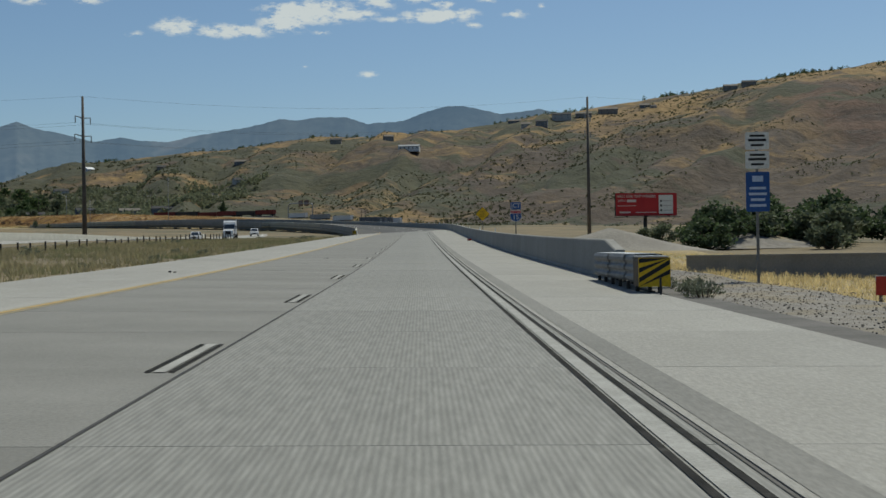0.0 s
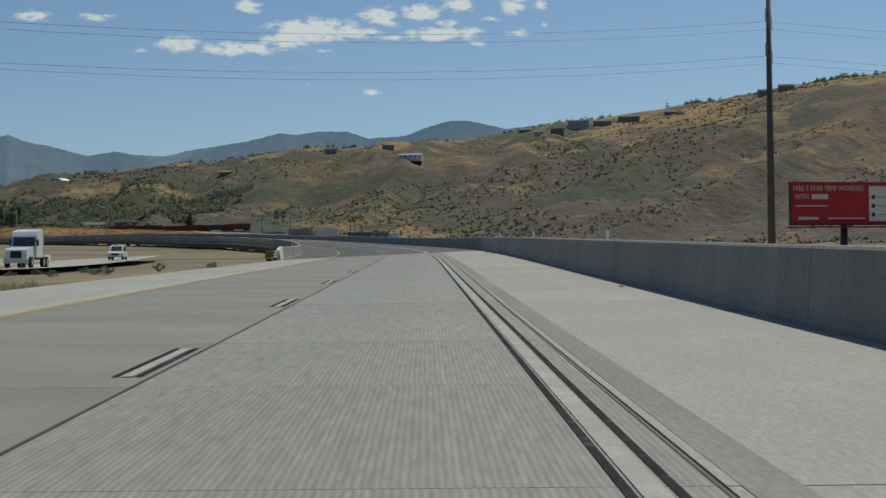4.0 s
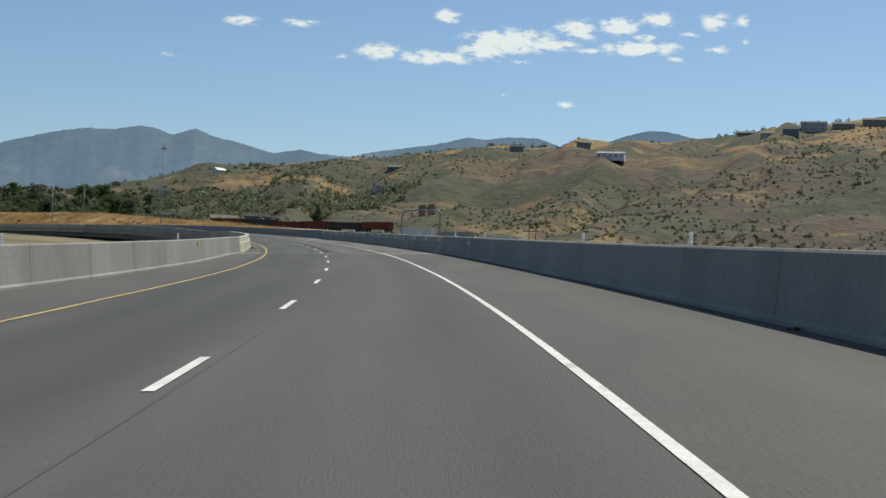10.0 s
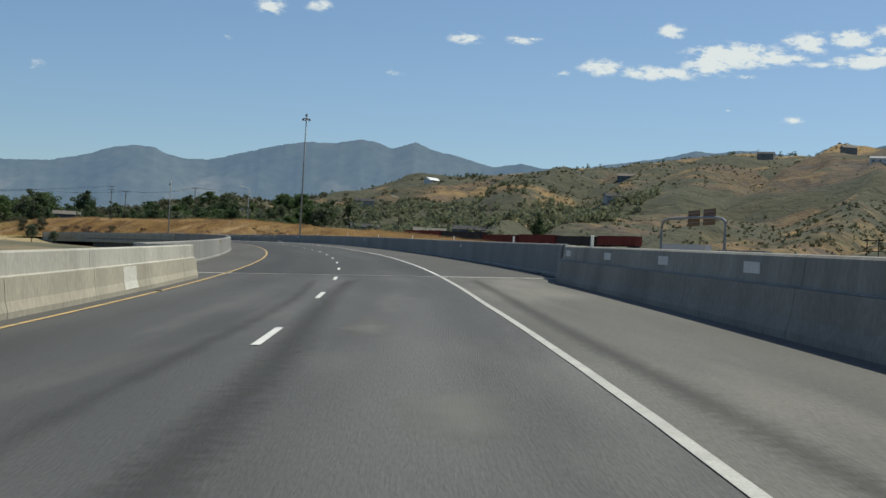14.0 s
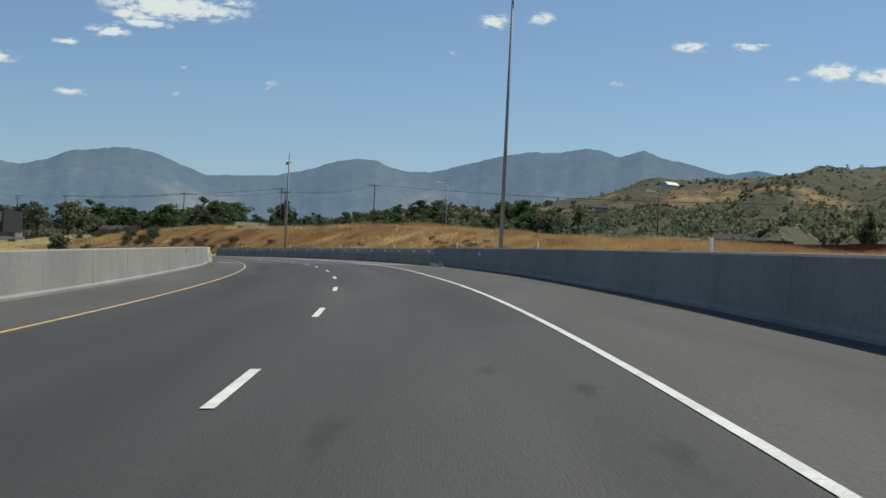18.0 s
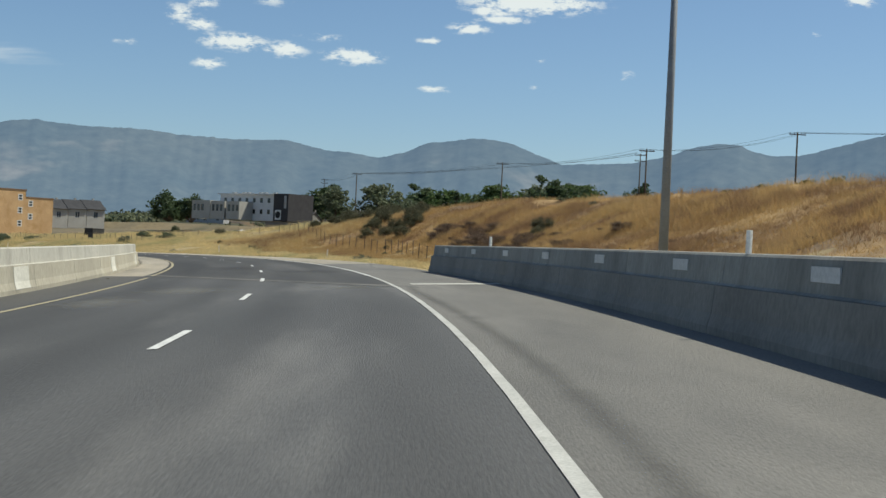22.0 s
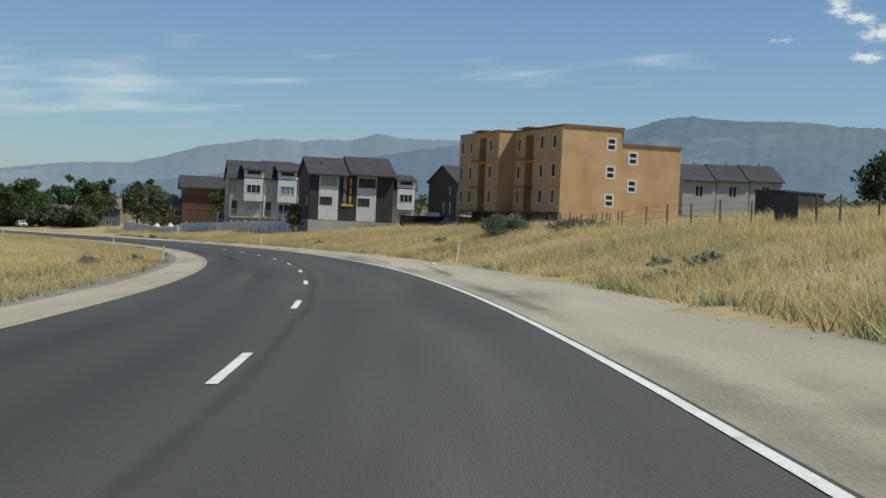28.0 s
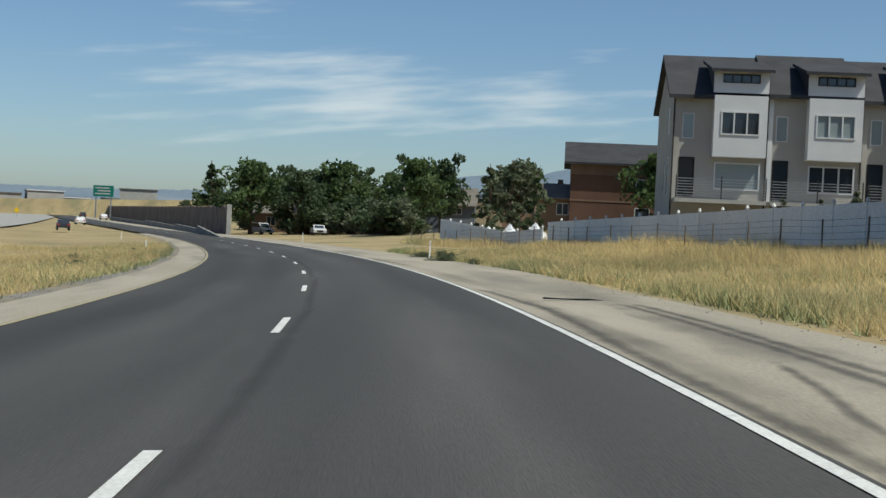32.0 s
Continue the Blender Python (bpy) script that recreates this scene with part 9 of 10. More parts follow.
# pale apartment block on the rise
wb = thing("apartment_block", base_frame(-473, 938, 25.2, 0.998, 0.06) @ Matrix.Scale(0.79, 4), "pale modern apartment block with flat roof and dark end", "apartment building")
hw_ = []
for i_ in range(7):
    for z_ in (1.0, 5.2):
        hw_.append((2.2 + i_ * 3.9, 3.6 + i_ * 3.9, z_, z_ + 1.7))
part("front_wall", wall_geo(0, 30, -1.5, 8.2, 0, 0.3, hw_), M_WHITEPANEL, wb, "pale stucco wall")
for k_, h in enumerate(hw_):
    window(wb, *h, 0.0, M_DARK, 2, M_GLASS, 0.08, 0.03)
part("dark_end", Geo().box(30, 37.5, -1.2, 12.0, -1.5, 8.6), M_DARKSIDE, wb, "charcoal end block")
part("sign_panel", Geo().box(35.4, 36.6, -1.24, -1.202, 3.2, 7.8), M_GREYPRINT, wb, "pale vertical sign panel")
sn_ = part("sign_board", Geo().box(31.0, 34.0, -1.3, -1.21, -1.0, 2.6), M_SIGNWHITE, wb, "white sign board with a dark disc")
part("sign_disc", Geo().rod((32.5, -1.33, 0.8), (32.5, -1.301, 0.8), 1.3, 1.3, 20), M_BLACK, sn_, "dark round mark")
part("roof", Geo().box(-0.6, 29.98, -1.0, 14.0, 8.2, 8.55), M_WHITEPANEL, wb, "flat roof with pale edge")
part("back_wall", Geo().box(0, 30, 13.5, 13.8, -1.5, 8.2).box(0, 0.3, 0.3, 13.5, -1.5, 8.2), M_BEIGE, wb)
for x_ in (3, 8.5, 11, 17.5, 20, 25):
    part("roof_unit", Geo().box(x_, x_ + 1.6, 3, 4.4, 8.55, 9.25), M_GALV, wb, "pale rooftop unit")
for k_, (x0_, x1_, h_) in enumerate(((-8, 2, 5.4), (2.4, 10, 5.2), (11, 18, 5.2))):
    fb_ = part("front_block", wall_geo(x0_, x1_, -1.5, h_, -7.0, 0.3, [(x0_ + 0.9 + 2.2 * j, x0_ + 2.2 + 2.2 * j, 1.6, 4.0) for j in range(3)]), M_BEIGE, wb, "grey lower front block")
    part("front_block_body", Geo().box(x0_, x1_, -6.7, -0.1, h_ - 0.3, h_ + 0.1).box(x0_, x0_ + 0.3, -6.7, -0.1, -1.5, h_ - 0.3).box(x1_ - 0.3, x1_, -6.7, -0.1, -1.5, h_ - 0.3), M_BEIGE, wb)
    for j in range(3):
        window(fb_, x0_ + 0.9 + 2.2 * j, x0_ + 2.2 + 2.2 * j, 1.6, 4.0, -7.0, M_DARK, 2, M_GLASS, 0.08, 0.03)
solo("canopy_tent", Geo().add([(-3, -3, 0), (3, -3, 0), (3, 3, 0), (-3, 3, 0), (-3, -3, 1.9), (3, -3, 1.9), (3, 3, 1.9), (-3, 3, 1.9), (0, 0, 3.3)], [(0, 3, 2, 1), (0, 1, 5, 4), (1, 2, 6, 5), (2, 3, 7, 6), (3, 0, 4, 7), (4, 5, 8), (5, 6, 8), (6, 7, 8), (7, 4, 8)]), M_FOAM, "white tent before the pale apartment block", "tent", m=spot(-417, 900, 0, 20))
hb_ = thing("sign_hoarding", spot(-408, 902, 0.2, -8), "long white hoarding with printed lettering and orange base", "hoarding")
part("board", Geo().box(0, 12, 0, 0.1, 1.5, 3.6), M_SIGNWHITE, hb_)
part("base_board", Geo().box(-1, 13, 0, 0.12, -0.4, 1.48), M_BROWNTRIM, hb_, "orange-brown lower boards")
for k_ in range(5):
    part("print_bar", Geo().box(0.8 + k_ * 2.2, 2.4 + k_ * 2.2, -0.012, -0.002, 2.2, 2.9), M_GREYPRINT, hb_, "plain bar of print")


# white vinyl fence
def panel_fence(pts, step, label, hgt, name, mat, post_mat, cap=True, post=0.075):
    f_ = thing(name, Matrix.Translation(pts[0]), label, "fence")
    o = Vector(pts[0])
    for p, q in zip(pts[:-1], pts[1:]):
        p, q = Vector(p), Vector(q)
        n = max(1, int((q - p).length / step))
        d = (q - p) / n
        ang = math.atan2(d.y, d.x)
        for i in range(n):
            a = p + d * i - o
            b = a + d
            dirv = Vector((math.cos(ang), math.sin(ang), 0))
            nr = Vector((-dirv.y, dirv.x, 0)) * 0.03
            lo = Vector((0, 0, -hgt))
            vs = [a + nr, b + nr, b - nr, a - nr, a + lo + nr, b + lo + nr, b + lo - nr, a + lo - nr]
            part("panel", Geo().add(vs, [(0, 1, 2, 3), (7, 6, 5, 4), (0, 4, 5, 1), (1, 5, 6, 2), (2, 6, 7, 3), (3, 7, 4, 0)]), mat, f_)
            ps = part("post", Geo().rod(a - Vector((0, 0, hgt + 0.4)), a + Vector((0, 0, 0.08)), post, post, 4), post_mat, f_)
            if cap:
                part("post_cap", Geo().rod(a + Vector((0, 0, 0.08)), a + Vector((0, 0, 0.22)), post * 1.5, post * 0.4, 6), M_WHITEPL, ps, "white post cap")
    return f_


panel_fence([(-483.6, 826.4, 15.5), (-522, 818.3, 14.05)], 2.4, "long white vinyl panel fence with capped posts", 1.75, "vinyl_fence", M_VINYL, M_VINYL)
panel_fence([(-522.5, 818.0, 13.6), (-530, 816.4, 13.2), (-545, 812.6, 13.9)], 2.4, "lower white vinyl panel fence with capped posts", 1.6, "vinyl_fence", M_VINYL, M_VINYL)
for x_, y_, s_ in ((-541, 820, 0.9), (-546, 818.5, 0.8), (-537, 821.5, 0.8), (-533, 822, 0.75), (-549, 817, 0.7)):
    heap(x_, y_, 2.4 * s_, 1.6 * s_, 1.5 * s_, M_FOAM, "white_tarpaulin", "heap under a white tarpaulin behind the fence", 20, 5)

# skip beside the dark townhouse
sk_ = thing("skip", base_frame(-468.5, 837.0, gz(-468.5, 837) + 0.05, *TV), "black steel rubbish skip beside the townhouse", "skip")
part("body", Geo().prism([(0.2, 0.0), (5.0, 0.0), (5.4, 1.7), (0.0, 1.7)], 0.0, 0.08).prism([(0.2, 0.0), (5.0, 0.0), (5.4, 1.7), (0.0, 1.7)], 2.2, 2.28).box(0.2, 5.0, 0.08, 2.2, 0.0, 0.1).box(0.02, 0.1, 0.08, 2.2, 0.1, 1.7).box(5.2, 5.3, 0.08, 2.2, 0.1, 1.7), M_BLACK, sk_)
for x_ in (0.8, 1.9, 3.0, 4.1):
    part("rib", Geo().box(x_, x_ + 0.12, -0.08, 0.0, 0.05, 1.65), M_BLACK, sk_)
part("rubble", Geo().box(0.3, 4.6, 0.1, 2.1, 1.4, 1.75).box(3.0, 4.8, 0.2, 1.4, 1.75, 2.2), M_FOAM, sk_, "white wrapped waste")
heap(-463, 841, 3.2, 2.4, 1.3, M_GRAVEL, "earth_mound", "brown earth heap before the townhouses", 0, 7)
heap(-478, 846, 3.6, 2.2, 1.2, M_GRAVEL, "earth_mound", "brown earth heap before the townhouses", 30, 9)
bin_ = thing("storage_bin", Matrix.Translation((-366.8, 822.6, gz(-366.8, 822.6))) @ Matrix.Rotation(math.atan2(0.9, -0.35), 4, "Z"), "dark weathered steel bin behind the wire fence", "bin")
part("body", Geo().box(-1.8, 1.8, -0.9, 0.9, -0.3, 1.35), M_DARK, bin_)
part("rim", Geo().box(-1.86, 1.86, -0.96, 0.96, 1.35, 1.45), M_DARK, bin_)

# noise wall with posts and panels
nw = thing("noise_wall", None, "tall brown panelled noise wall beside the freeway", "wall", kind="structure")
NP = [(-620, 788), (-660, 779.5), (-720, 765), (-790, 745), (-860, 727), (-930, 712)]
nn_ = 0
for (x0, y0), (x1, y1) in zip(NP[:-1], NP[1:]):
    n_ = int(math.hypot(x1 - x0, y1 - y0) / 3.0)
    for i in range(n_):
        a_, b_ = i / n_, (i + 1) / n_
        p_, q_ = Vector((x0 + (x1 - x0) * a_, y0 + (y1 - y0) * a_, 0)), Vector((x0 + (x1 - x0) * b_, y0 + (y1 - y0) * b_, 0))
        d_ = math.hypot(p_.x + 620, p_.y - 788)
        top_, bot_ = 14.3 - 0.006 * d_, 9.4 - 0.006 * d_
        m_ = Matrix.Translation((p_.x, p_.y, 0)) @ Matrix.Rotation(math.atan2(q_.y - p_.y, q_.x - p_.x), 4, "Z")
        ln_ = (q_ - p_).length
        me_ = Geo().box(0.02, ln_ - 0.02, -0.08, 0.08, bot_, top_ - 0.12 * (nn_ % 2)).mesh("panel", M_NOISEWALL)
        me_.transform(m_)
        part("panel", me_, M_NOISEWALL, nw)
        me_ = Geo().box(-0.09, 0.09, -0.14, 0.14, bot_, top_ + 0.12).mesh("post", M_NOISEWALL)
        me_.transform(m_)
        part("post", me_, M_NOISEWALL, nw)
        nn_ += 1
part("end_post", Geo().box(-620.2, -619.7, 787.7, 788.3, 9.0, 14.5), M_FOUND, nw, "pale concrete end post")
g_ = Geo()
fl_ = [(-580, 791.5), (-620, 783.8), (-660, 775.5), (-720, 761), (-790, 741)]
for k_, ((x0, y0), (x1, y1)) in enumerate(zip(fl_[:-1], fl_[1:])):
    ln_ = math.hypot(x1 - x0, y1 - y0)
    z_ = max(gz(x0, y0), gz(x1, y1)) + 0.05
    solo("kerb_barrier", Geo().prism([(0, -0.8), (ln_ - 0.03, -0.8), (ln_ - 0.03, 0.85), (0, 0.85 if k_ else 0.1)], -0.2, 0.2), M_FASCIA, "low dark concrete barrier at the noise wall's foot", "barrier", "low barriers", "structure", m=Matrix.Translation((x0, y0, z_)) @ Matrix.Rotation(math.atan2(y1 - y0, x1 - x0), 4, "Z"))
fs_ = thing("freeway_sign", spot(-816, 734, 0, 78), "large green overhead freeway sign on steel posts", "road sign")
zz_ = 16.8 - gz(-816, 734)
fp_ = part("panel", Geo().box(-3.0, 3.0, -0.1, 0.0, zz_ - 1.2, zz_ + 1.9), M_SIGNGREEN, fs_, "green panel")
bars(fp_, 0, zz_, ((-0.3, 1.2, 4.2, 0.35), (0.2, 0.4, 3.8, 0.35), (-0.2, -0.4, 4.4, 0.35)), M_BAR, -0.1)
for x_ in (-2.2, 2.2):
    part("post", Geo().box(x_ - 0.15, x_ + 0.15, 0.0, 0.3, -0.5, zz_ + 1.8), M_GALV, fs_)
ws_ = thing("warning_sign", at(1389, -15.4, 0, 0, True), "small yellow warning sign beside the freeway merge", "road sign")
part("post", Geo().box(-0.04, 0.04, -0.03, 0.03, -0.3, 2.2), M_GALV, ws_)
part("face", Geo().prism([(0, 1.5), (0.75, 2.25), (0, 3.0), (-0.75, 2.25)], -0.06, -0.035), M_SIGNYEL, ws_, "yellow diamond")
for x_, y_, a_, l_ in ((-634, 790.5, 30, "white parked car before the houses"), (-622, 800, 8, "white parked car among dry grass")):
    car(spot(x_, y_, 0.0, a_), M_CARWHITE, l_, "saloon" if x_ > -625 else "suv")
solo("light_pole", Geo().rod((0, 0, -1), (0, 0, 24), 0.3, 0.12, 8), M_GREYPOLE, "tall grey light pole beside the distant freeway", "light mast", m=spot(-980, 640))
# distant low industrial buildings along the freeway
_rb = random.Random(14)
for k_ in range(16):
    a_ = radians(96 + k_ * 1.0 + _rb.uniform(-0.3, 0.3))
    r_ = _rb.uniform(620, 900)
    x_, y_ = -434 - math.sin(a_) * r_, 806 + math.cos(a_) * r_
    w_, h_ = _rb.uniform(18, 40), _rb.uniform(4, 8)
    g_ = thing("warehouse", spot(x_, y_, 0, 90 + math.degrees(a_) + _rb.uniform(-15, 15) - 180), "low pale warehouse far beyond the freeway", "warehouse", "distant buildings")
    part("wall", Geo().box(0, w_, 0, 16, -2, h_), _rb.choice((M_WHITEPANEL, M_BEIGE, M_BROWNTRIM)), g_)
    part("roof", Geo().box(-0.4, w_ + 0.4, -0.4, 16.4, h_, h_ + 0.5), _rb.choice((M_GREYPOLE, M_WHITEPANEL, M_BROWNSHINGLE)), g_)
    for j in range(3):
        part("door", Geo().box(w_ * (0.2 + 0.25 * j), w_ * (0.2 + 0.25 * j) + 3, -0.05, -0.004, -0.5, 3.2), M_GREYPRINT, g_)

# houses along the bluff's crest and slope
def crest_house(x, y, label, w, h=5.2, rise=2.0, z=None):
    house(x, y, math.degrees(math.atan2(y - 250, x)) - 90 + _rb.uniform(-14, 14), w, 9, h, rise, _rb.choice((M_FASCIA, M_BLUEGREY, M_GREYPRINT)), _rb.choice((M_SHINGLE, M_BROWNSHINGLE)), label, z, 3, 2)


for x_, y_, w_, h_ in ((107, 1445, 14, 6.4), (118, 1388, 12, 5.0), (145, 1488, 21, 6.4), (172, 1496, 18, 5.6), (200, 1515, 22, 6.0), (238, 1459, 11, 3.4), (243, 1414, 6, 2.4), (106, 1643, 16, 3.6), (317, 1399, 14, 6.4), (335, 1393, 14, 6.4)):
    crest_house(x_, y_, "two-storey house on the bluff's crest", w_, h_)
for x_, y_ in ((-41, 1472), (-5, 1632), (-210, 1500), (-320, 1620), (-110, 1600)):
    crest_house(x_, y_, "house standing on the scrub hillside", _rb.uniform(10, 14))
for i_ in range(40, 110):
    q_ = i_ / 100
    x_, y_ = -85 - 384 * q_, 450 + 1414 * q_
    if gz(x_, y_) > 17 + 97 * q_:
        house(x_, y_, 62, 13, 8, 3.2, 2.6, M_WHITEPANEL, M_FOAM, "low house with a bright white metal roof on the slope", None, 3, 1)
        break
house(-24, 1340, -6, 21, 10, 4.2, 1.6, M_WHITEPANEL, M_GREYPOLE, "long white house on the scrub hillside", None, 5, 1)

for i_ in range(26):
    a_, r_ = radians(_rb.uniform(2, 44)), _rb.uniform(560, 860)
    crest_house(HC[0] - math.sin(a_) * r_, HC[1] + math.cos(a_) * r_, "pale house among trees at the foot of the bluff", _rb.uniform(12, 18))

# ---- plants ----
_rv = np.random.RandomState(77)


def quad_mesh(name, centre, size, mat, squash=0.8, flat=0.0, rs=None):
    """Many small leaf-like faces, each turned at random; centre is N x 3, size N."""
    rs = rs or _rv
    n = len(centre)
    a = rs.normal(size=(n, 3))
    a[:, 2] *= 1 - flat
    a /= np.linalg.norm(a, axis=1)[:, None]
    b = np.cross(a, rs.normal(size=(n, 3)))
    b /= np.linalg.norm(b, axis=1)[:, None]
    s = np.asarray(size)[:, None]
    w = rs.uniform(0.55, 1.0, (n, 1))
    p = [centre - a * s - b * s * w * squash * 0.35, centre - a * s * 0.1 - b * s * w * squash, centre + a * s + b * s * 0.1, centre + a * s * 0.05 + b * s * w * squash]
    v = np.stack(p, 1).reshape(-1, 3)
    return fast_mesh(name, v, np.arange(4 * n).reshape(-1, 4), mat)


def fast_mesh(name, v, f, mat):
    me = bpy.data.meshes.new(name)
    me.vertices.add(len(v))
    me.vertices.foreach_set("co", np.asarray(v, dtype=np.float32).ravel())
    k = f.shape[1]
    me.loops.add(len(f) * k)
    me.loops.foreach_set("vertex_index", f.astype(np.int32).ravel())
    me.polygons.add(len(f))
    me.polygons.foreach_set("loop_start", (np.arange(len(f)) * k).astype(np.int32))
    me.materials.append(mat)
    me.update(calc_edges=True)
    return me


def tree_template(seed, height, spread, leaf_mat, label, conical=False, leaves=1500, leaf=0.3, kind="tree", base=0.28):
    """A tapered trunk with limbs and an uneven crown of leaf clumps; stands at the origin."""
    rs = np.random.RandomState(seed)
    t = thing(kind, Matrix.Translation((0, 0, -500)), label, "tree", "trees")
    g = Geo()
    top = height * (0.95 if conical else 0.72)
    bend = rs.uniform(-0.04, 0.04, 2) * height
    g.rod((0, 0, -0.4), (bend[0] * 0.5, bend[1] * 0.5, top * 0.5), height * 0.028, height * 0.02, 8)
    g.rod((bend[0] * 0.5, bend[1] * 0.5, top * 0.5), (bend[0], bend[1], top), height * 0.02, height * 0.006, 7)
    tips = []
    nl = 16 if conical else 13
    for i in range(nl):
        q = base + (0.95 - base) * (i + rs.uniform(0, 0.7)) / nl
        z0 = height * q * (0.9 if conical else 0.72)
        az = i * 2.4 + rs.uniform(-0.5, 0.5)
        if conical:
            reach = spread * (1.08 - q) * rs.uniform(0.75, 1.1)
            rise = -0.05 * height * (1 - q)
        else:
            reach = spread * math.sin(math.pi * min(1, 0.22 + q * 0.78)) ** 0.6 * rs.uniform(0.6, 1.08)
            rise = height * rs.uniform(0.06, 0.26)
        p0 = Vector((bend[0] * q, bend[1] * q, z0))
        p1 = p0 + Vector((math.cos(az) * reach * 0.75, math.sin(az) * reach * 0.75, rise))
        g.rod(p0, p1, height * 0.011, height * 0.003, 5)
        tips.append((p1, reach))
    part("trunk", g, M_TRUNK, t, "", True)
    cs, ss = [], []
    for p, reach in tips:
        for j in range(4 if not conical else 3):
            c = np.array(p) * 1.0 + rs.normal(size=3) * spread * (0.22 if not conical else 0.12)
            c[2] = max(c[2], height * base * 0.8)
            m = leaves // (len(tips) * 4)
            r = spread * rs.uniform(0.16, 0.34) * (0.6 if conical else 1)
            d = rs.normal(size=(m, 3))
            d /= np.linalg.norm(d, axis=1)[:, None]
            cs.append(c + d * r * rs.uniform(0.55, 1.05, (m, 1)) * np.array([1, 1, 0.75]))
            ss.append(rs.uniform(0.6, 1.25, m) * leaf)
    c = np.array([bend[0], bend[1], height * 0.86])
    m = leaves // 10
    d = rs.normal(size=(m, 3))
    d /= np.linalg.norm(d, axis=1)[:, None]
    cs.append(c + d * spread * rs.uniform(0.1, 0.4, (m, 1)) * np.array([1, 1, 0.8]) * (0.4 if conical else 1))
    ss.append(rs.uniform(0.6, 1.25, m) * leaf)
    part("crown", quad_mesh("crown", np.concatenate(cs), np.concatenate(ss), leaf_mat, rs=rs), leaf_mat, t)
    return t


def bush_template(seed, height, spread, leaf_mat, label, leaves=900, leaf=0.09, kind="bush"):
    rs = np.random.RandomState(seed)
    t = thing(kind, Matrix.Translation((0, 0, -500)), label, "bush", "bushes")
    g = Geo()
    cs, ss = [], []
    for i in range(16):
        az, k = i * 2.4 + rs.uniform(-0.4, 0.4), rs.uniform(0.2, 0.85)
        p1 = Vector((math.cos(az) * spread * k, math.sin(az) * spread * k, height * (1.0 - 0.55 * k * k) * rs.uniform(0.22, 0.9)))
        g.rod((math.cos(az) * 0.06, math.sin(az) * 0.06, -0.15), p1, 0.03 * height, 0.008 * height, 5)
        m = leaves // 16
        d = rs.normal(size=(m, 3))
        d /= np.linalg.norm(d, axis=1)[:, None]
        q = np.array(p1) + d * rs.uniform(0.25, 1.0, (m, 1)) * np.array([spread * 0.34, spread * 0.34, height * 0.24])
        q[:, 2] = np.maximum(q[:, 2], 0.02)
        cs.append(q)
        ss.append(rs.uniform(0.6, 1.3, m) * leaf)
    part("woody_base", g, M_TRUNK, t)
    part("foliage", quad_mesh("foliage", np.concatenate(cs), np.concatenate(ss), leaf_mat, rs=rs), leaf_mat, t)
    return t


T_BROAD = [tree_template(1, 9.0, 4.0, M_LEAF, "broad green deciduous tree with a dense crown", leaf=0.30, leaves=2400), tree_template(2, 8.0, 3.6, M_LEAFDARK, "dark green rounded tree with an uneven crown", leaf=0.28, leaves=2400), tree_template(3, 7.0, 2.6, M_LEAFGREY, "grey-green tree with a loose crown", leaf=0.25, leaves=1700)]
T_CONE = [tree_template(4, 9.0, 2.2, M_LEAFDARK, "tall dark narrow conifer among houses", True, 1700, 0.26, base=0.1), tree_template(5, 7.0, 2.0, M_LEAFGREY, "blue-grey young conifer with drooping branches", True, 1500, 0.24, base=0.08)]
B_BIG = [bush_template(9, 5.0, 3.6, M_LEAFDARK, "large dark green bush in a dense hedge", 2600, 0.26), bush_template(10, 4.5, 3.2, M_LEAFGREY, "large grey-green bush in a dense hedge", 2400, 0.24)]
B_SAGE = [bush_template(6, 1.2, 1.1, M_SAGE, "grey-green sagebrush in dry grass", 3200, 0.05), bush_template(7, 1.5, 1.4, M_LEAFGREY, "olive-green rounded scrub bush in dry grass", 3200, 0.06), bush_template(8, 0.5, 0.5, M_SAGE, "low grey-green weed clump", 420, 0.04, "weed_clump")]
B_BANK = [bush_template(11, 1.6, 1.7, M_BANKLEAF, "dense dark scrub bush on the golden bank", 4200, 0.06), bush_template(12, 1.3, 1.5, M_DEADBRUSH, "bare brown brush on the eroded bank", 3000, 0.055)]
_rt = random.Random(30)


def plant(tmpl, x, y, h=None, turn=None, z=None, wide=1.0, label=""):
    k = 1.0 if h is None else h / float(tmpl["size"])
    p = Matrix.Translation((x, y, (gz(x, y) if z is None else z) - 0.05)) @ Matrix.Rotation(_rt.uniform(0, 6.28) if turn is None else turn, 4, "Z") @ Matrix.Diagonal((k * wide, k * wide, k, 1))
    ob = copy_thing(tmpl, p)
    if label:
        ob["label"] = label
    return ob


for t_, s_ in zip(T_BROAD + T_CONE + B_SAGE + B_BIG + B_BANK, (9.0, 8.0, 7.0, 9.0, 7.0, 1.2, 1.5, 0.5, 5.0, 4.5, 1.6, 1.3)):
    t_["size"] = s_

# trees right of the first stretch
for s_, u_, h_, k_ in ((150, 38, 4.6, 0), (155, 44, 5.6, 0), (149, 48, 4.8, 1), (160, 52, 6.0, 0), (143, 33, 3.6, 0), (147, 58, 4.6, 1), (165, 64, 5.0, 0), (170, 40, 5.0, 0), (139, 45, 3.0, 1), (153, 72, 4.2, 0), (158, 84, 4.6, 0), (152, 41, 4.0, 1), (157, 49, 5.0, 0), (150, 29, 2.8, 1), (160, 60, 5.0, 0), (158, 68, 4.4, 1), (163, 77, 5.2, 0), (160, 92, 5.0, 0)):
    p_ = ref(s_, u_)
    plant(B_BIG[k_], p_.x, p_.y, h_, wide=1.25)
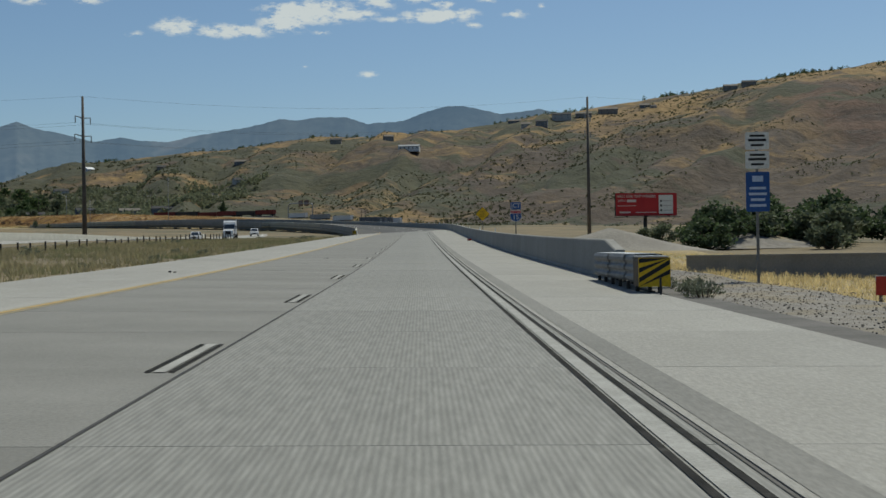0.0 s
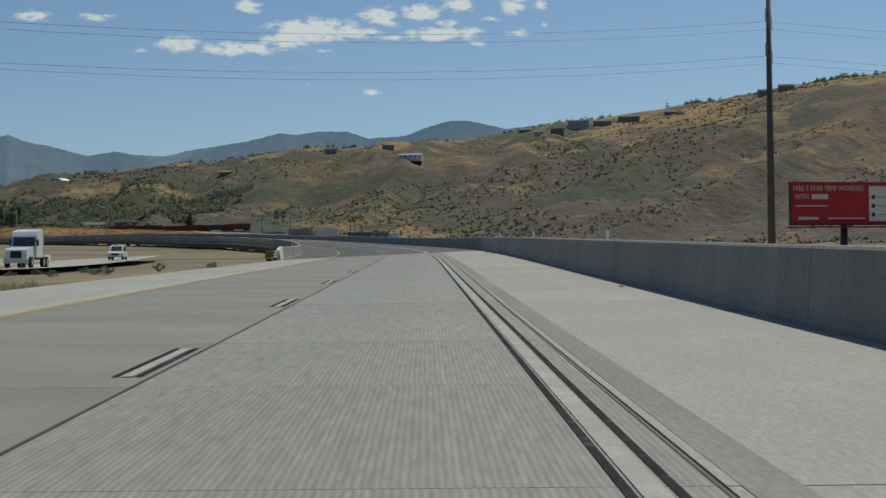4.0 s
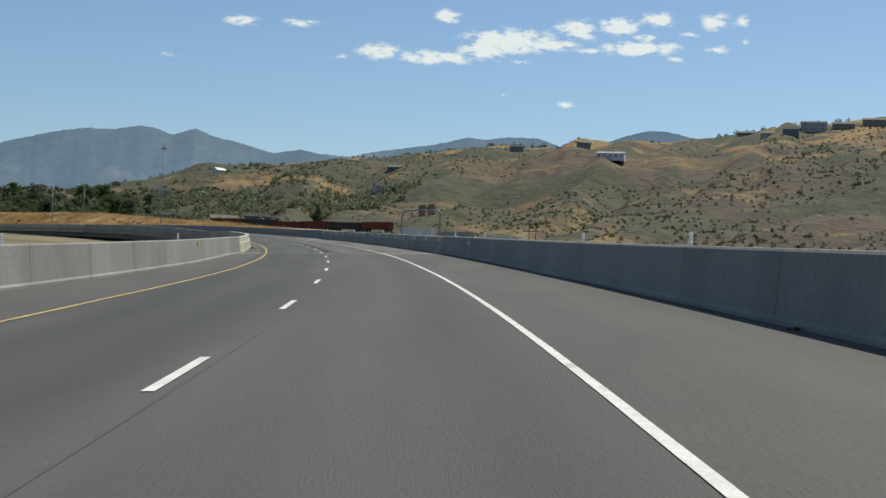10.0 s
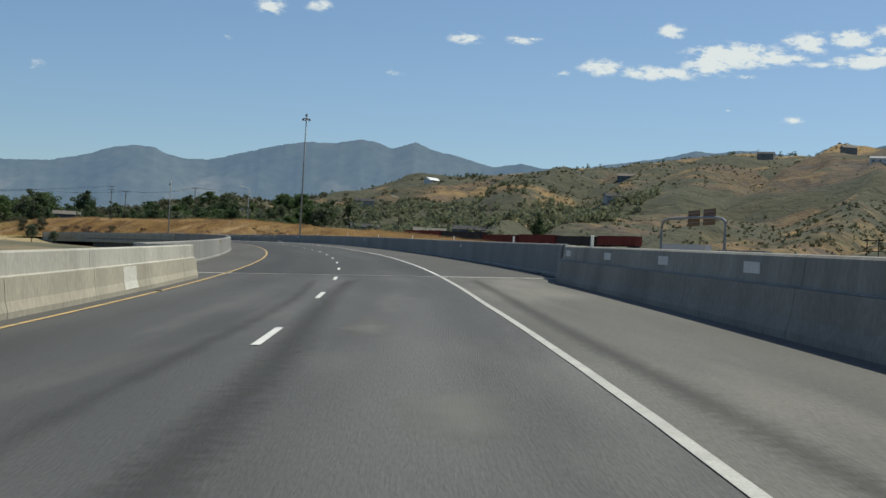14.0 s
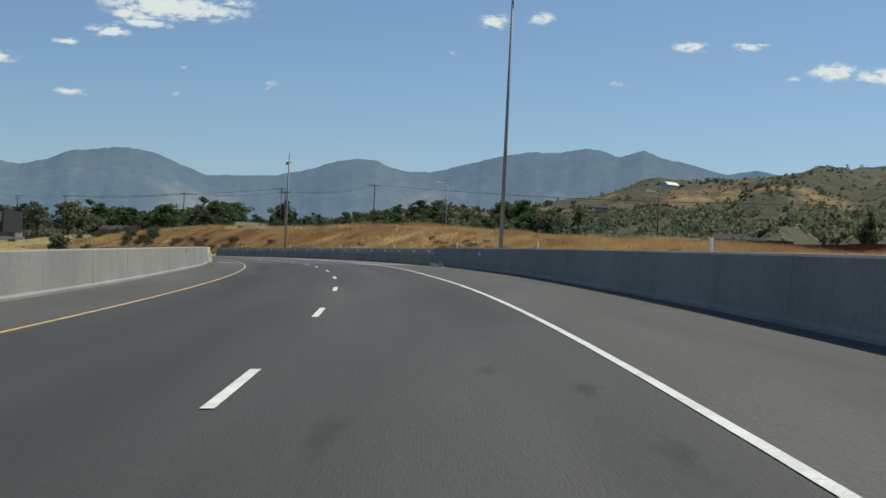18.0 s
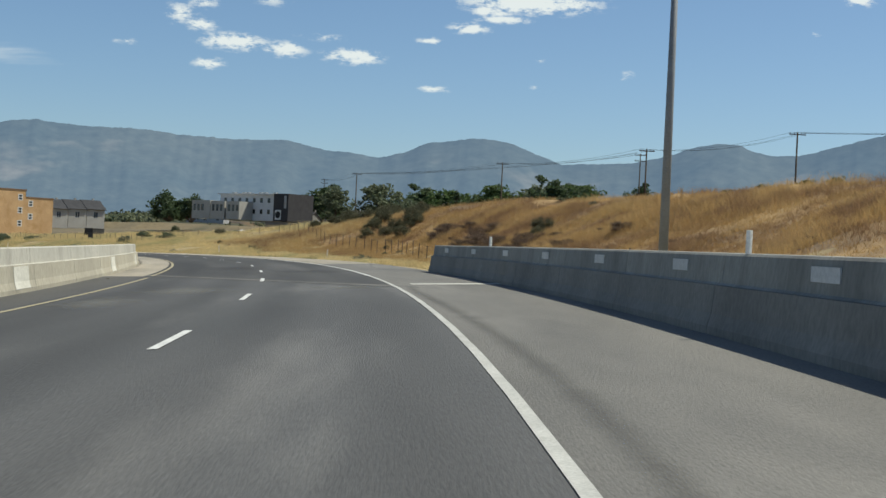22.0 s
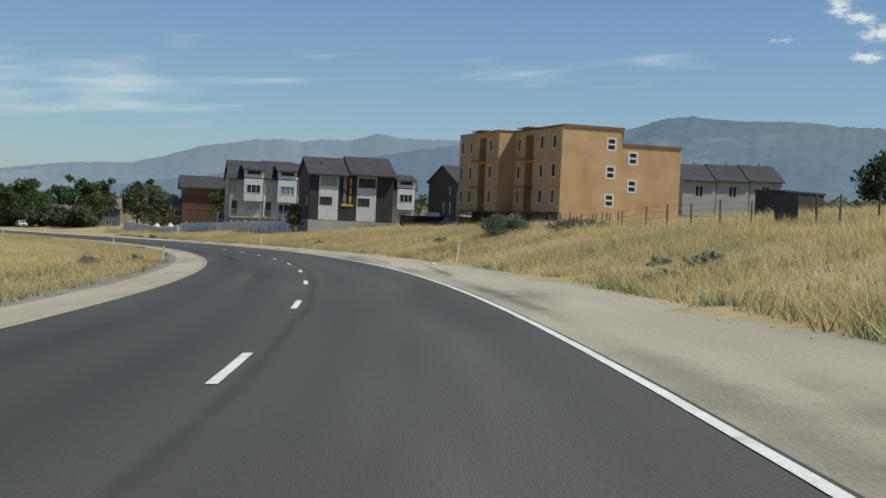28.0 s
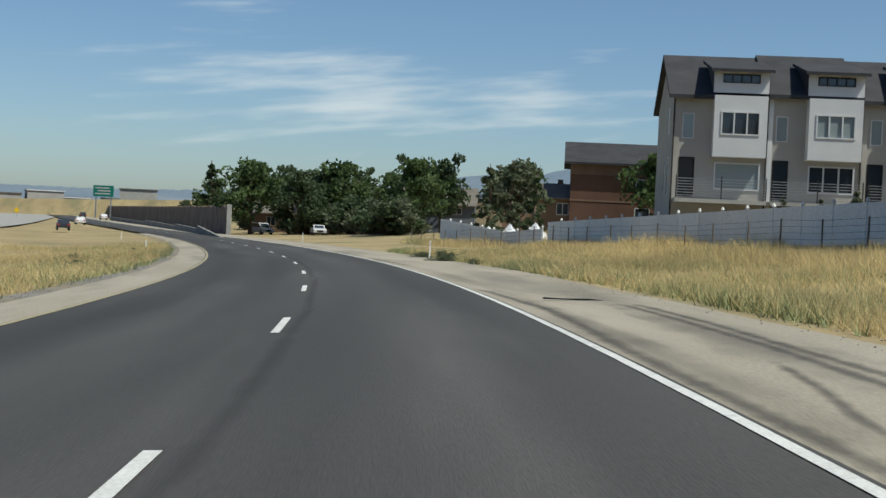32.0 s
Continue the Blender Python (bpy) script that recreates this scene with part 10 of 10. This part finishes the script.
# trees near the far end
for x_, y_, h_, k_ in ((-631, 790, 11, 0), (-626, 797, 9, 1), (-600, 813, 9.5, 0), (-640, 800, 9, 1), (-616, 817, 10, 1), (-640, 803, 11, 0), (-655, 797, 10, 1), (-668, 792, 10, 0), (-680, 787, 11, 1), (-700, 778, 10, 0), (-640, 815, 11, 1), (-628, 830, 10, 0), (-650, 830, 11, 1)):
    plant(T_BROAD[k_], x_, y_, h_)
for x_, y_, h_, k_ in ((-576, 838, 9, 0), (-570, 822, 8, 2), (-575, 842, 10, 1), (-600, 850, 10, 0), (-560, 850, 9, 1), (-535, 860, 9, 0), (-664, 812, 10, 0), (-690, 806, 11, 1), (-720, 776, 8, 2), (-730, 772, 7, 0), (-760, 764, 6, 2)):
    plant(T_BROAD[k_], x_, y_, h_)
for x_, y_, h_, k_ in ((-563, 818.5, 7.5, 1), (-567, 821, 8.0, 1), (-558, 822, 6.0, 0), (-672, 780, 13, 0), (-684, 779, 9, 0)):
    plant(T_CONE[k_], x_, y_, h_)
# saplings behind the white fence, and the tree before the dark house
for x_, y_, h_ in ((-497, 829.5, 2.6), (-500.5, 829, 2.2), (-504, 828.3, 2.4), (-508, 827, 2.0), (-511, 826.5, 1.9), (-515, 825.3, 2.1)):
    plant(T_CONE[1], x_, y_, h_, z=13.9)
plant(T_BROAD[2], -479.3, 825.6, 4.2, wide=0.75)
for x_, y_, h_ in ((-511, 948, 9.5), (-506, 953, 8.5), (-516, 951, 7.0), (-492, 934, 4.0)):
    plant(B_BIG[0], x_, y_, h_, z=23.6, label="broad dense green tree beside the pale apartment block")
plant(T_BROAD[2], -405, 870, 3.2)
plant(T_BROAD[1], -129, 866, 11.5, wide=0.6)
plant(T_BROAD[0], -129.5, 867.5, 10.0, wide=0.5)
for x_, y_, h_, k_ in ((-203, 704, 4, 2), (-195, 700, 3, 2)):
    plant(T_BROAD[k_], x_, y_, h_)
# wooded strip at the foot of the bluff and beyond the grass banks
for i_ in range(290):
    az_ = radians(_rt.uniform(14, 62))
    r_ = _rt.uniform(600, 980) if i_ % 4 else _rt.uniform(560, 700)
    x_, y_ = HC[0] - math.sin(az_) * r_, HC[1] + math.cos(az_) * r_
    if 57 < math.degrees(math.atan2(-330 - x_, y_ - 790)) < 100 or math.degrees(math.atan2(-212 - x_, y_ - 730)) > 46.5 or abs(float(locate(x_, y_)[1][0])) < 120 or float(fbm(x_ / 90, y_ / 90, 3)) < -0.3:
        continue
    plant(_rt.choice(T_BROAD[:2] + T_BROAD[:2] + [T_BROAD[2], T_CONE[0]]), x_, y_, _rt.uniform(10, 18), wide=_rt.uniform(1.0, 1.45))
# dense low growth between the houses
for i_ in range(22):
    q_ = i_ / 21
    x_, y_ = -590 - 110 * q_ + _rt.uniform(-3, 3), 812 - 26 * q_ + _rt.uniform(-5, 7)
    plant(B_BIG[0 if i_ % 3 else 1], x_, y_, _rt.uniform(3.2, 5.5), wide=1.3)
# sagebrush on the banks and verges
SAGE = [(-385.4, 814.6, 1.5), (-387.2, 815.6, 1.4), (-383.8, 814.2, 1.3), (-371.6, 812.4, 1.1), (-370.8, 813.4, 0.9), (-325, 800, 1.1), (-331, 812, 1.4), (-345, 818, 1.2)]
for x_, y_, h_ in SAGE:
    plant(_rt.choice(B_SAGE[:2]), x_, y_, h_, wide=1.25)
for s_, u_, h_ in ((874, 36, 2.3), (871, 34, 2.2), (868, 32, 2.2), (865, 29.7, 2.1), (861.5, 27.6, 1.7), (858.5, 29.8, 1.9), (856.8, 28, 1.6), (862.8, 34.7, 2.2), (859.8, 32.7, 2.1), (856.2, 30.8, 2.0), (853, 28.4, 1.7), (881.5, 36, 2.2), (878, 36.3, 2.0), (883, 32.4, 1.9), (885, 34.5, 2.3), (888, 36.5, 2.4), (891.3, 32.6, 1.6), (816.6, 28.2, 1.6), (814.8, 26.8, 1.3), (872.5, 17.2, 0.9), (888.3, 17.9, 0.7), (906.5, 24.5, 1.3), (848, 24.8, 0.6)):
    p_ = ref(s_, u_)
    plant(B_BANK[0], p_.x, p_.y, h_ * 0.8, wide=0.9)
for s_, u_, h_ in ((841, 29, 1.3), (840.3, 28, 1.3), (838.5, 26.6, 1.2), (829.4, 27.5, 1.2), (826, 26.2, 1.0), (822.8, 24.9, 1.3), (829, 28.8, 1.1), (819, 25.3, 1.1), (817.9, 24.3, 1.1), (813.6, 25.7, 1.2), (812, 24.5, 1.2), (810.5, 23.4, 1.1), (826.5, 24.6, 0.9), (836.7, 29.5, 1.0), (803, 24.5, 1.0), (800, 27.5, 1.0)):
    p_ = ref(s_, u_)
    plant(B_BANK[1], p_.x, p_.y, h_ * 0.85, wide=1.25)
for i_ in range(55):
    p_ = ref(_rt.uniform(672, 850), _rt.uniform(21.5, 31))
    plant(B_BANK[1], p_.x, p_.y, _rt.uniform(0.2, 0.55), wide=_rt.uniform(1.0, 1.6))
for i_ in range(26):
    q_ = i_ / 25
    plant(B_SAGE[i_ % 3], -470 - 24 * q_ + _rt.uniform(-1, 1), 836 - 6 * q_ + _rt.uniform(-2, 2), _rt.uniform(0.5, 1.1), wide=1.3)
for s_, u_, h_ in ((1084.5, 6.7, 0.75), (1092, 6.8, 0.55), (1079, 7.2, 0.5)):
    p_ = ref(s_, u_)
    plant(B_SAGE[1], p_.x, p_.y, h_, wide=1.2)
for i_ in range(60):
    s_ = _rt.uniform(640, 1060)
    u_ = _rt.uniform(16, 40) if s_ < 905 else _rt.uniform(22, 40)
    if s_ > 985:
        continue
    p_ = ref(s_, u_)
    plant(_rt.choice(B_SAGE[:2]), p_.x, p_.y, _rt.uniform(0.25, 0.5) if s_ < 905 else _rt.uniform(0.4, 0.9), wide=_rt.uniform(1.0, 1.4))
for i_ in range(28):
    s_ = _rt.uniform(770, 1110)
    u_ = _rt.choice((_rt.uniform(7.4, 12), _rt.uniform(-12, -6.2)))
    p_ = ref(s_, u_)
    plant(B_SAGE[2], p_.x, p_.y, _rt.uniform(0.3, 0.6), wide=_rt.uniform(0.9, 1.4), z=max(gz(p_.x, p_.y), p_.z - 0.1))
for s_, u_, h_ in ((430, -4.55, 0.25), (709.5, -4.5, 0.45), (711, -4.55, 0.35), (690, -5.2, 0.24), (692, -5.15, 0.18), (27.5, 7.9, 0.4), (29, 8.2, 0.35), (31, 8.1, 0.3), (26.3, 7.9, 0.45), (33, 8.2, 0.3)):
    p_ = ref(s_, u_)
    plant(B_SAGE[2], p_.x, p_.y, h_, z=p_.z)
for i_ in range(40):
    p_ = ref(_rt.uniform(-5, 235), _rt.uniform(-26, -9))
    plant(B_SAGE[2], p_.x, p_.y, _rt.uniform(0.3, 0.7), z=max(gz(p_.x, p_.y), p_.z - 0.15))
for t_ in T_BROAD + T_CONE + B_SAGE + B_BIG + B_BANK:
    for c_ in list(t_.children):
        bpy.data.objects.remove(c_)
    bpy.data.objects.remove(t_)


# scrub of the hillsides, far too many to count
def scatter_hill(n, az0, az1, q0, q1, cut, seed, scale=55.0):
    rs = np.random.RandomState(seed)
    az = np.radians(rs.uniform(az0, az1, n))
    order = np.argsort(_caz)
    cd, fd = np.interp(az, _caz[order], _cd[order]), np.interp(az, _FAZ, _FD)
    r = fd + (cd - fd) * rs.uniform(q0, q1, n)
    x, y = HC[0] - np.sin(az) * r, HC[1] + np.cos(az) * r
    keep = fbm(x / scale, y / scale, 4) + 0.10 * rs.normal(size=n) > cut
    x, y = x[keep], y[keep]
    return x, y, land_z(x, y)


def foliage_stuff(name, x, y, z, rad, tall, per, leaf, mat, label, seed):
    rs = np.random.RandomState(seed)
    n = len(x)
    d = rs.normal(size=(n, per, 3))
    d /= np.linalg.norm(d, axis=2)[:, :, None]
    d[:, :, 2] = np.abs(d[:, :, 2])
    k = rs.uniform(0.35, 1.0, (n, per, 1))
    c = np.stack([x, y, z], 1)[:, None, :] + d * k * np.stack([rad, rad, tall], 1)[:, None, :]
    s = np.repeat(leaf[:, None], per, 1) * rs.uniform(0.6, 1.2, (n, per))
    solo(name, quad_mesh(name, c.reshape(-1, 3), s.ravel(), mat, rs=rs), mat, label, "scrub", kind="stuff")


x_, y_, z_ = scatter_hill(40000, -88, 62, 0.0, 1.0, 0.12, 41, 60.0)
rr_ = _rv.uniform(0.6, 1.7, len(x_))
foliage_stuff("hillside_scrub", x_, y_, z_, rr_, rr_ * 0.9, 6, rr_ * 0.55, M_SHRUB, "dark green and brown scrub covering the bluff", 42)
x_, y_, z_ = scatter_hill(8000, -88, 62, 0.0, 1.0, -0.1, 43, 40.0)
rr_ = _rv.uniform(0.4, 1.2, len(x_))
foliage_stuff("hillside_scrub", x_, y_, z_, rr_, rr_ * 0.8, 6, rr_ * 0.55, M_SAGE, "grey sagebrush dotted over the bluff", 44)
x_, y_, z_ = scatter_hill(13000, -30, 64, 0.02, 0.95, 0.02, 45, 160.0)
_k = np.clip((np.degrees(np.arctan2(-(x_ - HC[0]), y_ - HC[1])) + 5) / 25, 0.35, 1.25)
rr_ = _rv.uniform(1.8, 4.2, len(x_)) * _k
foliage_stuff("hillside_trees", x_, y_, z_, rr_, rr_ * 1.25, 30, rr_ * 0.36, M_SHRUB, "dark oak scrub in the folds of the bluff", 46)
x_, y_, z_ = scatter_hill(1500, -60, 62, 0.93, 1.03, 0.0, 47, 60.0)
rr_ = _rv.uniform(1.5, 3.4, len(x_))
foliage_stuff("hillside_trees", x_, y_, z_, rr_, rr_ * 1.7, 30, rr_ * 0.34, M_LEAFDARK, "dark trees along the bluff's crest", 48)

# tree belts and gardens where the bluff runs out to the west
x_, y_, z_ = scatter_hill(9000, 0, 46, 0.06, 0.46, 0.03, 49, 85.0)
rr_ = _rv.uniform(2.0, 4.6, len(x_))
foliage_stuff("hillside_trees", x_, y_, z_, rr_, rr_ * 1.35, 34, rr_ * 0.33, M_BELT, "green tree belts among houses below the bluff", 50)


# dry grass
def ref_many(s, u):
    hd, bk = np.interp(s, ST, A_HEAD), np.interp(s, ST, A_BANK)
    return np.interp(s, ST, A_X) + u * np.cos(hd), np.interp(s, ST, A_Y) + u * np.sin(hd), np.interp(s, ST, A_Z) - u * np.tan(bk)


def grass_stuff(name, n, s0, s1, u0, u1, height, mat, label, seed, width=0.035, blades=4, bias=1.0, prof=None, clump=0.35, lean=0.45, cut=-9.0, skip=None):
    rs = np.random.RandomState(seed)
    s = rs.uniform(s0, s1, n)
    u = u0 + (u1 - u0) * rs.uniform(0, 1, n) ** bias
    if skip:
        keep = ~skip(s, u)
        s, u = s[keep], u[keep]
    x, y, zr = ref_many(s, u)
    f = fbm(x / 5, y / 5, 3)
    keep = f + 0.3 * rs.normal(size=len(s)) > cut
    s, u, x, y, zr, f = s[keep], u[keep], x[keep], y[keep], zr[keep], f[keep]
    z = land_z(x, y)
    if prof:
        dip = np.where((u > 8.5) & (s > 700), 3 * np.clip(np.maximum((905 - s) / 45, (s - 985) / 40), 0, 1), 0)
        z = np.maximum(z, zr - dip + np.interp(np.abs(u), [abs(a) for a, b in prof], [b for a, b in prof]))
    n = len(x)
    h = height * np.clip(1 + clump * 2 * f, 0.35, 1.8)
    base = np.repeat(np.stack([x, y, z - 0.04], 1)[:, None], blades, 1) + rs.normal(size=(n, blades, 3)) * np.array([0.10, 0.10, 0.0]) * (height / 0.4) ** 0.5
    hh = (h[:, None] * rs.uniform(0.5, 1.2, (n, blades)))[..., None]
    a = rs.uniform(0, 2 * math.pi, (n, blades))
    side = np.stack([np.cos(a), np.sin(a), a * 0], 2)
    tilt = rs.normal(size=(n, blades, 3)) * lean * np.array([1, 1, 0])
    w = width * rs.uniform(0.6, 1.3, (n, blades, 1))
    tip = base + (tilt + np.array([0, 0, 1.0])) * hh
    v = np.stack([base - side * w, base + side * w, tip], 2).reshape(-1, 3)
    solo(name, fast_mesh(name, v, np.arange(len(v)).reshape(-1, 3), mat), mat, label, "grass", kind="stuff")


R_PROF = [(6.2, -0.03), (7.6, -0.02), (9.0, 0.10), (11, 0.25), (13.5, 0.42), (16, 0.5)]
L_PROF = [(4.8, -0.05), (6.4, -0.06), (8.5, -0.1), (12, -0.2), (17, -0.6)]
S_PROF = [(7.9, -0.05), (9.0, -0.1), (13, -0.15), (19, -0.1), (25, -0.1), (27.6, 0.2)]
grass_stuff("dry_grass", 80000, 764, 1100, 7.3, 20, 0.34, M_BLADE, "pale straw-coloured dry grass on the verge", 51, 0.012, 7, 1.1, R_PROF, clump=0.55, lean=0.6)
grass_stuff("dry_grass", 56000, 868, 1140, 14, 46, 0.52, M_BLADE, "tall pale straw-coloured grass in the field", 52, 0.02, 6, 1.2, R_PROF, clump=0.6, lean=0.55)
grass_stuff("golden_grass", 46000, 770, 892, 17.5, 35, 0.5, M_BLADEGOLD, "golden dry grass at the foot of the bank", 52, 0.014, 6, 1.0, clump=0.5, lean=0.55)
grass_stuff("golden_grass", 60000, 600, 885, 17, 48, 0.55, M_BLADEGOLD, "golden dry grass on the bank", 53, 0.016, 6, 1.2, clump=0.6, lean=0.5)
grass_stuff("dry_grass", 36000, 784, 1130, -6.0, -24, 0.28, M_BLADE, "dry straw and green grass inside the curve", 54, 0.013, 7, 1.4, L_PROF, clump=0.55, lean=0.6)
grass_stuff("dry_grass", 16000, 930, 1300, -22, -62, 0.4, M_BLADE, "dry straw-coloured grass inside the curve", 55, 0.04, 5)
grass_stuff("dry_grass", 14000, -20, 175, -8.6, -26, 0.30, M_WEED, "dry weedy grass between the roadways", 56, 0.022, 6, 1.0, S_PROF)
grass_stuff("dry_grass", 9000, 0, 110, 11.2, 40, 0.32, M_BLADE, "dry yellow grass beyond the gravel strip", 57, 0.025, 6, 1.2)
grass_stuff("dry_grass", 1500, 0, 60, 8.4, 12, 0.2, M_BLADE, "sparse dry grass in the gravel", 58, 0.012, 5, 1.0, None, cut=0.1)
grass_stuff("weeds", 14000, 784, 1130, -5.7, -11, 0.24, M_GREENBLADE, "green weeds along the inner gravel edge", 59, 0.018, 6, 1.3, L_PROF, cut=0.1)
grass_stuff("weeds", 30000, 900, 1110, 7.2, 15, 0.30, M_GREENBLADE, "grey-green weeds in the dry verge", 60, 0.013, 6, 1.2, R_PROF, cut=-0.02)
grass_stuff("weeds", 4000, 770, 900, 7.2, 12, 0.2, M_GREENBLADE, "sparse green weeds in the dry verge", 65, 0.012, 6, 1.3, R_PROF, cut=0.15)

# stones on the gravel
def stone_stuff(name, n, s0, s1, u0, u1, lo, hi, seed, h, label):
    rs = np.random.RandomState(seed)
    x, y, z = ref_many(rs.uniform(s0, s1, n), rs.uniform(u0, u1, n))
    q = rs.uniform(lo, hi, n)[:, None, None]
    o = np.array([[1, 0, 0], [0, 1, 0], [-1, 0, 0], [0, -1, 0], [0, 0, 0.8], [0, 0, -0.5]]) * rs.uniform(0.6, 1.3, (n, 6, 3))
    v = np.stack([x, y, z + h], 1)[:, None] + o * q
    f = np.array([[0, 1, 4], [1, 2, 4], [2, 3, 4], [3, 0, 4], [1, 0, 5], [2, 1, 5], [3, 2, 5], [0, 3, 5]])
    f = (np.arange(n)[:, None, None] * 6 + f).reshape(-1, 3)
    solo(name, fast_mesh(name, v.reshape(-1, 3), f, M_STONE), M_STONE, label, "gravel", kind="stuff")


stone_stuff("loose_gravel", 5000, 0, 60, 7.3, 12, 0.008, 0.03, 61, -0.09, "loose grey gravel beside the shoulder")
stone_stuff("loose_gravel", 4500, 766, 1100, -6.4, -5.2, 0.008, 0.03, 62, -0.01, "loose gravel along the inner edge")
stone_stuff("loose_gravel", 420, 762, 800, 5.9, 7.3, 0.004, 0.014, 64, 0.003, "dark gravel bits scattered on the shoulder")
stone_stuff("loose_gravel", 2200, 766, 1100, 6.4, 7.4, 0.006, 0.022, 63, 0.0, "loose gravel along the outer edge")

# ---- the concrete slabs of the first stretch, each with its own edges ----
_rq = random.Random(21)
SLAB_COLS = [(-8.3, -4.12, M_CONC), (-4.10, 0.19, M_CONCLANE), (0.215, 4.03, M_TINED), (4.05, 7.22, M_CONC)]
SLAB_L = 4.57
for i_ in range(69):
    a_ = -70 + i_ * SLAB_L
    b_ = min(a_ + SLAB_L - 0.012, J0)
    if b_ - a_ < 0.5:
        continue
    for u0_, u1_, mat_ in SLAB_COLS:
        u1_ = 7.95 if u1_ > 7 and a_ > 30 else u1_
        dz_ = _rq.uniform(-0.0012, 0.0012)
        top_ = [ref(a_, u0_, dz_), ref(a_, u1_, dz_), ref(b_, u1_, dz_), ref(b_, u0_, dz_)]
        low_ = [ref(a_, u0_, -0.028), ref(a_, u1_, -0.028), ref(b_, u1_, -0.028), ref(b_, u0_, -0.028)]
        o_ = top_[0].copy()
        me_ = mesh_of("slab", [q - o_ for q in top_ + low_], [(0, 1, 2, 3), (0, 4, 5, 1), (1, 5, 6, 2), (2, 6, 7, 3), (3, 7, 4, 0)], mat_)
        sl_ = new("slab", me_)
        sl_.location = o_
        sl_.parent = road
